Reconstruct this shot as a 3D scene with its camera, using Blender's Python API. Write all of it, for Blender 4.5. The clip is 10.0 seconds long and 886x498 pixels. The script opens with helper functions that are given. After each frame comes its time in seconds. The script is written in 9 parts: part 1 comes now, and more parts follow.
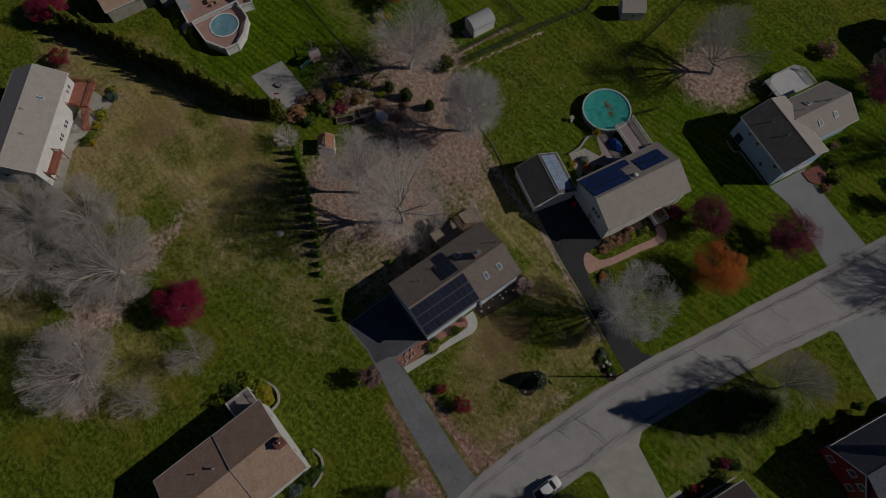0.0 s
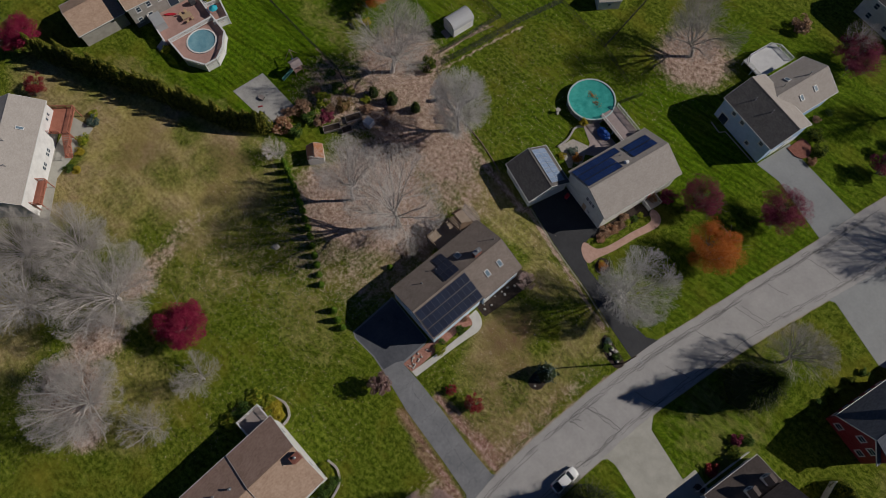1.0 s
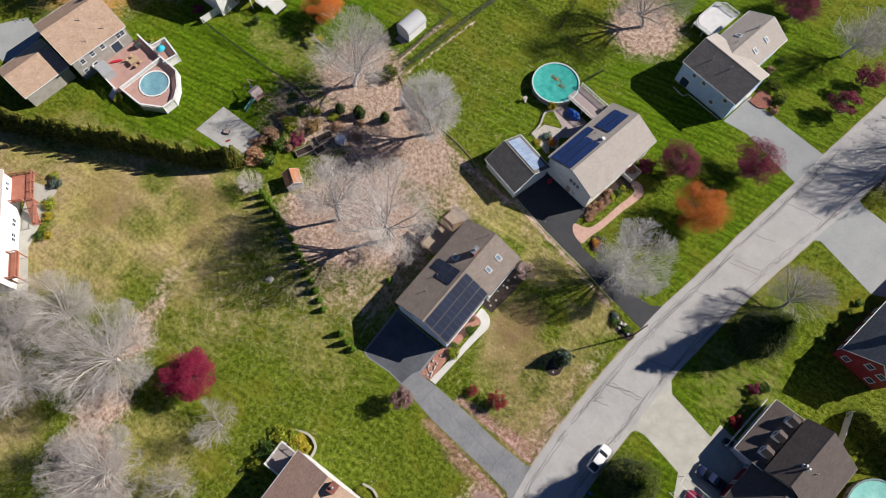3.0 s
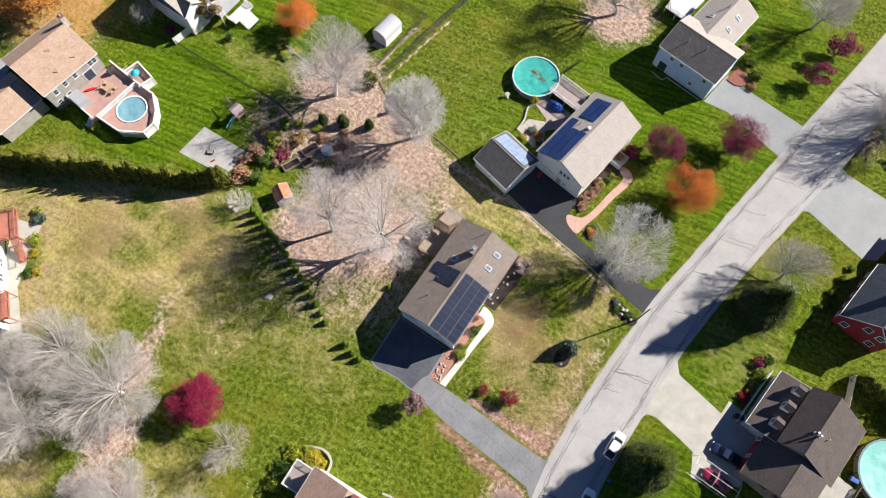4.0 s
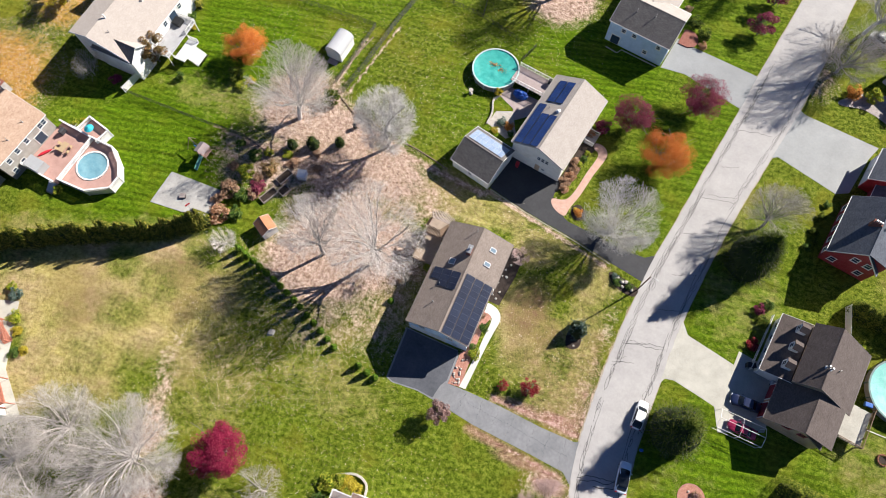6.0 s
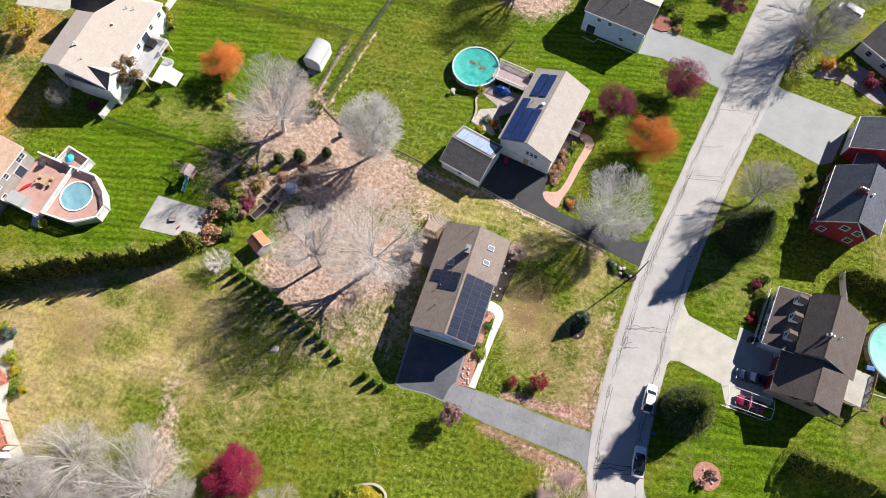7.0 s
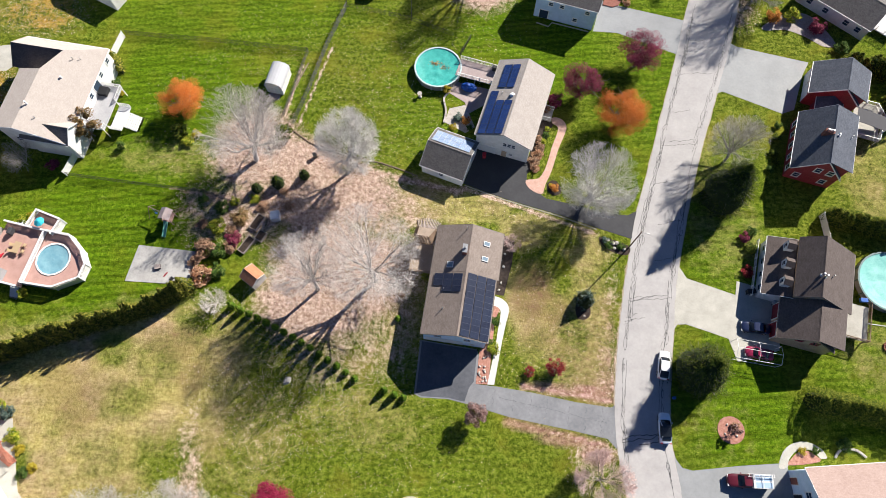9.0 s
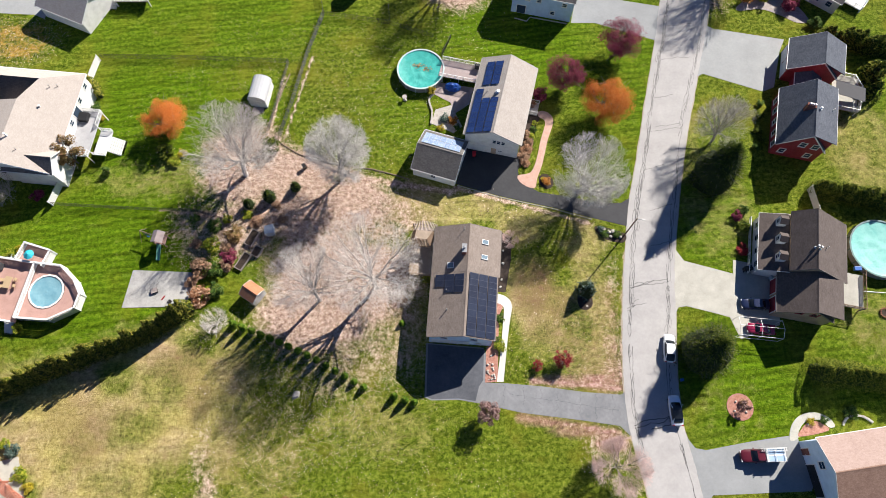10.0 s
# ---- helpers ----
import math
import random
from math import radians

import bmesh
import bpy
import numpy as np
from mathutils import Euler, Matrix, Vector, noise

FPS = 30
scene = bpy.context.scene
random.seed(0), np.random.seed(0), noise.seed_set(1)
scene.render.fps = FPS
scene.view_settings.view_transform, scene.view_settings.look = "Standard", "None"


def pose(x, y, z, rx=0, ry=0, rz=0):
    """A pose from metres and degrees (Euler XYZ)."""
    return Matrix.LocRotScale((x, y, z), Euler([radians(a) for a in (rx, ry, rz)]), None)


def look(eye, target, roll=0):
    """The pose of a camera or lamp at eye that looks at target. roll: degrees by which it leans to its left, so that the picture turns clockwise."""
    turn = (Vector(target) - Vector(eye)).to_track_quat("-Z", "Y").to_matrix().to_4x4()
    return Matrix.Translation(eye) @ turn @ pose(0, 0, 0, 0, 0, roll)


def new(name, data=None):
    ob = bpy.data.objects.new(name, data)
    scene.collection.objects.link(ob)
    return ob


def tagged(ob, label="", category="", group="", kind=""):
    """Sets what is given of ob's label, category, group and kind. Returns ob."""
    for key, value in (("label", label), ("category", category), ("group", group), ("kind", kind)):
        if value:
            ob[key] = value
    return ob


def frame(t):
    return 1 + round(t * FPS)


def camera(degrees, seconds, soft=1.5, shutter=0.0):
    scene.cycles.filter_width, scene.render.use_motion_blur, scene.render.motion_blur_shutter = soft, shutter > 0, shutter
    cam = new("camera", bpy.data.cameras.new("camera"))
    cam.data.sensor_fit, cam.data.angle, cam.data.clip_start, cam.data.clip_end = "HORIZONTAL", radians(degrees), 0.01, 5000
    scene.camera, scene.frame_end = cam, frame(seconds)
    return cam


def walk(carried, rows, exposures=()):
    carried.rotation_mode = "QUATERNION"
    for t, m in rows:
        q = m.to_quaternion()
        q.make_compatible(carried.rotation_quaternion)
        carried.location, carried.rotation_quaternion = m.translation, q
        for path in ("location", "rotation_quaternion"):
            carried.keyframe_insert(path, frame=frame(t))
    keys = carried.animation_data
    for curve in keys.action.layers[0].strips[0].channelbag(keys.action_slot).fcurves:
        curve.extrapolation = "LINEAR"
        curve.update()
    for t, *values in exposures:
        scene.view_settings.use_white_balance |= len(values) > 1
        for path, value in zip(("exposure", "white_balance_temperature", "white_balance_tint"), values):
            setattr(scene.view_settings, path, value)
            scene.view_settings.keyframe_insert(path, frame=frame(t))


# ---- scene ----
# Camera: a drone at 100 m that slides sideways and turns, its lens tilted steeply down.
cam = camera(71.5, 10.0, soft=0.5)
HEIGHT, TILT = 100.0, 19.84
ROWS = [
    (0, 14.606, -5.046, 50.151),
    (0.5, 13.712, -5.979, 47.871),
    (1, 12.723, -6.863, 45.491),
    (1.5, 11.655, -7.695, 43.029),
    (2, 10.52, -8.474, 40.504),
    (2.5, 9.332, -9.199, 37.929),
    (3, 8.101, -9.868, 35.32),
    (3.5, 6.838, -10.48, 32.689),
    (4, 5.55, -11.035, 30.049),
    (4.5, 4.247, -11.532, 27.409),
    (5, 2.934, -11.972, 24.778),
    (5.5, 1.617, -12.354, 22.165),
    (6, 0.3, -12.678, 19.574),
    (6.5, -1.015, -12.946, 17.012),
    (7, -2.326, -13.157, 14.482),
    (7.5, -3.632, -13.314, 11.986),
    (8, -4.934, -13.417, 9.525),
    (8.5, -6.234, -13.469, 7.098),
    (9, -7.535, -13.471, 4.704),
    (9.5, -8.842, -13.424, 2.339),
    (10, -10.16, -13.332, 0),
]
FADE = [(0, -2.72), (0.5, -2.22), (1, -1.8), (1.5, -1.42), (2, -1.12), (2.5, -0.82), (3, -0.55), (3.5, -0.31), (4, -0.08), (4.5, 0.0), (10, 0.0)]
EXPOSURE = 1.12
walk(cam, [(t, pose(x, y, HEIGHT, TILT, 0, turn)) for t, x, y, turn in ROWS], [(t, EXPOSURE + stops) for t, stops in FADE])

# ---- light ----
SUN_ELEV, SUN_X, SUN_Y = 33.0, 0.65, 0.76
world = bpy.data.worlds.new("sky")
scene.world = world
world.use_nodes = True
wt = world.node_tree
sky = wt.nodes.new("ShaderNodeTexSky")
sky.sky_type = "NISHITA"
sky.sun_disc = False
sky.air_density, sky.ozone_density, sky.dust_density = 0.5, 8.0, 0.0
sky.sun_elevation = radians(SUN_ELEV)
sky.sun_rotation = math.atan2(SUN_X, SUN_Y)
wt.links.new(sky.outputs[0], wt.nodes["Background"].inputs[0])
wt.nodes["Background"].inputs[1].default_value = 0.057
sun = new("sun", bpy.data.lights.new("sun", "SUN"))
sun.data.energy, sun.data.angle, sun.data.color = 5.0, radians(0.53), (1.0, 0.935, 0.855)
sun.matrix_world = look((SUN_X * 60, SUN_Y * 60, 60 * math.tan(radians(SUN_ELEV))), (0, 0, 0))


# ---- materials ----
def material(name, rough=0.8, metal=0.0, spec=0.3):
    m = bpy.data.materials.new(name)
    m.use_nodes = True
    b = m.node_tree.nodes["Principled BSDF"]
    b.inputs["Roughness"].default_value = rough
    b.inputs["Metallic"].default_value = metal
    b.inputs["Specular IOR Level"].default_value = spec
    return m, m.node_tree, b


def node(tree, kind, **values):
    n = tree.nodes.new(kind)
    for key, value in values.items():
        if isinstance(value, bpy.types.NodeSocket):
            tree.links.new(value, n.inputs[key.replace("_", " ")])
        else:
            n.inputs[key.replace("_", " ")].default_value = value
    return n


def noise_tex(tree, scale, detail=4.0, vector=None, rough=0.6):
    n = node(tree, "ShaderNodeTexNoise", Scale=scale, Detail=detail, Roughness=rough)
    if vector is not None:
        tree.links.new(vector, n.inputs["Vector"])
    return n.outputs["Fac"]


def ramp(tree, fac, stops):
    n = tree.nodes.new("ShaderNodeValToRGB")
    e = n.color_ramp.elements
    while len(e) < len(stops):
        e.new(0.5)
    for el, (at, col) in zip(e, stops):
        el.position = at
        el.color = (*col, 1) if len(col) == 3 else col
    tree.links.new(fac, n.inputs[0])
    return n.outputs[0]


def mixed(tree, fac, a, b, how="MIX"):
    n = tree.nodes.new("ShaderNodeMix")
    n.data_type, n.blend_type = "RGBA", how
    for value, at in ((fac, 0), (a, 6), (b, 7)):
        if isinstance(value, bpy.types.NodeSocket):
            tree.links.new(value, n.inputs[at])
        elif at == 0:
            n.inputs[0].default_value = value
        else:
            n.inputs[at].default_value = (*value, 1)
    return n.outputs[2]


def calc(tree, how, a, b=0.0, clamp=False):
    n = tree.nodes.new("ShaderNodeMath")
    n.operation, n.use_clamp = how, clamp
    for value, at in ((a, 0), (b, 1)):
        if isinstance(value, bpy.types.NodeSocket):
            tree.links.new(value, n.inputs[at])
        else:
            n.inputs[at].default_value = value
    return n.outputs[0]


def bump(tree, b, height, strength=0.3, dist=0.05):
    n = node(tree, "ShaderNodeBump", Strength=strength, Distance=dist)
    tree.links.new(height, n.inputs["Height"])
    tree.links.new(n.outputs[0], b.inputs["Normal"])


def where(tree, kind="Object"):
    return tree.nodes.new("ShaderNodeTexCoord").outputs[kind]


def place(tree):
    return tree.nodes.new("ShaderNodeNewGeometry").outputs["Position"]


def surface(name, dark, light, coarse=0.6, fine=14.0, rough=0.85, metal=0.0, spec=0.3, relief=0.25, depth=0.02, weight=0.5):
    """A matt surface that varies between two colours at two scales."""
    m, t, b = material(name, rough, metal, spec)
    at = place(t)
    big, small = noise_tex(t, coarse, 4, at), noise_tex(t, fine, 3, at)
    both = calc(t, "ADD", calc(t, "MULTIPLY", big, 1 - weight), calc(t, "MULTIPLY", small, weight))
    t.links.new(ramp(t, both, [(0.32, dark), (0.68, light)]), b.inputs["Base Color"])
    bump(t, b, small, relief, depth)
    return m


def shingles(name, dark, light, course=0.18):
    """Asphalt shingles: courses along the slope, single tabs that differ in tone, and blotches of weathering."""
    m, t, b = material(name, 0.9, 0, 0.2)
    at = where(t)
    bricks = t.nodes.new("ShaderNodeTexBrick")
    bricks.inputs["Scale"].default_value = 1.0
    bricks.inputs["Brick Width"].default_value, bricks.inputs["Row Height"].default_value = 0.33, course
    bricks.inputs["Mortar Size"].default_value = 0.012
    bricks.inputs["Color1"].default_value, bricks.inputs["Color2"].default_value = (0, 0, 0, 1), (1, 1, 1, 1)
    bricks.inputs["Mortar"].default_value = (0.15, 0.15, 0.15, 1)
    t.links.new(where(t, "UV"), bricks.inputs["Vector"])
    big, small = noise_tex(t, 0.7, 5, at), noise_tex(t, 5.0, 5, at, 0.75)
    tone = calc(t, "ADD", calc(t, "MULTIPLY", bricks.outputs["Color"], 0.15), calc(t, "ADD", calc(t, "MULTIPLY", big, 0.30), calc(t, "MULTIPLY", small, 0.55)))
    t.links.new(ramp(t, tone, [(0.30, dark), (0.72, light)]), b.inputs["Base Color"])
    bump(t, b, bricks.outputs["Fac"], 0.35, -0.012)
    return m


def siding(name, dark, light, board=0.13):
    """Painted clapboards: shadow lines at every board and faint dirt."""
    m, t, b = material(name, 0.55, 0, 0.35)
    at = where(t)
    sep = t.nodes.new("ShaderNodeSeparateXYZ")
    t.links.new(at, sep.inputs[0])
    saw = calc(t, "FRACT", calc(t, "DIVIDE", sep.outputs[2], board))
    dirt = noise_tex(t, 0.9, 5, at)
    t.links.new(ramp(t, dirt, [(0.3, dark), (0.65, light)]), b.inputs["Base Color"])
    bump(t, b, saw, 0.6, -0.02)
    return m


def plain(name, col, rough=0.6, metal=0.0, spec=0.4, vary=0.12):
    lo = tuple(c * (1 - vary) for c in col)
    return surface(name, lo, col, 1.5, 20, rough, metal, spec, 0.1, 0.01, 0.4)


def leafy(name, colours, rough=0.6, glow=0.25):
    """Leaves: each one picks its tone at random; light shines through a little."""
    m, t, b = material(name, 0.85, 0, 0.08)
    info = t.nodes.new("ShaderNodeNewGeometry").outputs["Random Per Island"]
    n = len(colours)
    col = ramp(t, info, [((i + 0.5) / n, c) for i, c in enumerate(colours)])
    ob = t.nodes.new("ShaderNodeObjectInfo").outputs["Random"]
    tone = calc(t, "ADD", calc(t, "MULTIPLY", ob, 0.3), 0.85)
    col = mixed(t, 1.0, col, tone, "MULTIPLY")
    t.links.new(col, b.inputs["Base Color"])
    tl = t.nodes.new("ShaderNodeBsdfTranslucent")
    t.links.new(col, tl.inputs[0])
    mx = t.nodes.new("ShaderNodeMixShader")
    mx.inputs[0].default_value = glow
    t.links.new(b.outputs[0], mx.inputs[1])
    t.links.new(tl.outputs[0], mx.inputs[2])
    t.links.new(mx.outputs[0], t.nodes["Material Output"].inputs[0])
    return m


def glass(name, col=(0.03, 0.05, 0.08), rough=0.06):
    m, t, b = material(name, rough, 0, 0.5)
    b.inputs["Base Color"].default_value = (*col, 1)
    return m


MAT = dict(
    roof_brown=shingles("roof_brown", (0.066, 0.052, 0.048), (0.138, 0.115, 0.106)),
    roof_taupe=shingles("roof_taupe", (0.15, 0.122, 0.106), (0.285, 0.240, 0.210)),
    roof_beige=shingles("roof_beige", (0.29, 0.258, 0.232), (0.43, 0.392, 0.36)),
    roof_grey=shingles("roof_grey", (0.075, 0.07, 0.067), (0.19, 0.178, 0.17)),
    roof_slate=shingles("roof_slate", (0.049, 0.055, 0.070), (0.135, 0.149, 0.178)),
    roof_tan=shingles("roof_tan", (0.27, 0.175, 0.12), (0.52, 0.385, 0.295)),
    # the next two are darker copies of pink and tan for shaded slopes
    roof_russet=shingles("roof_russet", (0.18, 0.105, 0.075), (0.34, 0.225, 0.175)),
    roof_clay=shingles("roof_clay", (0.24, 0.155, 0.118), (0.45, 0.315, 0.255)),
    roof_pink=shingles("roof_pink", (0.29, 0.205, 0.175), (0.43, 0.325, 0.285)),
    roof_white=shingles("roof_white", (0.38, 0.385, 0.40), (0.50, 0.51, 0.53)),
    roof_pale=shingles("roof_pale", (0.33, 0.30, 0.27), (0.47, 0.43, 0.40)),
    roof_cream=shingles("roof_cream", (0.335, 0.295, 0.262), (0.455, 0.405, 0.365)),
    roof_orange=shingles("roof_orange", (0.30, 0.125, 0.065), (0.47, 0.235, 0.135)),
    white=siding("white_siding", (0.60, 0.60, 0.59), (0.72, 0.72, 0.71)),
    ice=siding("pale_blue_siding", (0.50, 0.62, 0.74), (0.62, 0.74, 0.86)),
    blue=siding("light_blue_siding", (0.35, 0.49, 0.66), (0.45, 0.60, 0.79)),
    cream=siding("cream_siding", (0.60, 0.59, 0.56), (0.73, 0.72, 0.69)),
    grey=siding("grey_siding", (0.28, 0.26, 0.235), (0.38, 0.36, 0.33)),
    red=siding("red_siding", (0.20, 0.020, 0.028), (0.30, 0.036, 0.046)),
    tan=siding("tan_siding", (0.36, 0.25, 0.17), (0.48, 0.35, 0.25)),
    trim=plain("white_trim", (0.72, 0.72, 0.71), 0.45),
    pane=glass("window_glass"),
    skylight=glass("skylight_glass", (0.16, 0.22, 0.27), 0.12),
    door=plain("garage_door_white", (0.72, 0.72, 0.70), 0.5),
    dark=plain("dark_metal", (0.03, 0.03, 0.032), 0.45, 0.3),
    steel=plain("galvanised_steel", (0.5, 0.5, 0.5), 0.4, 0.8),
    concrete=surface("concrete", (0.31, 0.30, 0.262), (0.51, 0.495, 0.44), 0.5, 9, 0.9),
    brick=surface("red_brick", (0.15, 0.055, 0.04), (0.29, 0.12, 0.09), 2, 12, 0.9),
    pavers=surface("pink_pavers", (0.40, 0.24, 0.19), (0.60, 0.40, 0.33), 1.5, 10, 0.9),
    deck_red=surface("red_stained_boards", (0.30, 0.105, 0.07), (0.46, 0.19, 0.13), 0.8, 12, 0.7),
    deck_pink=surface("faded_red_boards", (0.33, 0.195, 0.165), (0.47, 0.30, 0.26), 0.8, 12, 0.75),
    deck_brown=surface("brown_boards", (0.13, 0.085, 0.055), (0.25, 0.17, 0.115), 0.8, 12, 0.8),
    deck_tan=surface("tan_boards", (0.24, 0.185, 0.14), (0.40, 0.32, 0.25), 0.8, 12, 0.8),
    deck_white=surface("white_boards", (0.50, 0.50, 0.51), (0.68, 0.68, 0.68), 0.8, 12, 0.6),
    deck_pale=surface("pale_grey_boards", (0.30, 0.30, 0.31), (0.46, 0.46, 0.47), 0.8, 12, 0.7),
    deck_rosy=surface("rosy_grey_boards", (0.27, 0.215, 0.21), (0.42, 0.35, 0.34), 0.8, 12, 0.8),
    deck_grey=surface("weathered_boards", (0.24, 0.20, 0.19), (0.38, 0.33, 0.31), 0.8, 12, 0.8),
    wood=surface("old_wood", (0.14, 0.10, 0.075), (0.28, 0.21, 0.16), 1, 10, 0.85),
    mulch=surface("dark_mulch", (0.018, 0.013, 0.011), (0.07, 0.05, 0.04), 1.5, 7, 0.95, relief=0.8, depth=0.05),
    red_mulch=surface("red_mulch", (0.22, 0.085, 0.06), (0.50, 0.27, 0.21), 2, 6, 0.95, relief=0.8, depth=0.05),
    gravel=surface("rosy_gravel", (0.22, 0.19, 0.18), (0.42, 0.375, 0.355), 1.5, 6, 0.95, relief=0.8, depth=0.05),
    stone=surface("field_stone", (0.28, 0.25, 0.22), (0.52, 0.49, 0.45), 2, 9, 0.9),
    bark=surface("grey_bark", (0.11, 0.095, 0.085), (0.25, 0.225, 0.205), 1.5, 9, 0.9, relief=0.5),
    bark_pale=surface("pale_bark", (0.45, 0.41, 0.38), (0.74, 0.69, 0.655), 1.2, 6, 0.9, relief=0.4),
    bark_mid=surface("weathered_bark", (0.24, 0.215, 0.195), (0.50, 0.465, 0.435), 1.5, 7, 0.9, relief=0.5),
    trim_brown=plain("brown_trim", (0.15, 0.125, 0.11), 0.6),
    trim_beige=plain("beige_trim", (0.40, 0.375, 0.345), 0.6),
    walk=surface("pale_concrete", (0.47, 0.455, 0.42), (0.64, 0.62, 0.575), 0.6, 9, 0.9),
    bark_grey=surface("grey_twig_bark", (0.40, 0.38, 0.365), (0.68, 0.65, 0.63), 1.2, 6, 0.9, relief=0.4),
    bark_white=surface("whitish_bark", (0.46, 0.435, 0.41), (0.74, 0.71, 0.68), 1.2, 6, 0.9, relief=0.4),
    bark_twig=surface("dull_twig_bark", (0.33, 0.30, 0.275), (0.60, 0.555, 0.52), 1.2, 6, 0.9, relief=0.4),
    bark_rose=surface("rosy_bark", (0.46, 0.32, 0.29), (0.70, 0.54, 0.50), 1.2, 6, 0.9, relief=0.4),
)


# ---- building helpers ----
def part(name, bm, mat, parent=None, label="", m=None):
    """Links a bmesh as one mesh object under parent."""
    if m is not None:
        bm.transform(m)
    me = bpy.data.meshes.new(name)
    bm.to_mesh(me)
    bm.free()
    for one in mat if isinstance(mat, (list, tuple)) else [mat]:
        me.materials.append(one)
    ob = new(name, me)
    ob.parent = parent
    if label:
        tagged(ob, label)
    return ob


def share(name, mesh, parent, m, label=""):
    ob = new(name, mesh)
    ob.parent = parent
    ob.matrix_basis = m
    if label:
        tagged(ob, label)
    return ob


def thing(name, x, y, z=0.0, turn=0.0, label="", category="", group="", kind=""):
    ob = new(name)
    ob.empty_display_size = 0.3
    ob.matrix_basis = pose(x, y, z, 0, 0, turn)
    return tagged(ob, label, category, group, kind)


def box(bm, x0, x1, y0, y1, z0, z1, m=None, bevel=0.0):
    r = bmesh.ops.create_cube(bm, size=1)
    vs = r["verts"]
    for v in vs:
        v.co = Vector((x0 + (v.co.x + 0.5) * (x1 - x0), y0 + (v.co.y + 0.5) * (y1 - y0), z0 + (v.co.z + 0.5) * (z1 - z0)))
    if bevel:
        es = list({e for v in vs for e in v.link_edges})
        out = bmesh.ops.bevel(bm, geom=es, offset=bevel, segments=2, affect="EDGES", profile=0.5)
        vs = list({v for f in out["faces"] for v in f.verts} | {v for v in vs if v.is_valid})
    if m is not None:
        for v in vs:
            v.co = m @ v.co
    return vs


def boxed(*args, m=None, bevel=0.0):
    bm = bmesh.new()
    box(bm, *args, m=m, bevel=bevel)
    return bm


def tube(bm, a, b, r0, r1, n=6, cap=True):
    a, b = Vector(a), Vector(b)
    d = (b - a)
    if d.length < 1e-6:
        return
    q = d.to_track_quat("Z", "Y")
    lo, hi = [], []
    for i in range(n):
        c = Vector((math.cos(2 * math.pi * i / n), math.sin(2 * math.pi * i / n), 0))
        lo.append(bm.verts.new(a + q @ (c * r0)))
        hi.append(bm.verts.new(b + q @ (c * r1)))
    for i in range(n):
        bm.faces.new((lo[i], lo[(i + 1) % n], hi[(i + 1) % n], hi[i]))
    if cap:
        bm.faces.new(hi)
        bm.faces.new(lo[::-1])


def prism(bm, pts, z0, z1, m=None):
    """A flat outline, drawn up from z0 to z1."""
    area = sum(pts[i][0] * pts[(i + 1) % len(pts)][1] - pts[(i + 1) % len(pts)][0] * pts[i][1] for i in range(len(pts)))
    if area < 0:
        pts = pts[::-1]
    lo = [bm.verts.new((x, y, z0)) for x, y in pts]
    hi = [bm.verts.new((x, y, z1)) for x, y in pts]
    bm.faces.new(hi)
    bm.faces.new(lo[::-1])
    n = len(pts)
    for i in range(n):
        bm.faces.new((lo[i], lo[(i + 1) % n], hi[(i + 1) % n], hi[i]))
    if m is not None:
        for v in lo + hi:
            v.co = m @ v.co


def slab(bm, pts, thick):
    """A flat sheet of corners in space (counter-clockwise from outside), with thickness inwards."""
    pts = [Vector(p) for p in pts]
    n = (pts[1] - pts[0]).cross(pts[2] - pts[0]).normalized()
    hi = [bm.verts.new(p) for p in pts]
    lo = [bm.verts.new(p - n * thick) for p in pts]
    top = bm.faces.new(hi)
    bm.faces.new(lo[::-1])
    k = len(pts)
    for i in range(k):
        bm.faces.new((lo[i], lo[(i + 1) % k], hi[(i + 1) % k], hi[i]))
    return top


def smooth(pts, steps=6, closed=False):
    """A Catmull-Rom line through the points."""
    out, n = [], len(pts)
    for i in range(n if closed else n - 1):
        p = [Vector(pts[j % n] if closed else pts[min(max(j, 0), n - 1)]) for j in (i - 1, i, i + 1, i + 2)]
        for s in range(steps):
            u = s / steps
            out.append(tuple(0.5 * (2 * p[1] + (p[2] - p[0]) * u + (2 * p[0] - 5 * p[1] + 4 * p[2] - p[3]) * u * u + (3 * p[1] - p[0] - 3 * p[2] + p[3]) * u ** 3)))
    if not closed:
        out.append(tuple(pts[-1]))
    return out

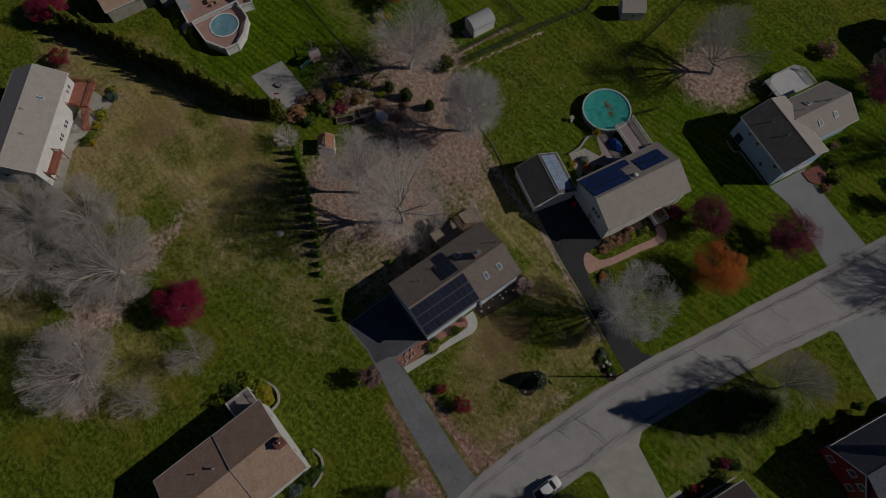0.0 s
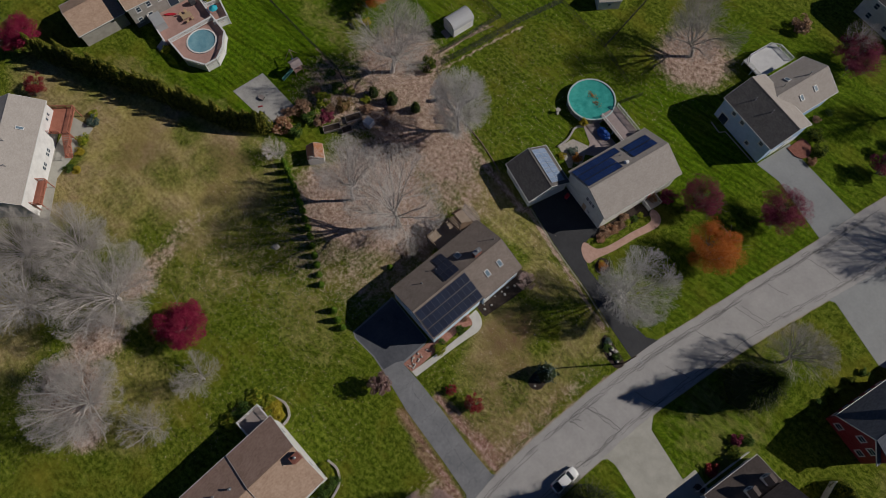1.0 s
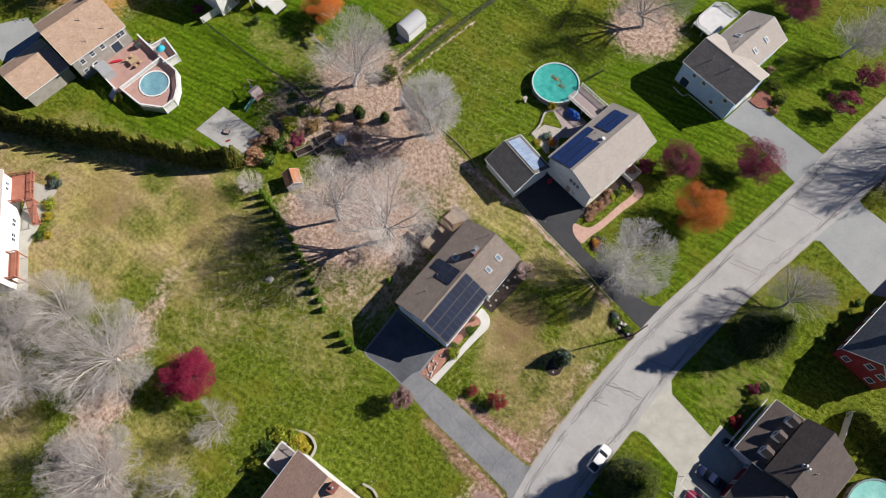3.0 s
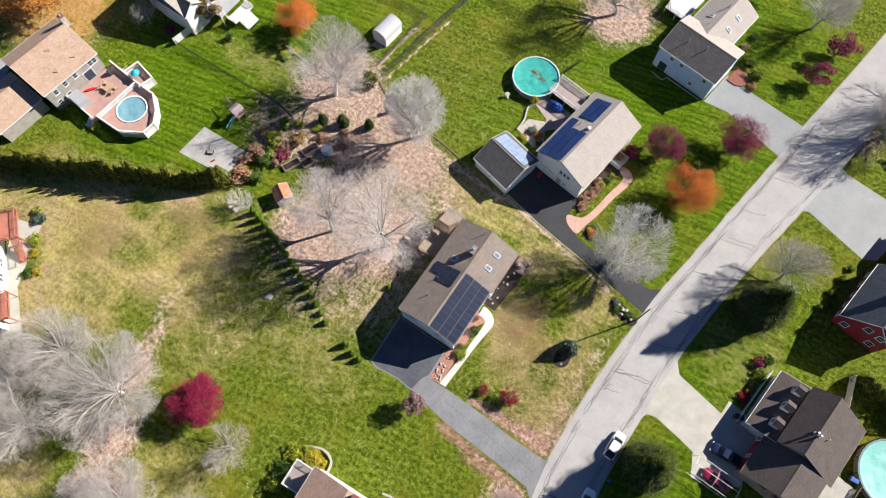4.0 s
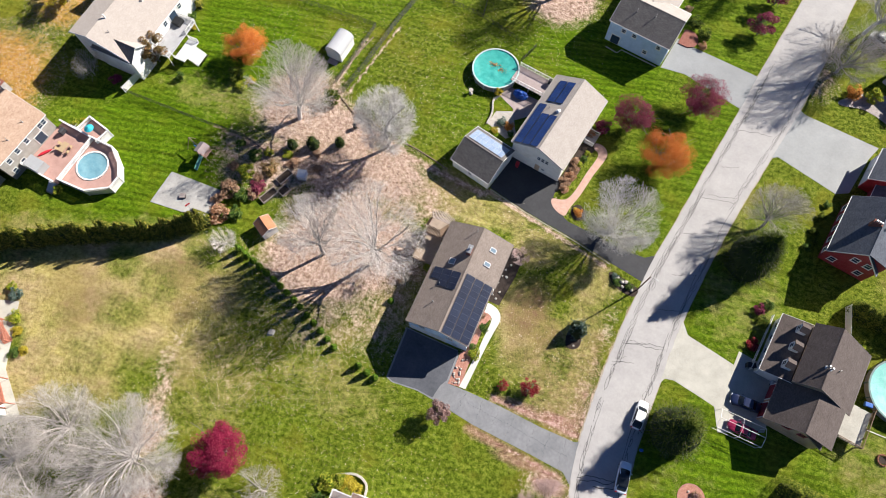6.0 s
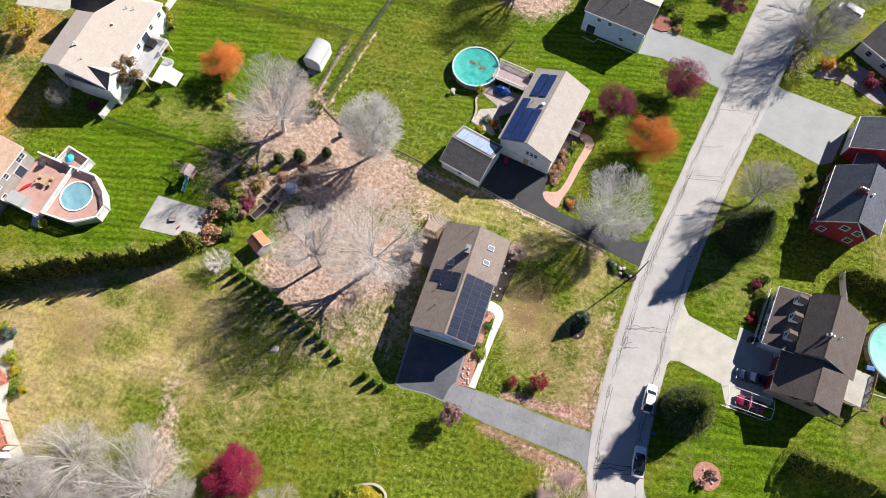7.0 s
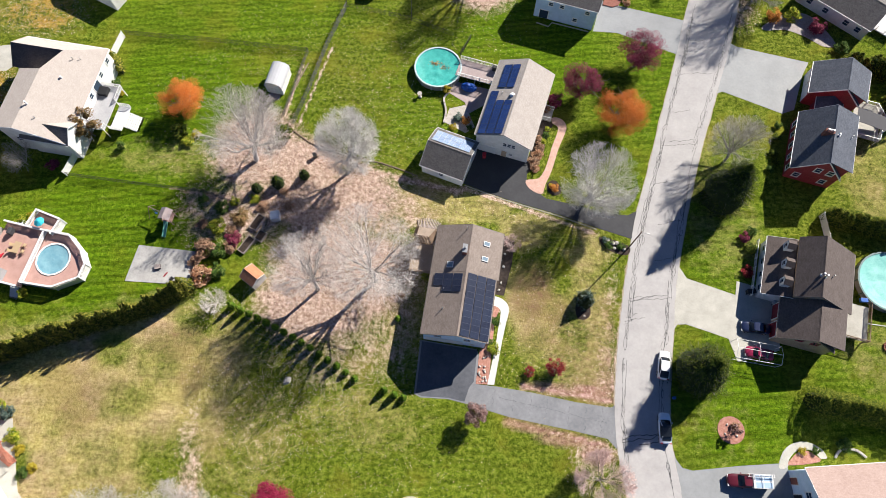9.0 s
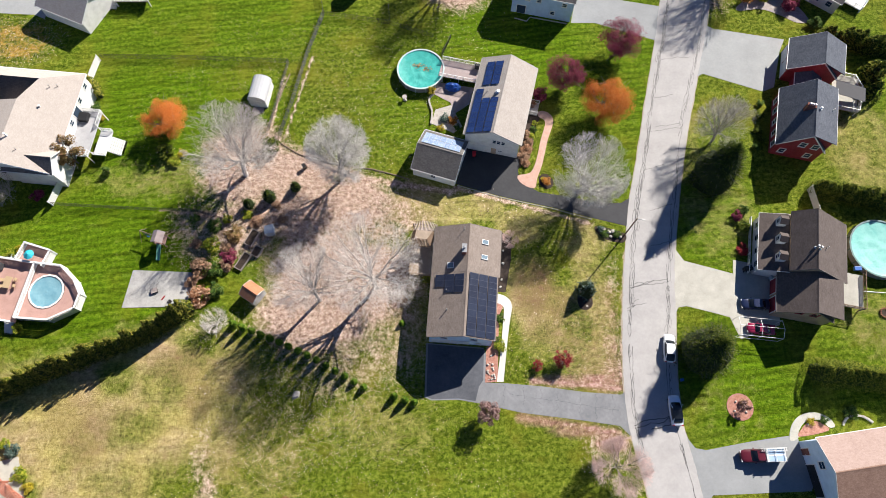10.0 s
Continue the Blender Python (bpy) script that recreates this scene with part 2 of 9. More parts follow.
# ---- ground ----
LITTER = [  # fallen leaves: x, y, radius, radius, amount
    (-31, 11.5, 10, 7, 0.95), (-22, 17, 8, 7.5, 0.85), (-31, 20, 9, 8, 0.85), (-38, 37, 8, 5, 1.0), (-46, 39, 8, 8, 1.0), (-34, 30, 12, 6, 0.85), (-27, 31, 9, 6, 0.8), (-21, 28, 8, 5, 0.52), (-45, 27, 7, 6, 0.7),
    (15.5, -9, 3.5, 2, 0.45), (12, 0.2, 6.5, 1.0, 0.4), (17.5, 4, 1.8, 6, 0.35), (18.5, 14, 1.4, 10, 0.3), (-45, -23, 2.8, 4.2, 0.75), (-41.5, -33, 4, 5, 0.85), (-37.5, -40.5, 5.6, 4.8, 1.0), (-31, -42.5, 3.5, 3, 0.8),
    (-105, 26, 11, 11, 0.7), (-101, 46, 7, 7, 0.6), (-7, 81, 7, 7, 0.9), (44, 78, 4, 5, 0.5), (16, -11.5, 4, 4, 0.32), (-48, 9, 4, 3, 0.28), (-95, 66, 9, 5, 0.45), (-52, 26, 6, 6, 0.5), (-18.5, 8, 6, 8, 0.42), (-27, 3, 8, 5, 0.40), (-36, -5, 6, 9, 0.2), (-46, -19, 1.6, 6, 0.6), (-47.5, -11, 1.5, 5, 0.4),
]
DRY = [  # thin, straw-coloured lawn
    (-62, -8, 19, 13, 1.0), (-55, 0, 14, 9, 0.9), (-68, -19, 9, 9, 0.78), (-74, -2, 12, 6, 0.6), (5, 14, 4.5, 7, 0.75), (8, 8, 6, 5, 0.45), (4, 27, 8, 4, 0.6), (-6, 30, 8, 4, 0.62), (-14, 31, 6, 5, 0.66), (13, 24, 5, 5, 0.6),
    (-40, -12, 9, 9, 0.3), (-88, -12, 10, 6, 0.8), (-20, -7, 10, 5, 0.3), (-30, -35, 8, 8, 0.5), (-60, -45, 14, 8, 0.8), (13, 6, 5, 6, 0.4), (16, 9, 2.5, 12, 0.55), (35, -3, 6, 8, 0.15), (36, 36, 5, 16, 0.3), (40, 28, 6, 10, 0.28), (-62, 36, 12, 4, 0.3), (-16, 12, 4, 8, 0.5), (67, 42, 7, 11, 0.42), (62, 10, 7, 6, 0.3), (10, 14, 7, 9, 0.55),
]
SPECK = [  # single pale leaves lying on the lawn
    (-22, 5, 13, 8, 2.2), (-33, -4, 11, 8, 1.9), (-14, 20, 9, 14, 0.9), (-22, 48, 10, 14, 0.6), (-36, -3, 12, 9, 0.9), (-25, -18, 22, 14, 0.5), (0, 30, 14, 6, 0.8), (8, 12, 10, 14, 0.5), (-50, 45, 16, 14, 0.35), (-20, 60, 20, 12, 0.4), (-40, 60, 20, 10, 0.3),
    (-52, -42, 20, 14, 0.6), (-10, 66, 12, 10, 0.4),
]
MOWN = [(-68, 20, 22, 18, 1.0), (-62, 48, 22, 16, 1.0), (4, 66, 16, 12, 1.0), (-14, 54, 12, 14, 0.6), (28, 62, 8, 22, 0.8), (12, 92, 22, 12, 0.7), (22, 50, 9, 16, 0.6), (-14, -14, 20, 13, 0.2), (38, 0, 10, 12, 1.0), (38, 24, 9, 20, 0.8), (70, 60, 8, 14, 0.5), (-60, 72, 30, 12, 0.8), (26, 85, 12, 14, 0.6), (60, 4, 12, 12, 0.6)]


GREEN = [(-62.5, 0.5, 3.5, 3, 1.0), (-55, -1, 4, 5, 0.8), (-59, -7, 5, 3.5, 0.9), (-60, -15, 5, 3, 0.7), (-51, -14, 5, 4, 1.0), (-73.5, -18, 2.2, 4, 1.0), (-67, -12, 3, 4, 0.5), (-50, 5, 4, 3, 0.8), (8, 20, 4, 4, 0.9), (12, 10, 2.5, 3, 0.6), (-4, 27, 3, 1.5, 0.6), (10, 26, 3, 2, 0.8)]
GOLDEN = [(-106, 26, 18, 15, 1.0), (-101, 46, 11, 11, 1.0), (-95, 66, 13, 9, 1.0)]
STAIN = [(-65.5, -8.5, 3.2, 4.4, 0.8), (-68, -5, 4.5, 3.5, 0.6), (-52, 2.5, 4, 3, 0.7), (-54, 4, 4, 1.6, 0.5), (-56.5, 2, 1.5, 1.5, 0.6), (-49, -3, 2, 3, 0.7), (5, 16, 3.6, 5, 1.3), (9, 13, 2.5, 3, 0.8), (6, 9, 2.5, 2.5, 0.6), (-61, -5, 2.5, 1.5, 0.35)]
LEAF_LINES = [  # drifts of leaves along fences and kerbs: two ends and a width
    (-39.4, 44.6, -35.6, 62.4, 0.26), (-42.6, 44.0, -40.6, 58.0, 0.32), (-36.5, 40.0, -24.0, 36.0, 1.2), (-24.0, 36.0, -8.5, 33.6, 0.7), (-8.0, 34.4, 16.0, 27.4, 0.45), (9.0, -6.4, 17.5, -7.8, 0.3), (4.0, 0.3, 18.0, -0.9, 0.35),
    (18.4, 1.0, 21.2, 22.0, 0.3), (-60, 30.0, -47.0, 28.4, 0.3),
]


ROSE = [(16.4, -9.2, 2.4, 1.3, 0.8), (11.5, -7.4, 4.5, 0.9, 0.7), (15.0, 0.4, 3.6, 1.0, 0.85), (17.6, 2.8, 1.3, 3.6, 0.42), (9.0, 0.5, 4.6, 0.8, 0.55), (17.8, 10.5, 1.0, 4.5, 0.2), (13.5, 6, 5, 7, 0.16)]
ROSE_LINES = [(2.0, -5.4, 17.0, -7.9, 0.7), (4.5, 0.35, 18.2, -0.8, 0.6)]


def amounts(zones, x, y):
    best = np.zeros_like(x)
    for cx, cy, rx, ry, a in zones:
        d = np.hypot((x - cx) / rx, (y - cy) / ry)
        best = np.maximum(best, a * np.clip((1.35 - d) / 0.7, 0, 1))
    return best


def along(lines, x, y):
    best = np.zeros_like(x)
    for x0, y0, x1, y1, w in lines:
        dx, dy = x1 - x0, y1 - y0
        u = np.clip(((x - x0) * dx + (y - y0) * dy) / (dx * dx + dy * dy), 0, 1)
        d = np.hypot(x - x0 - u * dx, y - y0 - u * dy)
        best = np.maximum(best, 0.72 * np.clip(1.5 - d / w, 0, 1))
    return best


def ground_sheet():
    far = [200, 350, 700, 1500, 3500]
    xs = np.array([-v for v in far[::-1]] + list(np.arange(-130, 110.1, 0.5)) + far)
    ys = np.array([-v for v in far[::-1]] + list(np.arange(-75, 140.1, 0.5)) + far)
    gx, gy = np.meshgrid(xs, ys)
    x, y, n = gx.ravel(), gy.ravel(), len(xs)
    j, i = np.meshgrid(np.arange(len(ys) - 1), np.arange(n - 1), indexing="ij")
    k = (j * n + i).ravel()
    f = np.stack([k, k + 1, k + n + 1, k + n], 1)
    m, t, b = material("lawn", 1.0, 0, 0.05)
    v = np.stack([x, y, np.zeros_like(x)], 1)
    me = bpy.data.meshes.new("ground")
    me.vertices.add(len(v))
    me.vertices.foreach_set("co", v.astype(np.float32).ravel())
    me.loops.add(f.size)
    me.loops.foreach_set("vertex_index", f.astype(np.int32).ravel())
    me.polygons.add(len(f))
    me.polygons.foreach_set("loop_start", np.arange(0, f.size, 4, dtype=np.int32))
    me.update(calc_edges=True)
    for name, vals in (("cover", (np.maximum(amounts(LITTER, x, y), along(LEAF_LINES, x, y)), amounts(DRY, x, y), amounts(SPECK, x, y), amounts(MOWN, x, y))), ("patches", (amounts(GREEN, x, y), amounts(STAIN, x, y), amounts(GOLDEN, x, y), np.maximum(amounts(ROSE, x, y), along(ROSE_LINES, x, y))))):
        me.attributes.new(name, "FLOAT_COLOR", "POINT").data.foreach_set("color", np.stack(vals, 1).astype(np.float32).ravel())
    at = place(t)

    def layers(name):
        att = t.nodes.new("ShaderNodeAttribute")
        att.attribute_name = name
        sep = t.nodes.new("ShaderNodeSeparateColor")
        t.links.new(att.outputs["Color"], sep.inputs[0])
        return sep.outputs[0], sep.outputs[1], sep.outputs[2], att.outputs["Alpha"]

    litter, dry, speck, mown = layers("cover")
    green, stain, golden, rose = layers("patches")
    n1, n2, n3, n4 = noise_tex(t, 0.11, 5, at), noise_tex(t, 0.40, 7, at, 0.72), noise_tex(t, 1.5, 6, at, 0.78), noise_tex(t, 6.5, 4, at, 0.8)
    # grass blades in clumps
    clump = calc(t, "ADD", calc(t, "MULTIPLY", n3, 0.52), calc(t, "MULTIPLY", n4, 0.48))
    # faint streaks that the mower left, along two directions
    streaks = []
    for angle, fine in ((8, 5.0), (100, 3.2), (-32, 4.0)):
        turn = t.nodes.new("ShaderNodeMapping")
        turn.inputs["Rotation"].default_value = (0, 0, radians(angle))
        turn.inputs["Scale"].default_value = (0.10, fine * 0.3, 1)
        t.links.new(at, turn.inputs[0])
        streaks.append(calc(t, "SUBTRACT", noise_tex(t, 1.0, 4, turn.outputs[0], 0.7), 0.5))
    grass = ramp(t, clump, [(0.41, (0.010, 0.022, 0.002)), (0.50, (0.088, 0.126, 0.009)), (0.60, (0.262, 0.282, 0.046))])
    lush = ramp(t, clump, [(0.39, (0.022, 0.052, 0.003)), (0.50, (0.068, 0.129, 0.004)), (0.61, (0.166, 0.238, 0.013))])
    grass = mixed(t, mown, grass, lush)
    worn = calc(t, "MULTIPLY", calc(t, "SUBTRACT", n1, 0.50, True), 3.4, True)
    grass = mixed(t, calc(t, "MULTIPLY", worn, calc(t, "SUBTRACT", 1.0, calc(t, "MULTIPLY", mown, 0.6))), grass, (0.21, 0.19, 0.022))
    # mowing stripes, bent here and there
    stripes = []
    for angle, scale, twist in ((78, 0.26, 3.2), (84, 0.11, 5.0)):
        wave = node(t, "ShaderNodeTexWave", Scale=scale, Distortion=twist, Detail=2.0)
        wave.inputs["Detail Scale"].default_value = 0.2
        turn = t.nodes.new("ShaderNodeMapping")
        turn.inputs["Rotation"].default_value = (0, 0, radians(angle))
        t.links.new(at, turn.inputs[0])
        t.links.new(turn.outputs[0], wave.inputs["Vector"])
        stripes.append(wave.outputs["Fac"])
    both = calc(t, "ADD", calc(t, "MULTIPLY", stripes[0], 0.6), calc(t, "MULTIPLY", stripes[1], 0.4))
    tone = calc(t, "ADD", 1.0, calc(t, "MULTIPLY", calc(t, "SUBTRACT", both, 0.5), calc(t, "ADD", 0.14, calc(t, "MULTIPLY", mown, 0.36))))
    tone = calc(t, "ADD", tone, calc(t, "ADD", calc(t, "MULTIPLY", streaks[2], 0.9), calc(t, "MULTIPLY", calc(t, "SUBTRACT", n2, 0.5), calc(t, "SUBTRACT", 1.1, calc(t, "MULTIPLY", mown, 0.5)))))
    tone = calc(t, "ADD", tone, calc(t, "MULTIPLY", streaks[0], calc(t, "ADD", 0.5, calc(t, "MULTIPLY", mown, 0.9))))
    grass = mixed(t, 1.0, grass, tone, "MULTIPLY")
    # thin dry grass with green left in patches, and bare stains
    straw = ramp(t, clump, [(0.40, (0.17, 0.132, 0.046)), (0.50, (0.375, 0.304, 0.104)), (0.60, (0.58, 0.49, 0.215))])
    rosy = ramp(t, clump, [(0.40, (0.20, 0.136, 0.078)), (0.50, (0.41, 0.292, 0.17)), (0.60, (0.60, 0.46, 0.31))])
    straw = mixed(t, calc(t, "MULTIPLY", calc(t, "SUBTRACT", n1, 0.44, True), 5.0, True), straw, rosy)
    straw = mixed(t, 1.0, straw, calc(t, "ADD", 1.0, calc(t, "MULTIPLY", streaks[1], 1.1)), "MULTIPLY")
    mask = calc(t, "ADD", calc(t, "SUBTRACT", dry, calc(t, "MULTIPLY", green, 0.6)), calc(t, "MULTIPLY", calc(t, "SUBTRACT", calc(t, "ADD", calc(t, "MULTIPLY", n2, 0.6), calc(t, "MULTIPLY", n4, 0.4)), 0.5), 2.4))
    grass = mixed(t, ramp(t, mask, [(0.16, (0, 0, 0)), (0.95, (0.92, 0.92, 0.92))]), grass, straw)
    earth = calc(t, "MULTIPLY", calc(t, "ADD", stain, calc(t, "MULTIPLY", calc(t, "SUBTRACT", n2, 0.58, True), calc(t, "MULTIPLY", dry, 3.0))), calc(t, "MULTIPLY", calc(t, "SUBTRACT", calc(t, "ADD", calc(t, "MULTIPLY", n2, 0.6), calc(t, "MULTIPLY", n3, 0.5)), 0.36, True), 5.0))
    grass = mixed(t, calc(t, "MULTIPLY", earth, 0.55, True), grass, (0.20, 0.125, 0.07))
    # fallen leaves: a torn carpet, then single leaves in two sizes of cell
    cover = calc(t, "ADD", litter, calc(t, "MULTIPLY", calc(t, "SUBTRACT", calc(t, "ADD", calc(t, "MULTIPLY", n2, 0.6), calc(t, "MULTIPLY", n3, 0.4)), 0.5), 2.6), True)
    carpet = ramp(t, clump, [(0.43, (0.085, 0.042, 0.035)), (0.5, (0.43, 0.275, 0.23)), (0.57, (0.90, 0.71, 0.63))])
    carpet = mixed(t, golden, carpet, ramp(t, clump, [(0.36, (0.16, 0.07, 0.012)), (0.5, (0.44, 0.22, 0.045)), (0.62, (0.70, 0.44, 0.13))]))
    hold = calc(t, "MULTIPLY", calc(t, "GREATER_THAN", litter, 0.03), cover)
    grass = mixed(t, ramp(t, hold, [(0.30, (0, 0, 0)), (0.75, (0.88, 0.88, 0.88))]), grass, carpet)
    drift = calc(t, "ADD", rose, calc(t, "MULTIPLY", calc(t, "SUBTRACT", calc(t, "ADD", calc(t, "MULTIPLY", n2, 0.35), calc(t, "MULTIPLY", n4, 0.65)), 0.5), 3.0), True)
    plum = ramp(t, clump, [(0.38, (0.10, 0.035, 0.035)), (0.5, (0.34, 0.16, 0.15)), (0.61, (0.66, 0.42, 0.38))])
    grass = mixed(t, calc(t, "MULTIPLY", calc(t, "MULTIPLY", calc(t, "GREATER_THAN", rose, 0.03), drift), 0.82), grass, plum)
    for scale, reach, share_ in ((4.6, 0.36, 1.0), (7.5, 0.46, 0.85)):
        dots = t.nodes.new("ShaderNodeTexVoronoi")
        dots.inputs["Scale"].default_value = scale
        t.links.new(at, dots.inputs["Vector"])
        pick = t.nodes.new("ShaderNodeSeparateColor")
        t.links.new(dots.outputs["Color"], pick.inputs[0])
        near = calc(t, "LESS_THAN", dots.outputs["Distance"], calc(t, "MULTIPLY", pick.outputs[2], reach))
        chance = calc(t, "MAXIMUM", calc(t, "MULTIPLY", hold, 1.0 * share_), calc(t, "MULTIPLY", calc(t, "MULTIPLY", speck, calc(t, "MULTIPLY", calc(t, "SUBTRACT", n2, 0.40, True), 2.2)), 0.62 * share_))
        few = calc(t, "LESS_THAN", pick.outputs[0], chance)
        pale = ramp(t, pick.outputs[1], [(0.1, (0.22, 0.13, 0.08)), (0.4, (0.42, 0.30, 0.20)), (0.7, (0.66, 0.53, 0.42)), (0.98, (0.86, 0.76, 0.66))])
        grass = mixed(t, calc(t, "MULTIPLY", calc(t, "MULTIPLY", near, few), 0.95), grass, pale)
    t.links.new(grass, b.inputs["Base Color"])
    bump(t, b, clump, 1.0, 0.25)
    me.materials.append(m)
    return tagged(new("ground", me), "autumn lawn with dry patches and fallen leaves", "ground", kind="structure")


ground_sheet()

ROAD_LEFT = [(26, -60), (22.5, -32), (20.8, -17.2), (19.6, -10.5), (18.9, -6.5), (18.8, -0.2), (19.3, 7.1), (20.4, 16.7), (21.7, 24.9), (22.7, 31.0), (24.9, 39.2), (27.9, 51.5), (31.8, 67.3), (33.2, 73.8), (37.2, 89.3), (41, 105), (48, 135)]
ROAD_RIGHT = [(34, -58), (30.8, -32), (29.1, -17.2), (28.0, -9.7), (27.4, -6.3), (27.4, -1.1), (27.9, 5.2), (28.6, 11.8), (29.1, 16.7), (29.8, 21.8), (30.8, 27.1), (32.8, 36.5), (35.8, 48), (38.9, 58.5), (42.1, 69.5), (46, 86), (49.5, 102), (57, 133)]


def resample(line, n):
    pts = [Vector((x, y)) for x, y in smooth(line, 8)]
    run = [0.0]
    for a, b in zip(pts, pts[1:]):
        run.append(run[-1] + (b - a).length)
    out = []
    for i in range(n):
        s = run[-1] * i / (n - 1)
        k = max(j for j in range(len(run)) if run[j] <= s + 1e-9)
        k = min(k, len(pts) - 2)
        out.append(pts[k].lerp(pts[k + 1], (s - run[k]) / max(run[k + 1] - run[k], 1e-9)))
    return out


RL, RR = resample(ROAD_LEFT, 400), resample(ROAD_RIGHT, 400)


def asphalt(name, dark, light, rough=0.9, cracked=True):
    m, t, b = material(name, rough, 0, 0.2)
    at = place(t)
    n1, n2, n3 = noise_tex(t, 0.25, 5, at, 0.65), noise_tex(t, 2.2, 5, at, 0.7), noise_tex(t, 22, 2, at)
    tone = calc(t, "ADD", calc(t, "MULTIPLY", n1, 0.5), calc(t, "ADD", calc(t, "MULTIPLY", n2, 0.3), calc(t, "MULTIPLY", n3, 0.2)))
    col = ramp(t, tone, [(0.3, dark), (0.68, light)])
    if cracked:
        v = t.nodes.new("ShaderNodeTexVoronoi")
        v.feature = "DISTANCE_TO_EDGE"
        v.inputs["Scale"].default_value = 0.5
        w = t.nodes.new("ShaderNodeVectorMath")
        w.operation = "ADD"
        nz = node(t, "ShaderNodeTexNoise", Scale=0.9, Detail=5.0)
        t.links.new(at, nz.inputs["Vector"])
        t.links.new(at, w.inputs[0])
        t.links.new(nz.outputs["Color"], w.inputs[1])
        t.links.new(w.outputs[0], v.inputs["Vector"])
        line = calc(t, "LESS_THAN", v.outputs["Distance"], 0.012)
        col = mixed(t, calc(t, "MULTIPLY", line, 0.45), col, tuple(c * 0.35 for c in dark))
    t.links.new(col, b.inputs["Base Color"])
    bump(t, b, n3, 0.3, 0.01)
    return m


MAT["road"] = asphalt("worn_asphalt", (0.30, 0.29, 0.284), (0.445, 0.43, 0.42), cracked=False)
MAT["drive_old"] = asphalt("old_driveway_asphalt", (0.125, 0.130, 0.142), (0.27, 0.275, 0.285), 0.9, False)
MAT["drive_black"] = asphalt("sealed_driveway_asphalt", (0.032, 0.033, 0.037), (0.062, 0.063, 0.068), 0.75, False)
MAT["drive_grey"] = asphalt("grey_driveway_asphalt", (0.25, 0.26, 0.26), (0.36, 0.37, 0.37), 0.9, False)
MAT["drive_dark"] = asphalt("dark_patched_asphalt", (0.045, 0.049, 0.060), (0.125, 0.132, 0.15), 0.85, False)
MAT["pad"] = surface("weathered_concrete", (0.26, 0.255, 0.245), (0.47, 0.46, 0.44), 0.45, 4, 0.95, weight=0.35)
MAT["drive_mid"] = asphalt("middling_driveway_asphalt", (0.21, 0.22, 0.225), (0.31, 0.32, 0.325), 0.9, False)
MAT["joint"] = plain("driveway_joint", (0.045, 0.046, 0.05), 0.8)
MAT["seal"] = plain("crack_sealer", (0.022, 0.022, 0.024), 0.6)


def road_sheet():
    rnd = random.Random(3)
    bm = bmesh.new()
    rows = []
    for i, (a, b) in enumerate(zip(RL, RR)):
        side = (a - b).normalized()
        a = a + side * rnd.uniform(-0.07, 0.07)
        b = b - side * rnd.uniform(-0.07, 0.07)
        rows.append([bm.verts.new((*a, -0.05))] + [bm.verts.new((*a.lerp(b, s), 0.035 + 0.05 * (1 - (2 * s - 1) ** 2))) for s in (0, 0.1, 0.3, 0.5, 0.7, 0.9, 1)] + [bm.verts.new((*b, -0.05))])
    for p, q in zip(rows, rows[1:]):
        for k in range(len(p) - 1):
            bm.faces.new((p[k], p[k + 1], q[k + 1], q[k]))
    return tagged(part("road", bm, MAT["road"]), "worn light grey asphalt road with sealed cracks", "road", kind="structure")


road = road_sheet()


def on_road(i, s):
    """A point on the road: row i of 0 to 399, s of the way from its left edge to its right one."""
    i = min(max(i, 0), 398.99)
    k = int(i)
    a, b = RL[k].lerp(RL[k + 1], i - k), RR[k].lerp(RR[k + 1], i - k)
    p = a.lerp(b, s)
    return Vector((p.x, p.y, 0.047 + 0.05 * (1 - (2 * s - 1) ** 2)))


def ribbon(bm, pts, width):
    left = []
    for k, p in enumerate(pts):
        d = (pts[min(k + 1, len(pts) - 1)] - pts[max(k - 1, 0)])
        d.z = 0
        n = Vector((-d.y, d.x, 0)).normalized() * width / 2 if d.length else Vector((width / 2, 0, 0))
        left.append((bm.verts.new(p + n), bm.verts.new(p - n)))
    for (a, b), (c, d) in zip(left, left[1:]):
        bm.faces.new((b, d, c, a))


def crack(points, width):
    bm = bmesh.new()
    ribbon(bm, points, width)
    part("crack_seal", bm, MAT["seal"], road)


def row_at(y):
    return min(range(400), key=lambda i: abs(RL[i].y - y))


def wander(y0, y1, s, spread, seed, width=0.055):
    """Sealed cracks along the road at about s of its width: single strands that part into loops and meet again."""
    rnd = random.Random(seed)
    i, end = float(row_at(y0)), row_at(y1)
    base = s + rnd.uniform(-spread, spread)
    while i < end:
        loop = rnd.random() < 0.62
        run = rnd.uniform(2.0, 6.0) if loop else rnd.uniform(3.0, 9.0)
        drift = rnd.uniform(-0.018, 0.018) + (s - base) * 0.5
        n = max(4, int(run * 1.3))
        for side in ((-1, 1) if loop else (0,)):
            reach, pts, off = rnd.uniform(0.008, 0.034), [], 0.0
            for k in range(n + 1):
                u = k / n
                off = off * 0.5 + rnd.uniform(-0.006, 0.006) * (0 < k < n)
                pts.append(on_road(i + run * u + rnd.uniform(-0.12, 0.12) * (0 < k < n), min(max(base + drift * u + side * reach * math.sin(math.pi * u) ** 0.6 + off, 0.02), 0.98)))
            crack(pts, width * rnd.uniform(0.75, 1.15))
        base += drift
        i += run + (rnd.uniform(1, 6) if rnd.random() < 0.25 else 0)


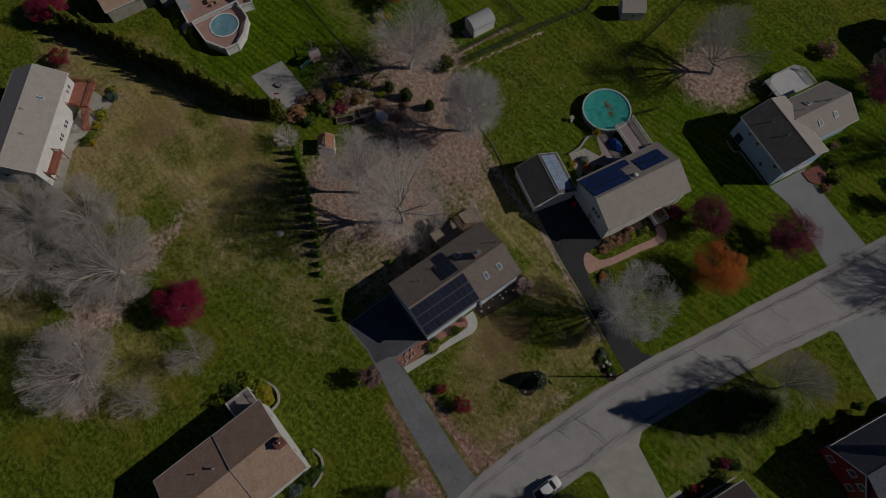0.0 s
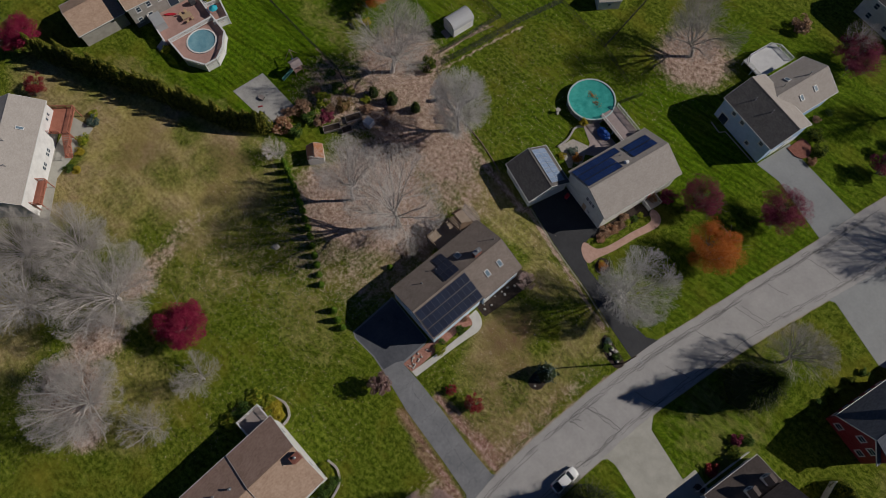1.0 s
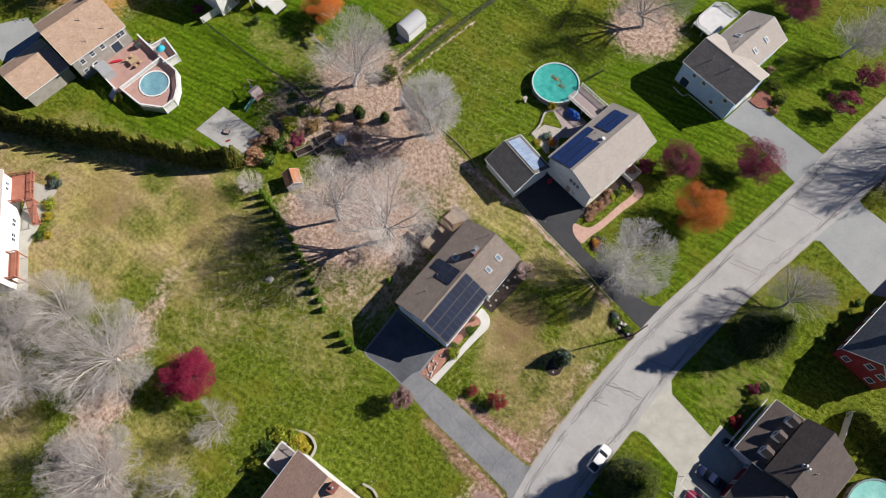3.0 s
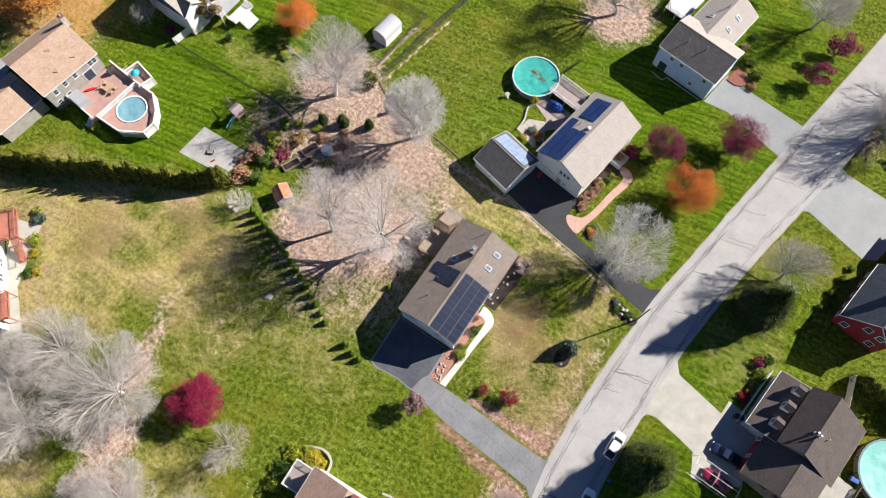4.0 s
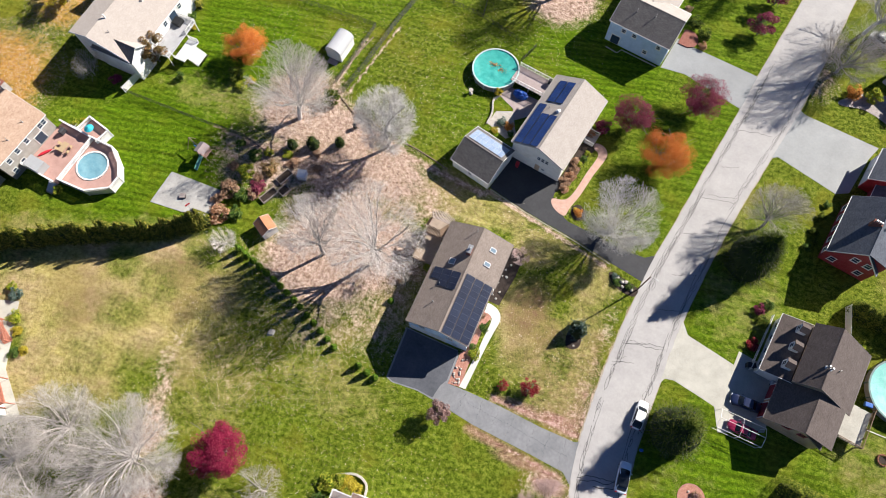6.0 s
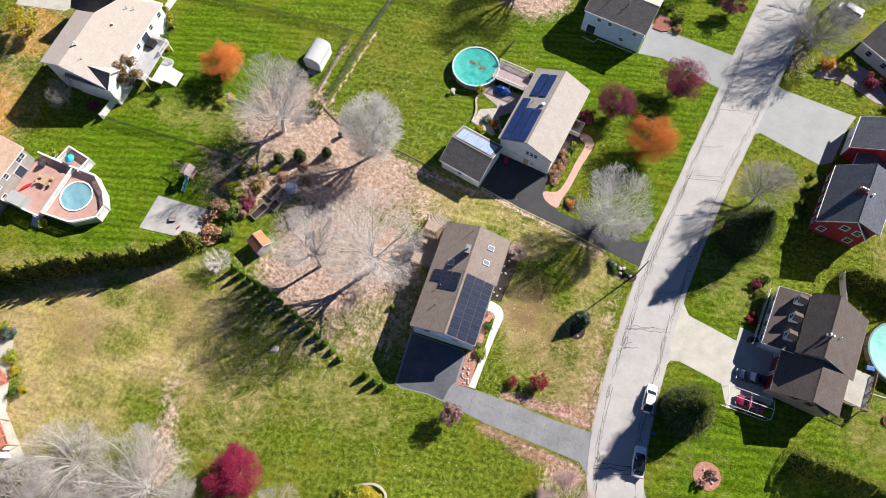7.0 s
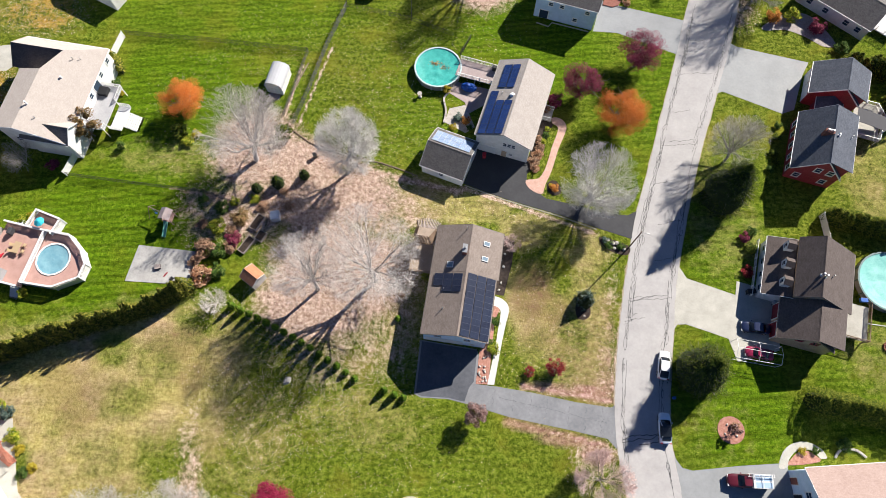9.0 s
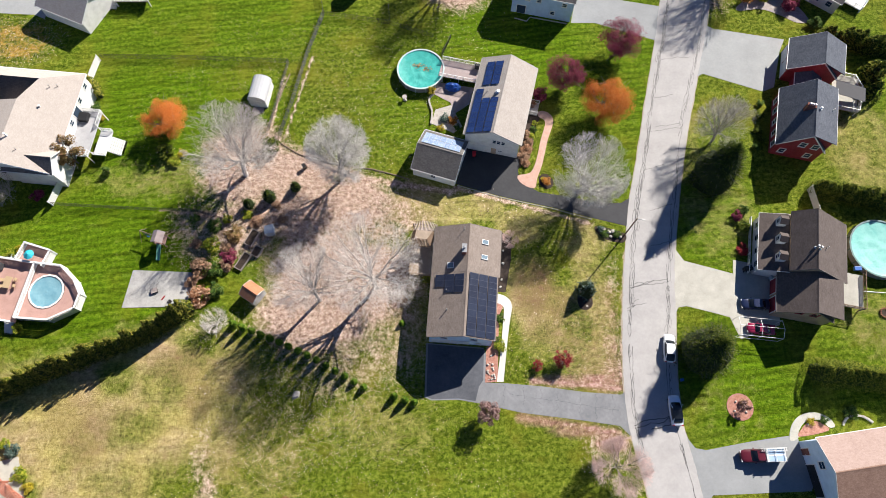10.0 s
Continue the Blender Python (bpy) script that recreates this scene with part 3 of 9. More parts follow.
def across(y, s0, s1, seed, width=0.06, slant=2.0):
    rnd = random.Random(seed)
    i0, pts, n, off = row_at(y), [], int(abs(s1 - s0) * 26) + 4, 0.0
    for k in range(n):
        off = off * 0.8 + rnd.uniform(-0.35, 0.35)
        pts.append(on_road(i0 + off + slant * k / n, s0 + (s1 - s0) * k / (n - 1)))
    crack(pts, width)


for n, (y0, y1, s, spread) in enumerate([(-12, 5, 0.14, 0.02), (4, 30, 0.12, 0.02), (20, 46, 0.17, 0.03), (24, 44, 0.2, 0.03), (30, 76, 0.14, 0.03), (44, 74, 0.17, 0.03), (50, 72, 0.13, 0.02), (9, 20, 0.16, 0.05), (12, 18, 0.2, 0.06),
                                         (-4, 14, 0.86, 0.02), (8, 26, 0.89, 0.02), (9, 22, 0.85, 0.03), (20, 36, 0.9, 0.02), (24, 33, 0.86, 0.02), (32, 62, 0.87, 0.02), (45, 58, 0.84, 0.03), (-22, -4, 0.84, 0.03), (-24, -6, 0.88, 0.03), (60, 78, 0.9, 0.02), (-3, 8, 0.82, 0.02)]):
    wander(y0, y1, s, spread, 40 + n, 0.045)
    if n % 2 == 0:
        cut = random.Random(n).uniform(0.35, 0.7)
        wander(y0 + (y1 - y0) * (1 - cut), y1, s + 0.02, spread, 140 + n, 0.04)
    if n % 3 == 0:
        wander(y0 + 2, y0 + (y1 - y0) * 0.6, s - 0.012, spread + 0.01, 240 + n, 0.038)
for n, (y, s0, s1) in enumerate([(15.6, 0.1, 0.9), (16.4, 0.12, 0.86), (15.9, 0.15, 0.6), (12.2, 0.08, 0.45), (12.8, 0.1, 0.3), (11.6, 0.08, 0.25), (23, 0.5, 0.92), (46, 0.15, 0.85), (47, 0.3, 0.8), (38, 0.2, 0.6), (62, 0.15, 0.8), (-7.4, 0.1, 0.95), (-6.9, 0.1, 0.9), (-7.9, 0.4, 0.92), (53, 0.2, 0.55), (30, 0.45, 0.88), (70, 0.2, 0.7)]):
    across(y, s0, s1, 70 + n, 0.05 if y > -5 else 0.09)


def verge(line, other, seed):
    """A strip of sand and leaf dust along one edge of the road."""
    rnd = random.Random(seed)
    bm = bmesh.new()
    rows, waves = [], [(rnd.uniform(0.03, 0.5), rnd.uniform(0, 6.28)) for _ in range(7)]
    for n, (a, b) in enumerate(zip(line[60:360], other[60:360])):
        out = (a - b).normalized()
        p, q = a - out * 0.05, a + out * (0.12 + 0.03 * abs(sum(math.sin(n * f + g) for f, g in waves)))
        rows.append((bm.verts.new((*p, 0.03)), bm.verts.new((*q, 0.006))))
    for (a, b), (c, d) in zip(rows, rows[1:]):
        bm.faces.new((a, b, d, c))
    bmesh.ops.recalc_face_normals(bm, faces=bm.faces)
    tagged(part("verge", bm, MAT["sand"]), "thin strip of pale sand and leaf dust along the road", "verge", kind="structure")


MAT["sand"] = surface("sandy_dust", (0.24, 0.20, 0.15), (0.46, 0.41, 0.34), 0.8, 6, 0.95, weight=0.6)
verge(RL, RR, 21)
verge(RR, RL, 22)
PAVED = [[tuple(v) for v in RL] + [tuple(v) for v in RR[::-1]]]


def inside(pts, x, y):
    """Which of the places x, y lie inside an outline."""
    hit = np.zeros(len(x), dtype=bool)
    for (x0, y0), (x1, y1) in zip(pts, pts[1:] + pts[:1]):
        if y0 != y1:
            hit ^= ((y0 > y) != (y1 > y)) & (x < (x1 - x0) * (y - y0) / (y1 - y0) + x0)
    return hit


def flat(name, pts, z, mat, label, category, rounded=0, low=-0.05):
    """A paved patch or bed, a low slab let into the ground."""
    PAVED.append(list(pts))
    bm = bmesh.new()
    prism(bm, smooth(pts, rounded, True) if rounded else pts, low, z)
    return tagged(part(name, bm, mat), label, category, kind="structure")


flat("driveway", [(-12.9, 6.4), (-13.1, -2.3), (-12.0, -2.8), (-7.6, -2.7), (-4.7, -3.2), (2.4, -4.7), (12.1, -5.9), (17.6, -6.7), (18.9, -8.0), (19.4, -8.0), (19.2, -1.2), (18.2, -1.9), (12.5, -1.5), (5.7, -0.6), (-0.2, -0.1), (-3.3, 0.0), (-3.2, 4.7), (-3.6, 5.6)], 0.025, MAT["drive_old"], "grey cracked asphalt driveway beside the lawn", "driveway")
flat("driveway", [(22.1, 27.0), (16.3, 28.5), (9.9, 30.4), (-0.5, 32.9), (-7.8, 35.2), (-5.6, 43.0), (-4.8, 44.4), (4.2, 40.4), (3.4, 37.8), (3.5, 36.4), (5.0, 34.9), (7.1, 33.5), (11.6, 32.8), (17.6, 31.6), (21.4, 31.4), (23.3, 32.6)], 0.025, MAT["drive_black"], "freshly sealed black asphalt driveway", "driveway")
flat("driveway", [(15.3, 70.6), (20.1, 70.6), (32.2, 66.2), (34.0, 74.6), (21.0, 77.2), (17.0, 78.4)], 0.025, MAT["drive_mid"], "light grey asphalt driveway", "driveway")
flat("driveway", [(37.8, 57.6), (39.9, 58.6), (50.7, 54.6), (53.0, 55.6), (55.5, 63.6), (57.0, 66.6), (43.4, 69.2), (41.2, 70.6)], 0.025, MAT["drive_grey"], "wide light grey asphalt driveway", "driveway")
flat("driveway", [(29.4, 23.6), (31.2, 20.6), (39.2, 18.3), (39.6, 20.8), (43.9, 19.8), (46.6, 16.7), (45.6, 9.4), (38.7, 7.0), (37.5, 10.7), (35.1, 11.4), (30.6, 12.6), (29.2, 12.4), (28.0, 10.6)], 0.025, MAT["concrete"], "pale concrete driveway with oil stains", "driveway")
flat("driveway", [(27.2, -7.6), (28.9, -10.0), (30.5, -10.3), (37.8, -9.0), (44.9, -8.0), (46.2, -15.2), (45.6, -16.2), (30.6, -16.8), (29.4, -18.4), (28.7, -17.6)], 0.025, MAT["drive_mid"], "light grey asphalt driveway", "driveway")
flat("walkway", smooth([(-1.55, 0.1), (-1.0, 3.5), (-0.55, 6.5), (-0.25, 9.5), (0.0, 11.6), (-0.1, 12.5), (-0.7, 13.0), (-1.5, 13.1)], 4) + smooth([(-1.5, 14.75), (-0.8, 14.72), (0.3, 14.3), (1.1, 13.5), (1.35, 12.3), (0.95, 10.2), (0.5, 7.4), (0.05, 4.0), (-0.45, 0.1)], 4), 0.06, MAT["walk"], "white concrete garden walk", "walkway")
flat("walkway", [(3.3, 36.8), (4.0, 35.2), (6.2, 34.3), (6.8, 36.2), (7.9, 39.2), (9.1, 43.9), (10.4, 47.9), (9.9, 49.6), (8.6, 50.3), (7.6, 50.0), (7.8, 49.0), (8.7, 48.4), (8.8, 47.2), (7.8, 43.9), (6.8, 39.8), (5.6, 37.4)], 0.06, MAT["pavers"], "curved pink brick paver walk", "walkway", 3)
flat("sports_pad", [(-63.0, 18.9), (-52.6, 18.5), (-51.6, 17.6), (-53.4, 12.5), (-63.8, 12.3)], 0.07, MAT["pad"], "weathered grey concrete sports pad", "pad")
flat("planting_bed", [(-2.6, 16.4), (-1.6, 25.0), (0.1, 25.8), (1.8, 25.0), (1.5, 20.8), (0.7, 16.7), (0.4, 15.0), (-1.0, 15.1), (-2.4, 15.4)], 0.05, MAT["mulch"], "dark mulch bed along the house front", "bed")
flat("planting_bed", [(-3.4, 0.0), (-3.1, 5.4), (-2.4, 6.2), (-2.0, 13.4), (-1.2, 13.6), (0.0, 12.9), (-0.9, 10.8), (-1.1, 6.0), (-1.4, 0.1)], 0.045, MAT["red_mulch"], "red mulch bed with pale stones", "bed")
flat("planting_bed", [(3.7, 38.4), (5.2, 40.2), (6.3, 43.0), (7.2, 47.4), (8.0, 48.6), (6.6, 50.8), (5.2, 49.0), (4.4, 45.0), (3.6, 41.2)], 0.05, MAT["mulch"], "dark flower bed along a house front", "bed")
flat("planting_bed", [(12.4, 13.6), (12.8, 12.2), (14.0, 12.0), (14.9, 13.0), (14.6, 15.0), (13.6, 16.0), (12.7, 15.2)], 0.05, MAT["mulch"], "dark mulch ring round a small conifer", "bed", 5)
flat("planting_bed", [(16.6, 27.0), (21.4, 25.7), (21.2, 24.0), (18.9, 24.3), (17.0, 25.4)], 0.05, MAT["mulch"], "dark bed with rocks at the driveway mouth", "bed", 4)
flat("planting_bed", [(34.7, -3.8), (35.3, -2.3), (36.8, -1.7), (38.3, -2.3), (38.9, -3.8), (38.3, -5.3), (36.8, -5.9), (35.3, -5.3)], 0.06, MAT["red_mulch"], "round red mulch bed on the lawn", "bed", 5)
flat("planting_bed", [(7.2, 36.6), (7.3, 35.0), (8.4, 34.2), (9.6, 34.8), (9.5, 36.2), (8.4, 37.2)], 0.05, MAT["mulch"], "small dark bed beside the paver walk", "bed", 5)
flat("planting_bed", [(45.3, -8.3), (45.8, -7.2), (47.0, -6.2), (48.2, -5.95), (49.3, -6.4), (50.0, -7.4)], 0.06, MAT["red_mulch"], "red mulch bed beside the house", "bed", 4)
flat("garden_path", [(43.7, -8.8), (44.4, -6.6), (46.0, -5.1), (48.3, -4.6), (50.4, -5.4), (51.2, -6.7), (50.2, -6.9), (49.4, -6.0), (48.0, -5.7), (46.6, -6.1), (45.4, -7.4), (45.0, -8.6)], 0.05, MAT["concrete"], "curved pale concrete path", "walkway", 4)
flat("patio", [(-12.2, 54.2), (-10.6, 56.6), (-4.3, 55.4), (-5.2, 51.8), (-7.9, 49.8), (-8.8, 52.2)], 0.05, MAT["deck_rosy"], "faded brick patio behind the house", "patio")
flat("patio", [(-11.6, 50.6), (-8.6, 51.6), (-6.6, 47.0), (-8.2, 45.6), (-12.3, 47.6)], 0.05, MAT["stone"], "stone edged garden patio", "patio")
flat("patio", [(-80.5, -12.6), (-75.6, -11.2), (-71.4, -21.7), (-64.8, -27.6), (-67.2, -29.6), (-75, -22)], 0.04, MAT["concrete"], "pale concrete patio behind the house", "patio")
flat("brick_steps", [(17.3, 77.2), (17.9, 80.8), (18.9, 81.0), (20.0, 80.6), (20.8, 79.7), (21.0, 78.4), (20.4, 77.3), (19.2, 76.8)], 0.2, MAT["brick"], "red brick landing beside the entrance", "steps")
flat("driveway", [(-112.7, 6.9), (-109.0, 11.7), (-103.8, 10.6), (-101.0, 4.0), (-105.0, 1.7), (-110.8, 3.0)], 0.025, MAT["drive_grey"], "worn dark grey asphalt driveway", "driveway")
flat("driveway", [(-110, 78.5), (-91.5, 78.0), (-89.4, 75.5), (-89.7, 71.6), (-92.0, 72.6), (-99.0, 73.0), (-110, 74.0)], 0.025, MAT["drive_grey"], "light grey asphalt driveway", "driveway")
flat("parking_pad", [(-12.6, 6.2), (-12.8, -2.2), (-11.9, -2.6), (-7.6, -2.5), (-5.0, -2.9), (-4.4, -0.6), (-3.7, 0.4), (-3.5, 5.4)], 0.031, MAT["drive_dark"], "dark asphalt parking pad before the garage doors", "driveway", low=0.0)
# expansion cracks across the old driveway
lane = bpy.data.objects["driveway"]
rnd = random.Random(8)
for k in range(7):
    u = max(0.02, (k + rnd.uniform(-0.3, 0.3)) / 6.5)
    x0, y0 = 17.0 - 19.5 * u, -6.6 + 3.5 * u ** 0.9
    x1, y1 = 17.2 - 19.5 * u, -1.75 + 1.7 * u
    pts = [Vector((x0 + (x1 - x0) * i / 9 + rnd.uniform(-0.25, 0.25), y0 + 0.2 + (y1 - y0 - 0.4) * i / 9, 0.032)) for i in range(10)]
    bm = bmesh.new()
    ribbon(bm, pts, 0.02)
    part("crack", bm, MAT["joint"], lane)
for off in (0.5,):
    pts = [Vector((17.5 - 17.0 * i / 30 + rnd.uniform(-0.1, 0.1), -6.6 + off * 4.6 + (3.3 - off * 1.6) * i / 30 + rnd.uniform(-0.1, 0.1), 0.033)) for i in range(31)]
    bm = bmesh.new()
    ribbon(bm, pts, 0.02)
    part("crack", bm, MAT["joint"], lane)
flat("planting_bed", [(48.8, 74.4), (51.2, 76.4), (54.7, 78.4), (59.0, 77.6), (62.8, 71.6), (60.5, 70.6), (57.0, 72.7), (53.4, 74.0), (49.5, 73.6)], 0.05, MAT["gravel"], "pale gravel bed with round shrubs", "bed", 4)
flat("driveway", [(-108, 56.0), (-97.7, 58.2), (-95.6, 54.0), (-97.5, 52.0), (-108, 51.0)], 0.025, MAT["concrete"], "pale concrete driveway behind a white house", "driveway")

# ---- houses ----
def cells(name, dark, light, line, pitch=0.158):
    """Solar cells: a glossy dark sheet with a fine grid of bus lines."""
    m, t, b = material(name, 0.3, 0, 0.3)
    at = where(t)
    sep = t.nodes.new("ShaderNodeSeparateXYZ")
    t.links.new(at, sep.inputs[0])
    lines = None
    for k in (0, 1):
        f = calc(t, "FRACT", calc(t, "DIVIDE", calc(t, "ADD", sep.outputs[k], 5 * pitch), pitch))
        edge = calc(t, "LESS_THAN", f, 0.07)
        lines = edge if lines is None else calc(t, "MAXIMUM", lines, edge)
    tone = t.nodes.new("ShaderNodeObjectInfo").outputs["Random"]
    col = ramp(t, tone, [(0, dark), (1, light)])
    t.links.new(mixed(t, lines, col, line), b.inputs["Base Color"])
    return m


MAT["cell_black"] = cells("black_solar_cells", (0.010, 0.014, 0.032), (0.016, 0.023, 0.048), (0.04, 0.05, 0.075))
MAT["cell_pale"] = cells("pale_solar_cells", (0.15, 0.21, 0.32), (0.21, 0.28, 0.41), (0.48, 0.53, 0.60))
MAT["cell_blue"] = cells("blue_solar_cells", (0.010, 0.026, 0.105), (0.016, 0.040, 0.15), (0.06, 0.10, 0.22))
MAT["panel_frame"] = plain("panel_frame_grey", (0.055, 0.065, 0.10), 0.4, 0.3)
MESH = {}


def panel_mesh(kind, w, l):
    key = (kind, w, l)
    if key not in MESH:
        bm = bmesh.new()
        box(bm, 0, w, 0, l, 0.10, 0.14)
        for f in bm.faces:
            f.material_index = 1
        a = 0.028
        vs = [bm.verts.new(p) for p in ((a, a, 0.1425), (w - a, a, 0.1425), (w - a, l - a, 0.1425), (a, l - a, 0.1425))]
        bm.faces.new(vs)
        for y in (l * 0.25, l * 0.75):
            for f in {f for v in box(bm, 0, w, y - 0.02, y + 0.02, -0.02, 0.098) for f in v.link_faces}:
                f.material_index = 1
        me = bpy.data.meshes.new("solar_panel")
        bm.to_mesh(me)
        bm.free()
        me.materials.append(MAT["cell_" + kind])
        me.materials.append(MAT["steel"] if kind == "pale" else MAT["panel_frame"])
        MESH[key] = me
    return MESH[key]


def window_meshes(w, h, trim):
    key = ("window", w, h, trim.name)
    if key not in MESH:
        bm = bmesh.new()
        f = 0.13
        outer, inner = (w / 2 + f, h / 2 + f), (w / 2, h / 2)
        ring = [[bm.verts.new((sx * q[0], sy * q[1], z)) for sx, sy in ((-1, -1), (1, -1), (1, 1), (-1, 1))] for q, z in ((outer, -0.02), (outer, 0.07), (inner, 0.07), (inner, -0.02))]
        for p, q in zip(ring, ring[1:]):
            for i in range(4):
                bm.faces.new((p[i], p[(i + 1) % 4], q[(i + 1) % 4], q[i]))
        fr = bpy.data.meshes.new("window_frame")
        bm.to_mesh(fr)
        bm.free()
        fr.materials.append(trim)
        bm = boxed(-w / 2, w / 2, -h / 2, h / 2, -0.02, 0.025)
        pn = bpy.data.meshes.new("pane")
        bm.to_mesh(pn)
        bm.free()
        pn.materials.append(MAT["pane"])
        bars = []
        for name, bm in (("sash_bar", boxed(-w / 2, w / 2, -0.025, 0.025, 0.0, 0.06)), ("window_sill", boxed(-w / 2 - f - 0.04, w / 2 + f + 0.04, -h / 2 - f - 0.05, -h / 2 - f, -0.02, 0.11))):
            me = bpy.data.meshes.new(name)
            bm.to_mesh(me)
            bm.free()
            me.materials.append(trim)
            bars.append(me)
        MESH[key] = fr, pn, bars
    return MESH[key]


def window(house, m, w=0.9, h=1.2, label="", trim=None):
    fr, pn, bars = window_meshes(w, h, trim or MAT["trim"])
    ob = share("window", fr, house, m, label)
    share("pane", pn, ob, Matrix())
    for me in bars:
        share(me.name.split(".")[0], me, ob, Matrix())


def door(house, m, w=0.95, h=2.05, mat=None, label=""):
    bm = bmesh.new()
    box(bm, -w / 2, w / 2, 0, h, -0.02, 0.05)
    box(bm, -w / 2 + 0.15, -0.06, 0.2, 0.9, 0.05, 0.065)
    box(bm, 0.06, w / 2 - 0.15, 0.2, 0.9, 0.05, 0.065)
    box(bm, -w / 2 + 0.15, w / 2 - 0.15, 1.1, 1.9, 0.05, 0.065)
    d = part("door", bm, mat or MAT["door"], house, label, None)
    d.matrix_basis = m
    bm = bmesh.new()
    for x0, x1, y0, y1 in ((-w / 2 - 0.12, -w / 2, 0, h + 0.12), (w / 2, w / 2 + 0.12, 0, h + 0.12), (-w / 2, w / 2, h, h + 0.12)):
        box(bm, x0, x1, y0, y1, -0.02, 0.08)
    part("door_frame", bm, MAT["trim"], d)
    bm = bmesh.new()
    tube(bm, (w / 2 - 0.1, 1.0, 0.05), (w / 2 - 0.1, 1.0, 0.12), 0.03, 0.03, 6)
    part("handle", bm, MAT["steel"], d)


def garage_door(house, m, w=2.7, h=2.15, mat=None):
    bm = bmesh.new()
    for k in range(4):
        box(bm, -w / 2, w / 2, k * h / 4 + 0.01, (k + 1) * h / 4 - 0.01, -0.02, 0.04)
        for j in range(4):
            x = -w / 2 + (j + 0.5) * w / 4
            box(bm, x - w / 8 + 0.08, x + w / 8 - 0.08, k * h / 4 + 0.1, (k + 1) * h / 4 - 0.1, 0.04, 0.055)
    d = part("garage_door", bm, mat or MAT["door"], house, "panelled garage door")
    d.matrix_basis = m
    bm = bmesh.new()
    for x0, x1, y0, y1 in ((-w / 2 - 0.15, -w / 2, 0, h + 0.15), (w / 2, w / 2 + 0.15, 0, h + 0.15), (-w / 2, w / 2, h, h + 0.15)):
        box(bm, x0, x1, y0, y1, -0.02, 0.09)
    part("door_frame", bm, MAT["trim"], d)


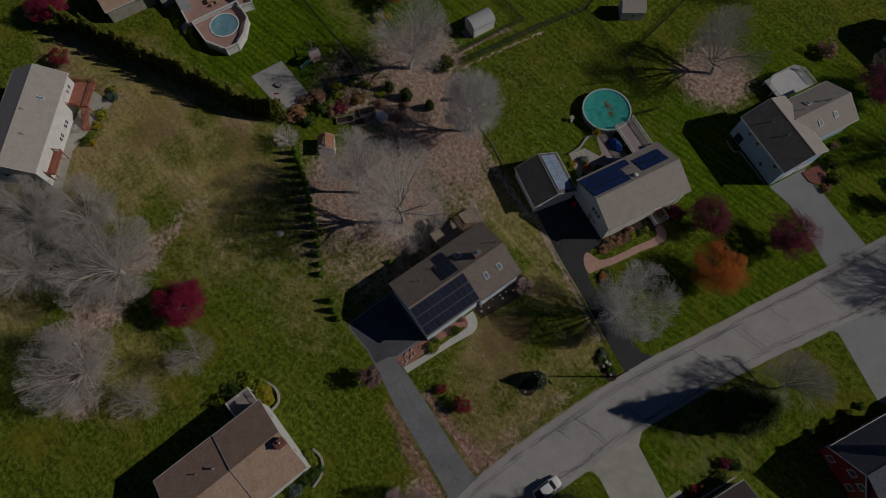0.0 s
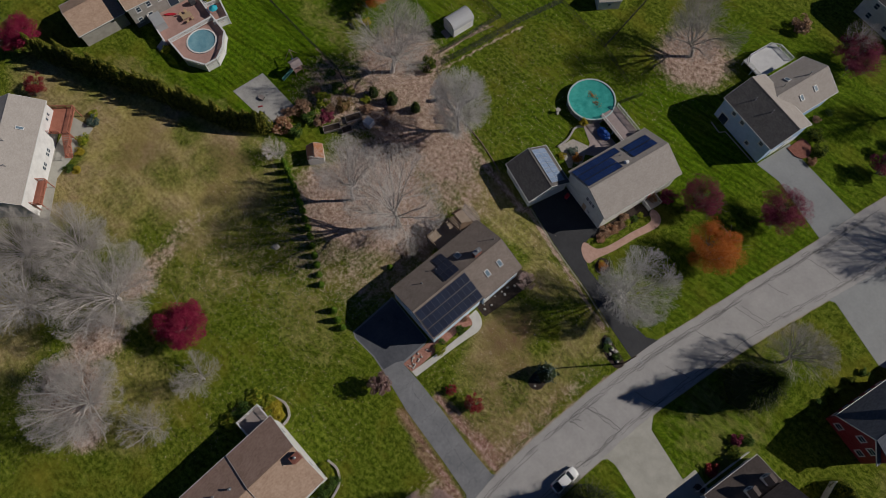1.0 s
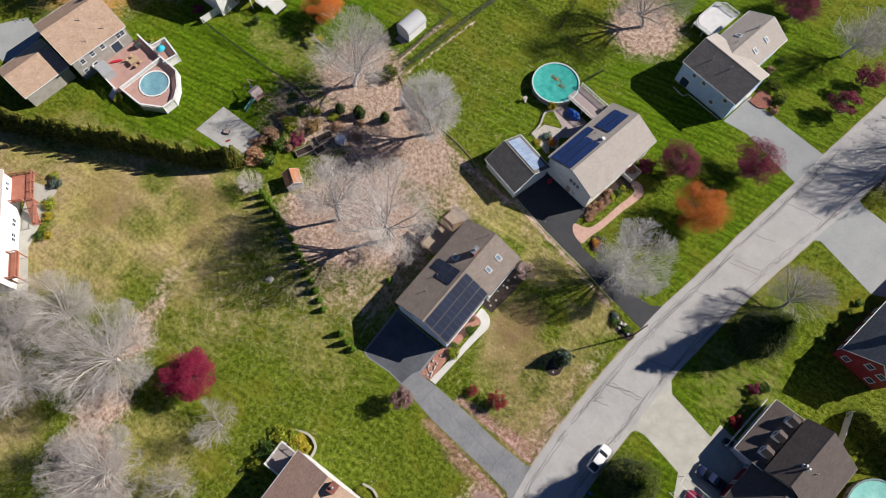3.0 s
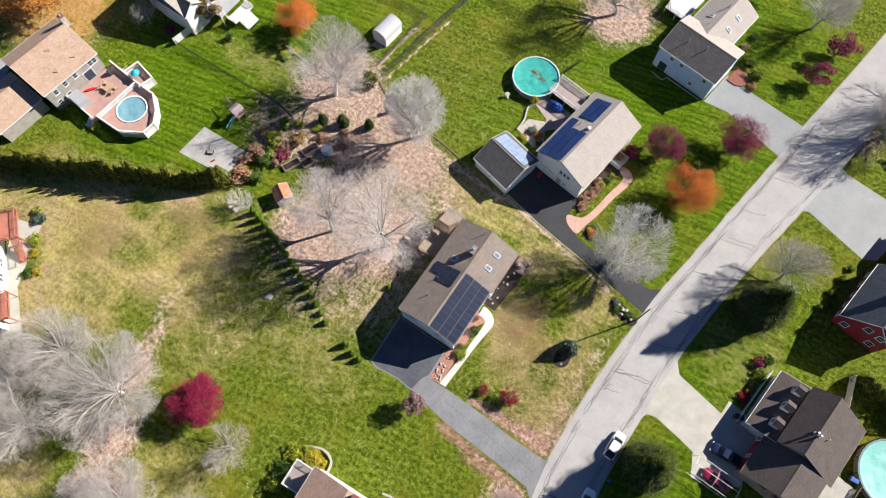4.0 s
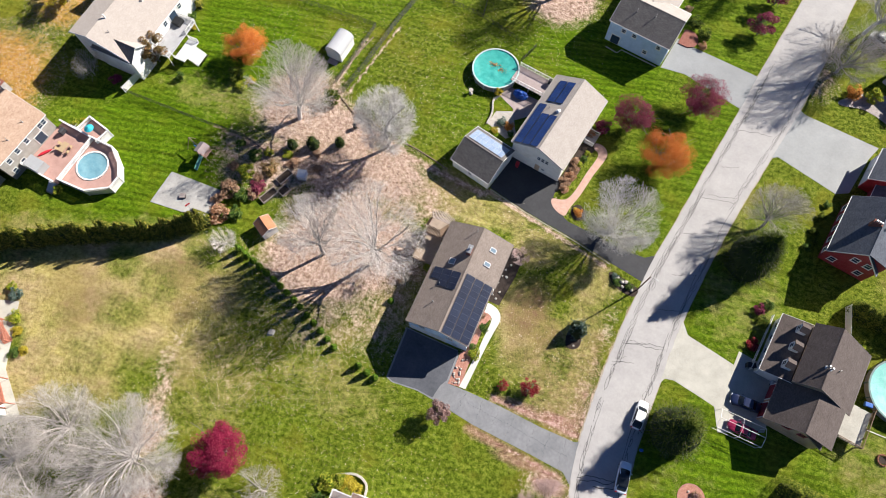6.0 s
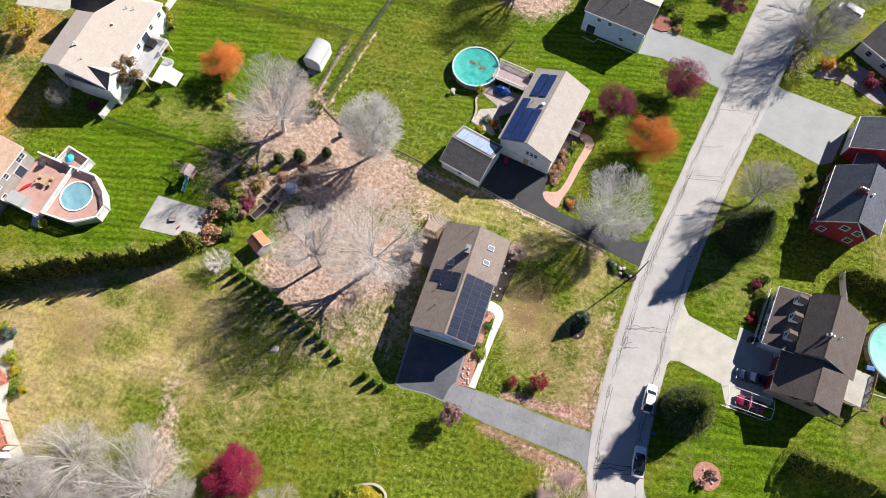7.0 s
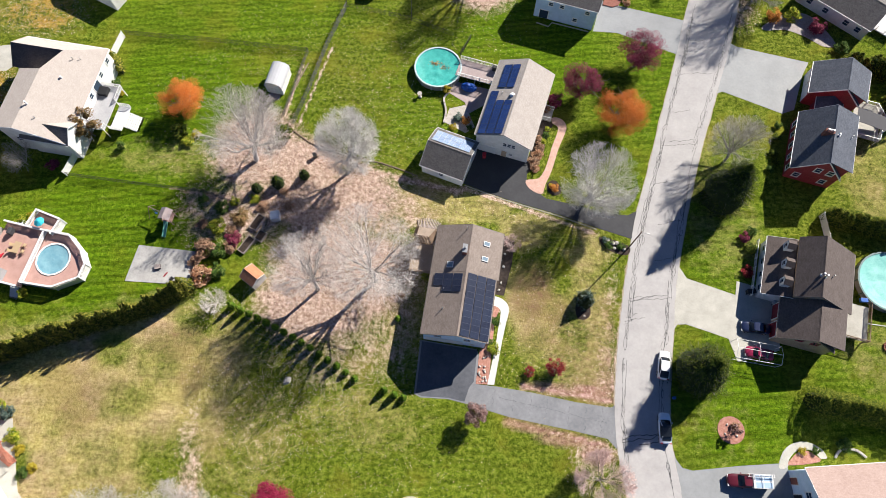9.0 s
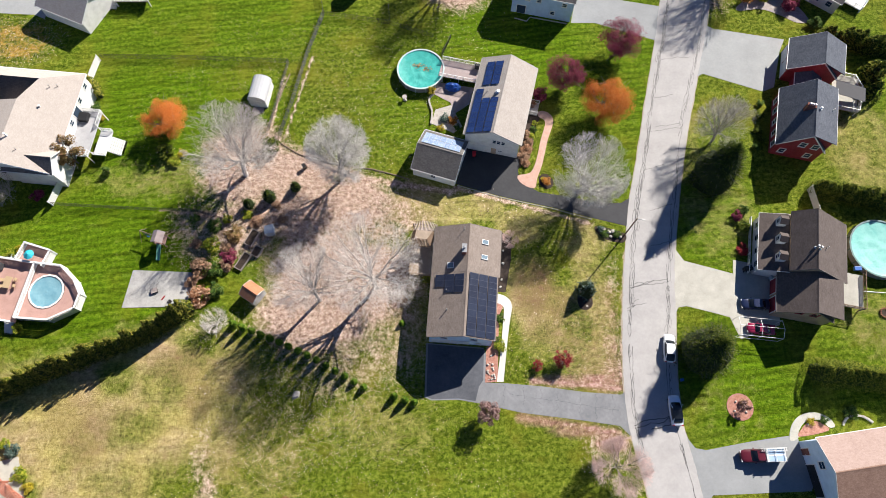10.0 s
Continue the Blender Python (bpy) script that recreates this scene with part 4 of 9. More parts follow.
class Block:
    """One gabled block of a house. Local y runs along the ridge; xl, xr, xm and zl, zr, zm give the eaves and the ridge."""

    def __init__(self, house, cx, cy, turn, length, xl, xr, xm, zl, zr, zm, wall, left, right, oh=0.35, trim=None, gutter=True, caps=(True, True), eaves="LR"):
        self.house, self.m, self.half, self.oh = house, pose(cx, cy, 0, 0, 0, turn), length / 2, oh
        self.xl, self.xr, self.xm, self.zl, self.zr, self.zm = xl, xr, xm, zl, zr, zm
        trim = trim or MAT["trim"]
        thick, h = 0.16, length / 2
        wl, wr, y0, y1 = xl + oh, xr - oh, -h + oh * 0.7, h - oh * 0.7
        self.wl, self.wr, self.y0, self.y1 = wl, wr, y0, y1

        def roof_z(x):
            return (zl + (zm - zl) * (x - xl) / (xm - xl)) if x < xm else (zr + (zm - zr) * (xr - x) / (xr - xm))

        drop = thick * 1.15
        sec = [(wl, -0.3), (wr, -0.3), (wr, roof_z(wr) - drop), (xm, zm - drop), (wl, roof_z(wl) - drop)]
        bm = bmesh.new()
        a = [bm.verts.new((x, y0, z)) for x, z in sec]
        b = [bm.verts.new((x, y1, z)) for x, z in sec]
        bm.faces.new(a)
        bm.faces.new(b[::-1])
        for i in range(5):
            bm.faces.new((a[i], b[i], b[(i + 1) % 5], a[(i + 1) % 5]))
        bmesh.ops.recalc_face_normals(bm, faces=bm.faces)
        part("wall", bm, wall, house, m=self.m)
        for side, mat in (("L", left), ("R", right)):
            bm = bmesh.new()
            uv = bm.loops.layers.uv.new("UVMap")
            x, z = (xl, zl) if side == "L" else (xr, zr)
            run = math.hypot(x - xm, zm - z)
            pts = [(xm, -h, zm), (x, -h, z), (x, h, z), (xm, h, zm)] if side == "R" else [(xm, h, zm), (x, h, z), (x, -h, z), (xm, -h, zm)]
            top = slab(bm, pts, thick)
            for f in bm.faces:
                for loop in f.loops:
                    co = loop.vert.co
                    loop[uv].uv = (co.y, math.hypot(co.x - xm, co.z - zm))
            part("roof", bm, mat, house, m=self.m)
            # fascia and gutter along the eaves
            s = -1 if side == "L" else 1
            bm = boxed(*sorted((x, x + s * 0.02)), -h, h, z - 0.2, z - 0.012)
            if gutter:
                box(bm, *sorted((x + s * 0.022, x + s * 0.095)), -h, h, z - 0.13, z - 0.03)
            if side in eaves:
                part("gutter", bm, trim, house, m=self.m)
            else:
                bm.free()
            # rake boards up the gables
            for end, cap in zip((-1, 1), caps):
                if cap:
                    bm = bmesh.new()
                    y = end * (h + 0.003)
                    d = Vector((xm - x, 0, zm - z)).normalized()
                    n = Vector((-d.z * (1 if d.x > 0 else -1), 0, abs(d.x)))
                    o = Vector((x, y, z)) + n * 0.012
                    e = Vector((xm, y, zm)) + n * 0.012
                    q = [o, e, e - n * 0.2, o - n * 0.2]
                    v1 = [bm.verts.new(p) for p in q]
                    v2 = [bm.verts.new(p + Vector((0, end * 0.04, 0))) for p in q]
                    bm.faces.new(v1)
                    bm.faces.new(v2)
                    for i in range(4):
                        bm.faces.new((v1[i], v1[(i + 1) % 4], v2[(i + 1) % 4], v2[i]))
                    bmesh.ops.recalc_face_normals(bm, faces=bm.faces)
                    part("rake_board", bm, trim, house, m=self.m)
        bm = bmesh.new()
        for s, x, z in ((1, xl, zl), (-1, xr, zr)):
            d = Vector((x - xm, 0, z - zm)).normalized() * 0.16
            p = Vector((xm, 0, zm + 0.02))
            q = [Vector((p.x, -h, p.z)), Vector((p.x + d.x, -h, p.z + d.z)), Vector((p.x + d.x, h, p.z + d.z)), Vector((p.x, h, p.z))]
            slab(bm, q if s < 0 else q[::-1], 0.015)
        part("ridge_cap", bm, right, house, m=self.m)

    def slope(self, side, down, y, lift=0.0):
        """A frame on a slope: x runs down it, y along the ridge, z out of it."""
        x, z = (self.xl, self.zl) if side == "L" else (self.xr, self.zr)
        v = Vector((x - self.xm, 0, z - self.zm)).normalized()
        u = Vector((0, -1 if side == "L" else 1, 0))
        n = v.cross(u)
        o = Vector((self.xm, y, self.zm)) + v * down + n * lift
        return self.m @ Matrix(((v.x, u.x, n.x, o.x), (v.y, u.y, n.y, o.y), (v.z, u.z, n.z, o.z), (0, 0, 0, 1)))

    def face(self, side, along, z):
        """A frame on a wall: x along it, y up, z outwards."""
        o, x, n = {"S": ((along, self.y0, z), (1, 0, 0), (0, -1, 0)), "N": ((along, self.y1, z), (-1, 0, 0), (0, 1, 0)), "E": ((self.wr, along, z), (0, 1, 0), (1, 0, 0)), "W": ((self.wl, along, z), (0, -1, 0), (-1, 0, 0))}[side]
        return self.m @ Matrix(((x[0], 0, n[0], o[0]), (x[1], 0, n[1], o[1]), (x[2], 1, n[2], o[2]), (0, 0, 0, 1)))

    def solar(self, side, down, y, rows, w=1.65, l=1.0, kind="black", gap=0.03, cut=()):
        """Panels in columns down the slope (rows: how many lie along the ridge in each column)."""
        me = panel_mesh(kind, w, l)
        for i, (first, count) in enumerate(rows):
            for j in range(count):
                yy = y + (first + j) * (l + 0.02)
                share("solar_panel", me, self.house, self.slope(side, down + i * (w + gap), yy if side == "R" else yy + l))

    def skylight(self, side, down, y, w=0.75, l=1.1):
        m = self.slope(side, down, y)
        bm = bmesh.new()
        for x0, x1, y0, y1 in ((0, l, 0, 0.08), (0, l, w - 0.08, w), (0, 0.08, 0.08, w - 0.08), (l - 0.08, l, 0.08, w - 0.08)):
            box(bm, x0, x1, y0, y1, -0.02, 0.14)
        ob = part("skylight", bm, MAT["trim"], self.house, "white framed roof skylight")
        ob.matrix_basis = m
        part("pane", boxed(0.08, l - 0.08, 0.08, w - 0.08, 0.0, 0.11), MAT["skylight"], ob)

    def vent(self, side, down, y, r=0.06, h=0.6, mat=None, label=""):
        o = self.slope(side, down, y).translation
        bm = bmesh.new()
        tube(bm, o - Vector((0, 0, 0.15)), o + Vector((0, 0, h)), r, r, 10)
        tube(bm, o + Vector((0, 0, h)), o + Vector((0, 0, h + 0.06)), r * 1.6, r * 1.2, 10)
        tube(bm, o - Vector((0, 0, 0.05)), o + Vector((0, 0, 0.1)), r * 2.4, r * 1.4, 10)
        part("roof_vent", bm, mat or MAT["steel"], self.house, label)

    def chimney(self, side, down, y, w=0.9, l=0.9, top=1.2, pots=2, mat=None, cap=None):
        o = self.slope(side, down, y).translation
        bm = boxed(o.x - w / 2, o.x + w / 2, o.y - l / 2, o.y + l / 2, o.z - 0.9, o.z + top)
        ch = part("chimney", bm, mat or MAT["brick"], self.house, "brick chimney stack")
        bm = boxed(o.x - w / 2 - 0.05, o.x + w / 2 + 0.05, o.y - l / 2 - 0.05, o.y + l / 2 + 0.05, o.z + top, o.z + top + 0.1)
        part("chimney_cap", bm, cap or MAT["brick"], ch)
        for k in range(pots):
            step = (k - (pots - 1) / 2) * max(w, l) * (0.42 if pots < 3 else 0.3)
            xx, yy = (o.x + step, o.y) if w > l else (o.x, o.y + step)
            bm = bmesh.new()
            tube(bm, (xx, yy, o.z + top + 0.1), (xx, yy, o.z + top + 0.4), 0.17, 0.15, 10)
            tube(bm, (xx, yy, o.z + top + 0.42), (xx, yy, o.z + top + 0.5), 0.22, 0.12, 10)
            part("flue", bm, MAT["steel"], ch, "metal capped flue")


def shed_dormer(block, xo, zo, wall, roof, inset=0.75, trim=None):
    """A full-width shed dormer over the right slope: cheeks set back from the gables under a shallower roof."""
    xm, zm, h = block.xm, block.zm, block.half
    y0, y1 = -h + inset, h - inset
    bm = bmesh.new()
    top = zm + (zo - zm) * (xo - 0.35 - xm) / (xo - xm) - 0.14
    sec = [(xm + 0.1, zm - 0.24), (xo - 0.35, top), (xo - 0.35, block.zr - 0.2), (xm + 0.1, block.zr - 0.2)]
    a = [bm.verts.new((x, y0, z)) for x, z in sec]
    b = [bm.verts.new((x, y1, z)) for x, z in sec]
    bm.faces.new(a)
    bm.faces.new(b[::-1])
    for i in range(4):
        bm.faces.new((a[i], b[i], b[(i + 1) % 4], a[(i + 1) % 4]))
    bmesh.ops.recalc_face_normals(bm, faces=bm.faces)
    d = part("dormer", bm, wall, block.house, "full-width rear dormer", m=block.m)
    bm = bmesh.new()
    uv = bm.loops.layers.uv.new("UVMap")
    slab(bm, [(xm, -h + 0.02, zm + 0.05), (xo, -h + 0.12, zo), (xo, h - 0.12, zo), (xm, h - 0.02, zm + 0.05)], 0.12)
    for f in bm.faces:
        for loop in f.loops:
            co = loop.vert.co
            loop[uv].uv = (co.y, math.hypot(co.x - xm, co.z - zm))
    part("dormer_roof", bm, roof, d, m=block.m)
    part("dormer_gutter", boxed(xo + 0.003, xo + 0.05, -h + 0.12, h - 0.12, zo - 0.15, zo - 0.02), trim or MAT["trim"], d, m=block.m)
    block.zr, block.xr = zo, xo


def rail(parent, pts, z0, h, mat, spacing=1.6, post=0.06, baluster=0.16, closed=False, name="railing"):
    """A railing along a line: each post is a part; rails and balusters are one."""
    line = [Vector((x, y, z0)) for x, y in pts]
    if closed:
        line.append(line[0])
    bm = bmesh.new()
    spots = []
    for a, b in zip(line, line[1:]):
        d = b - a
        n = max(1, round(d.length / spacing))
        spots += [a.lerp(b, k / n) for k in range(n)]
        ang = math.atan2(d.y, d.x)
        m = Matrix.Translation(a) @ Matrix.Rotation(ang, 4, "Z")
        box(bm, 0, d.length, -0.05, 0.05, h - 0.06, h, m)
        box(bm, 0, d.length, -0.03, 0.03, 0.1, 0.16, m)
        k = int(d.length / baluster)
        for i in range(1, k):
            x = d.length * i / k
            box(bm, x - 0.02, x + 0.02, -0.02, 0.02, 0.16, h - 0.06, m)
    if not closed:
        spots.append(line[-1])
    r = part(name, bm, mat, parent)
    for s in spots:
        part("post", boxed(s.x - post, s.x + post, s.y - post, s.y + post, z0 - 0.02, z0 + h + 0.06), mat, r)
    return r


def deck_floor(parent, x0, x1, y0, y1, z, mat, along="y", board=0.145, name="deck_floor"):
    bm = bmesh.new()
    lo, hi = (x0, x1) if along == "y" else (y0, y1)
    k = max(1, round((hi - lo) / board))
    for i in range(k):
        a, b = lo + (hi - lo) * i / k + 0.006, lo + (hi - lo) * (i + 1) / k - 0.006
        if along == "y":
            box(bm, a, b, y0, y1, z - 0.04, z)
        else:
            box(bm, x0, x1, a, b, z - 0.04, z)
    box(bm, x0 + 0.05, x1 - 0.05, y0 + 0.05, y1 - 0.05, z - 0.25, z - 0.05)
    return tagged(part(name, bm, mat, parent), kind="stuff")


def deck_posts(parent, spots, z, mat):
    for x, y in spots:
        part("post", boxed(x - 0.07, x + 0.07, y - 0.07, y + 0.07, -0.1, z), mat, parent)


def stairs(parent, m, width, z, mat, name="stairs"):
    """Steps that go down along local y from height z."""
    n = max(2, round(z / 0.18))
    bm = bmesh.new()
    for k in range(n):
        top = z - (k + 1) * z / n + z / n * 0.0
        box(bm, -width / 2, width / 2, k * 0.28, (k + 1) * 0.28 + 0.03, top - 0.05, top, m)
    for s in (-1, 1):
        for k in range(n):
            top = z - (k + 1) * z / n
            box(bm, s * width / 2 - 0.03, s * width / 2 + 0.03, k * 0.28, (k + 1) * 0.28, max(top - 0.3, -0.05), top - 0.05, m)
    return part(name, bm, mat, parent)


M = MAT
# House with black solar panels, over the old driveway.
h1 = thing("house", -6.9, 15.2, 0, -4.1, "raised ranch house with brown shingles and black solar panels", "house")
h1s = Block(h1, 0, -4.0, 0, 10.4, -5.2, 5.5, 0.5, 5.0, 5.30, 7.5, M["ice"], M["roof_taupe"], M["roof_taupe"], caps=(True, False), trim=M["trim_brown"])
h1n = Block(h1, 0, 5.25, 0, 8.1, -5.2, 5.8, 0.5, 5.0, 5.17, 7.504, M["ice"], M["roof_taupe"], M["roof_taupe"], trim=M["trim_brown"])
h1s.solar("R", 0.42, -5.0, [(0, 10), (0, 10), (0, 10)], 1.54, 0.99, gap=0.13)
h1s.solar("L", 0.45, 1.8, [(0, 3), (0, 3)], 1.58, 0.99, gap=0.08)
h1s.solar("L", 3.75, 2.8, [(0, 2)], 1.62, 0.99)
h1n.skylight("R", 2.3, 1.0, 0.8, 1.15)
h1n.skylight("R", 2.3, -1.6, 0.8, 1.15)
h1n.skylight("L", 2.4, -2.4, 1.0, 1.1)
h1n.chimney("L", 0.75, -0.6, 0.7, 1.35, 1.35, 1, cap=MAT["steel"])
h1s.vent("L", 3.4, 2.2)
h1s.vent("L", 3.1, -1.0)
h1n.vent("L", 0.9, 3.2, 0.05, 0.9)
for x in (-3.0, 0.1):
    garage_door(h1, h1s.face("S", x, 0.0))
window(h1, h1s.face("S", 3.1, 1.4), 0.7, 0.6)
window(h1, h1s.face("S", -2.5, 4.0), 1.0, 1.1)
window(h1, h1s.face("S", 2.2, 4.0), 1.0, 1.1)
for y in (-3.5, 0.5, 3.2):
    window(h1, h1s.face("E", y, 4.1), 1.3, 1.2)
door(h1, h1n.face("E", -3.0, 0.1))
for y in (0.0, 2.6):
    window(h1, h1n.face("E", y, 3.2), 1.5, 1.2)
for y in (-3, 0, 3):
    window(h1, h1s.face("W", -y, 3.8), 1.0, 1.1)
# its back deck and pergola roof
d1 = thing("deck", -13.6, 21.4, 0, -4.1, "brown wooden back deck with a slatted gazebo roof", "deck")
deck_floor(d1, -1.9, 1.9, -4.2, 0.6, 2.5, M["deck_tan"])
deck_posts(d1, [(-1.8, -4.1), (1.8, -4.1), (-1.8, 0.5), (1.8, 0.5), (-1.8, -1)], 2.46, M["wood"])
rail(d1, [(-1.9, -4.2), (-1.9, 0.6)], 2.5, 0.95, M["wood"])
rail(d1, [(1.6, -4.2), (-1.9, -4.2)], 2.5, 0.95, M["wood"])
bm = bmesh.new()
slab(bm, [(-1.3, 1.4, 5.0), (0.65, 1.3, 5.0), (1.55, 2.8, 5.0), (-1.15, 2.9, 5.0)], 0.1)
part("roof_top", bm, M["deck_tan"], d1, "flat tan gazebo top")
# sloping panels take darker boards than the top, which paints their shade
for q in ([(0.65, 1.3, 5.0), (1.25, 0.3, 4.35), (2.2, 1.8, 4.35), (1.55, 2.8, 5.0)], [(-1.3, 1.4, 5.0), (-1.15, 2.9, 5.0), (-1.75, 2.8, 4.4), (-1.9, 1.2, 4.4)]):
    bm = bmesh.new()
    slab(bm, q[::-1], 0.08)
    bmesh.ops.recalc_face_normals(bm, faces=bm.faces)
    part("roof_panel", bm, M["deck_brown"], d1, "sloping gazebo panel coloured dark brown for shade")
for k in range(10):  # slats that slope down from the roof towards the house deck
    x = -1.5 + k * 0.27
    bm = bmesh.new()
    tube(bm, (x * 0.8 + 0.1, 1.36, 4.95), (x, 0.15, 4.35), 0.055, 0.055, 4)
    part("slat", bm, M["deck_brown"], d1)
for k in range(15):  # slats of the arbour round the far side
    u = k / 14 - 0.5
    bm = bmesh.new()
    tube(bm, (u * 3.0 + 0.2, 3.0, 4.6), (u * 3.9 + 0.2, 4.75 - 2.2 * u * u, 4.5), 0.07, 0.07, 4)
    part("slat", bm, M["deck_grey"], d1)
for y, z, h in ((3.05, 4.5, 1.9), (4.1, 4.42, 2.1), (0.3, 4.28, 1.6)):
    part("beam", boxed(0.2 - h, 0.2 + h, y - 0.06, y + 0.06, z - 0.16, z - 0.02), M["deck_brown"], d1)
deck_posts(d1, [(-1.5, 0.3), (1.5, 0.3), (-1.6, 3.05), (1.9, 3.05), (-1.8, 4.1), (2.1, 4.1)], 4.4, M["wood"])
bm = bmesh.new()
prism(bm, [(-1.9, 0.62), (1.9, 0.62), (2.2, 3.2), (1.2, 4.4), (-1.0, 4.4), (-2.0, 3.2)], 2.2, 2.49)
part("gazebo_floor", bm, M["deck_tan"], d1)

# Grey house with blue solar panels.
h2 = thing("house", 0.3, 49.2, 0, -13.1, "grey sided house with beige shingles and blue solar panels", "house")
h2b = Block(h2, 0, 0, 0, 16.4, -5.2, 5.2, 0, 5.2, 5.2, 7.7, M["cream"], M["roof_beige"], M["roof_beige"], trim=M["trim_beige"])
h2b.solar("L", 0.5, -8.0, [(0, 7), (0, 7), (0, 9)], 1.48, 0.99, "blue", 0.13)
h2b.solar("L", 1.1, 1.9, [(0, 5), (0, 5)], 1.5, 0.99, "blue", 0.14)
h2b.vent("L", 0.9, 0.2, 0.22, 0.3, M["trim"])
h2b.vent("L", 3.0, 0.6, 0.06, 0.5)
for x in (-2.6,):
    garage_door(h2, h2b.face("S", x, 0.0))
door(h2, h2b.face("S", 0.5, 0.0), mat=M["tan"])
window(h2, h2b.face("S", 1.7, 1.3), 0.6, 0.5)
for x in (-0.5, 0.3, 1.1):
    window(h2, h2b.face("S", x + 0.9, 4.2), 0.55, 1.0)
for y in (-6, -3, 1.5, 5):
    window(h2, h2b.face("E", y, 4.0), 1.3, 1.2)
door(h2, h2b.face("E", 2.8, 0.2), mat=M["red"])
for y in (-5, 0, 5):
    window(h2, h2b.face("W", -y, 4.0), 1.2, 1.2)
# porch at the entrance
bm = boxed(5.0, 6.9, 1.6, 4.2, -0.05, 0.35)
part("porch_slab", bm, M["stone"], h2, "pale stone entrance landing")
rail(h2, [(5.1, 1.65), (6.85, 1.65)], 0.35, 0.95, M["trim"])
rail(h2, [(5.1, 4.15), (6.85, 4.15)], 0.35, 0.95, M["trim"])
g2 = thing("garage", -10.7, 39.45, 0, -107.5, "detached grey garage with dark shingles and solar panels", "garage")
g2b = Block(g2, 0, 0, 0, 8.2, -4.1, 4.1, 0, 3.0, 3.0, 5.1, M["cream"], M["roof_grey"], M["roof_grey"])
g2b.solar("L", 0.45, -3.6, [(0, 7), (0, 7)], 1.6, 0.99, "pale")
for x in (-1.75, 1.75):
    garage_door(g2, g2b.face("N", x, 0.0), 2.7, 2.1)
window(g2, g2b.face("E", -0.1, 1.6), 0.8, 0.9)

# White house at the far end of the lawn, with a cross wing.
h3 = thing("house", 10.25, 76.5, 0, -103.1, "light blue two-storey house with beige shingles, coloured dark on the shaded slope", "house")
# grey on the south slope is beige roofing with its shade put into colour
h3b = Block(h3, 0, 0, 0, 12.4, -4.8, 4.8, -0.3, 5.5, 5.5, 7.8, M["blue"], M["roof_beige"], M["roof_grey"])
h3w = Block(h3, -8.4, -1.1, 90, 12.0, -4.5, 4.5, 0, 4.6, 4.6, 6.9, M["blue"], M["roof_beige"], M["roof_beige"])
door(h3, h3b.face("E", -4.0, 0.1), 1.7, 2.1, M["pane"])
for y, z in ((-0.8, 4.2), (2.2, 1.6), (4.2, 4.2), (-3, 4.2)):
    window(h3, h3b.face("E", y, z), 0.75, 0.8)
for y in (-2.2, 1.2):
    garage_door(h3, h3b.face("N", y, 0.0), 2.6, 2.1)
window(h3, h3b.face("N", 0, 4.2), 1.2, 1.2)
h3w.skylight("L", 1.6, -1.0)
h3w.skylight("R", 2.0, -2.0)
h3w.skylight("R", 1.8, 1.4)
h3w.vent("L", 0.5, 2.0, 0.1, 0.9)
h3w.vent("L", 1.2, -3.2)
h3b.vent("R", 2.0, -2.5)
h3b.vent("R", 1.4, 1.0)
d3 = thing("deck", 3.6, 88.6, 0, -13, "white railed back deck", "deck")
deck_floor(d3, -2.6, 2.2, -3.4, 4.4, 1.6, M["deck_white"])
rail(d3, [(2.2, -3.4), (-1.4, -3.4), (-2.6, -2.0), (-2.6, 3.0), (-1.2, 4.4), (2.2, 4.4)], 1.6, 0.95, M["trim"])
deck_posts(d3, [(-2.5, -3), (-2.5, 4), (0, -3.3), (0, 4.3)], 1.6, M["trim"])

# Dark brown cape with dormers, across the road.
h5 = thing("house", 49.95, 21.75, 0, -11.6, "brown shingled cape house with three white dormers", "house")
h5m = Block(h5, 0, 0, 0, 10.5, -3.0, 6.7, 0, 5.3, 4.1, 8.0, M["tan"], M["roof_brown"], M["roof_brown"], eaves="R", trim=M["trim_brown"])
h5p = Block(h5, 0, 0.003, 0, 10.42, -7.1, -2.2, -2.9, 3.0, 4.1, 4.36, M["white"], M["roof_brown"], M["roof_brown"], eaves="L")
h5g = Block(h5, 0.65, -8.5, 0, 6.9, -4.6, 4.6, 0.2, 3.2, 3.0, 6.5, M["tan"], M["roof_brown"], M["roof_brown"], caps=(True, False), trim=M["trim_brown"], eaves="L")
shed_dormer(h5g, 5.0, 4.9, M["tan"], M["roof_brown"], trim=M["trim_brown"])
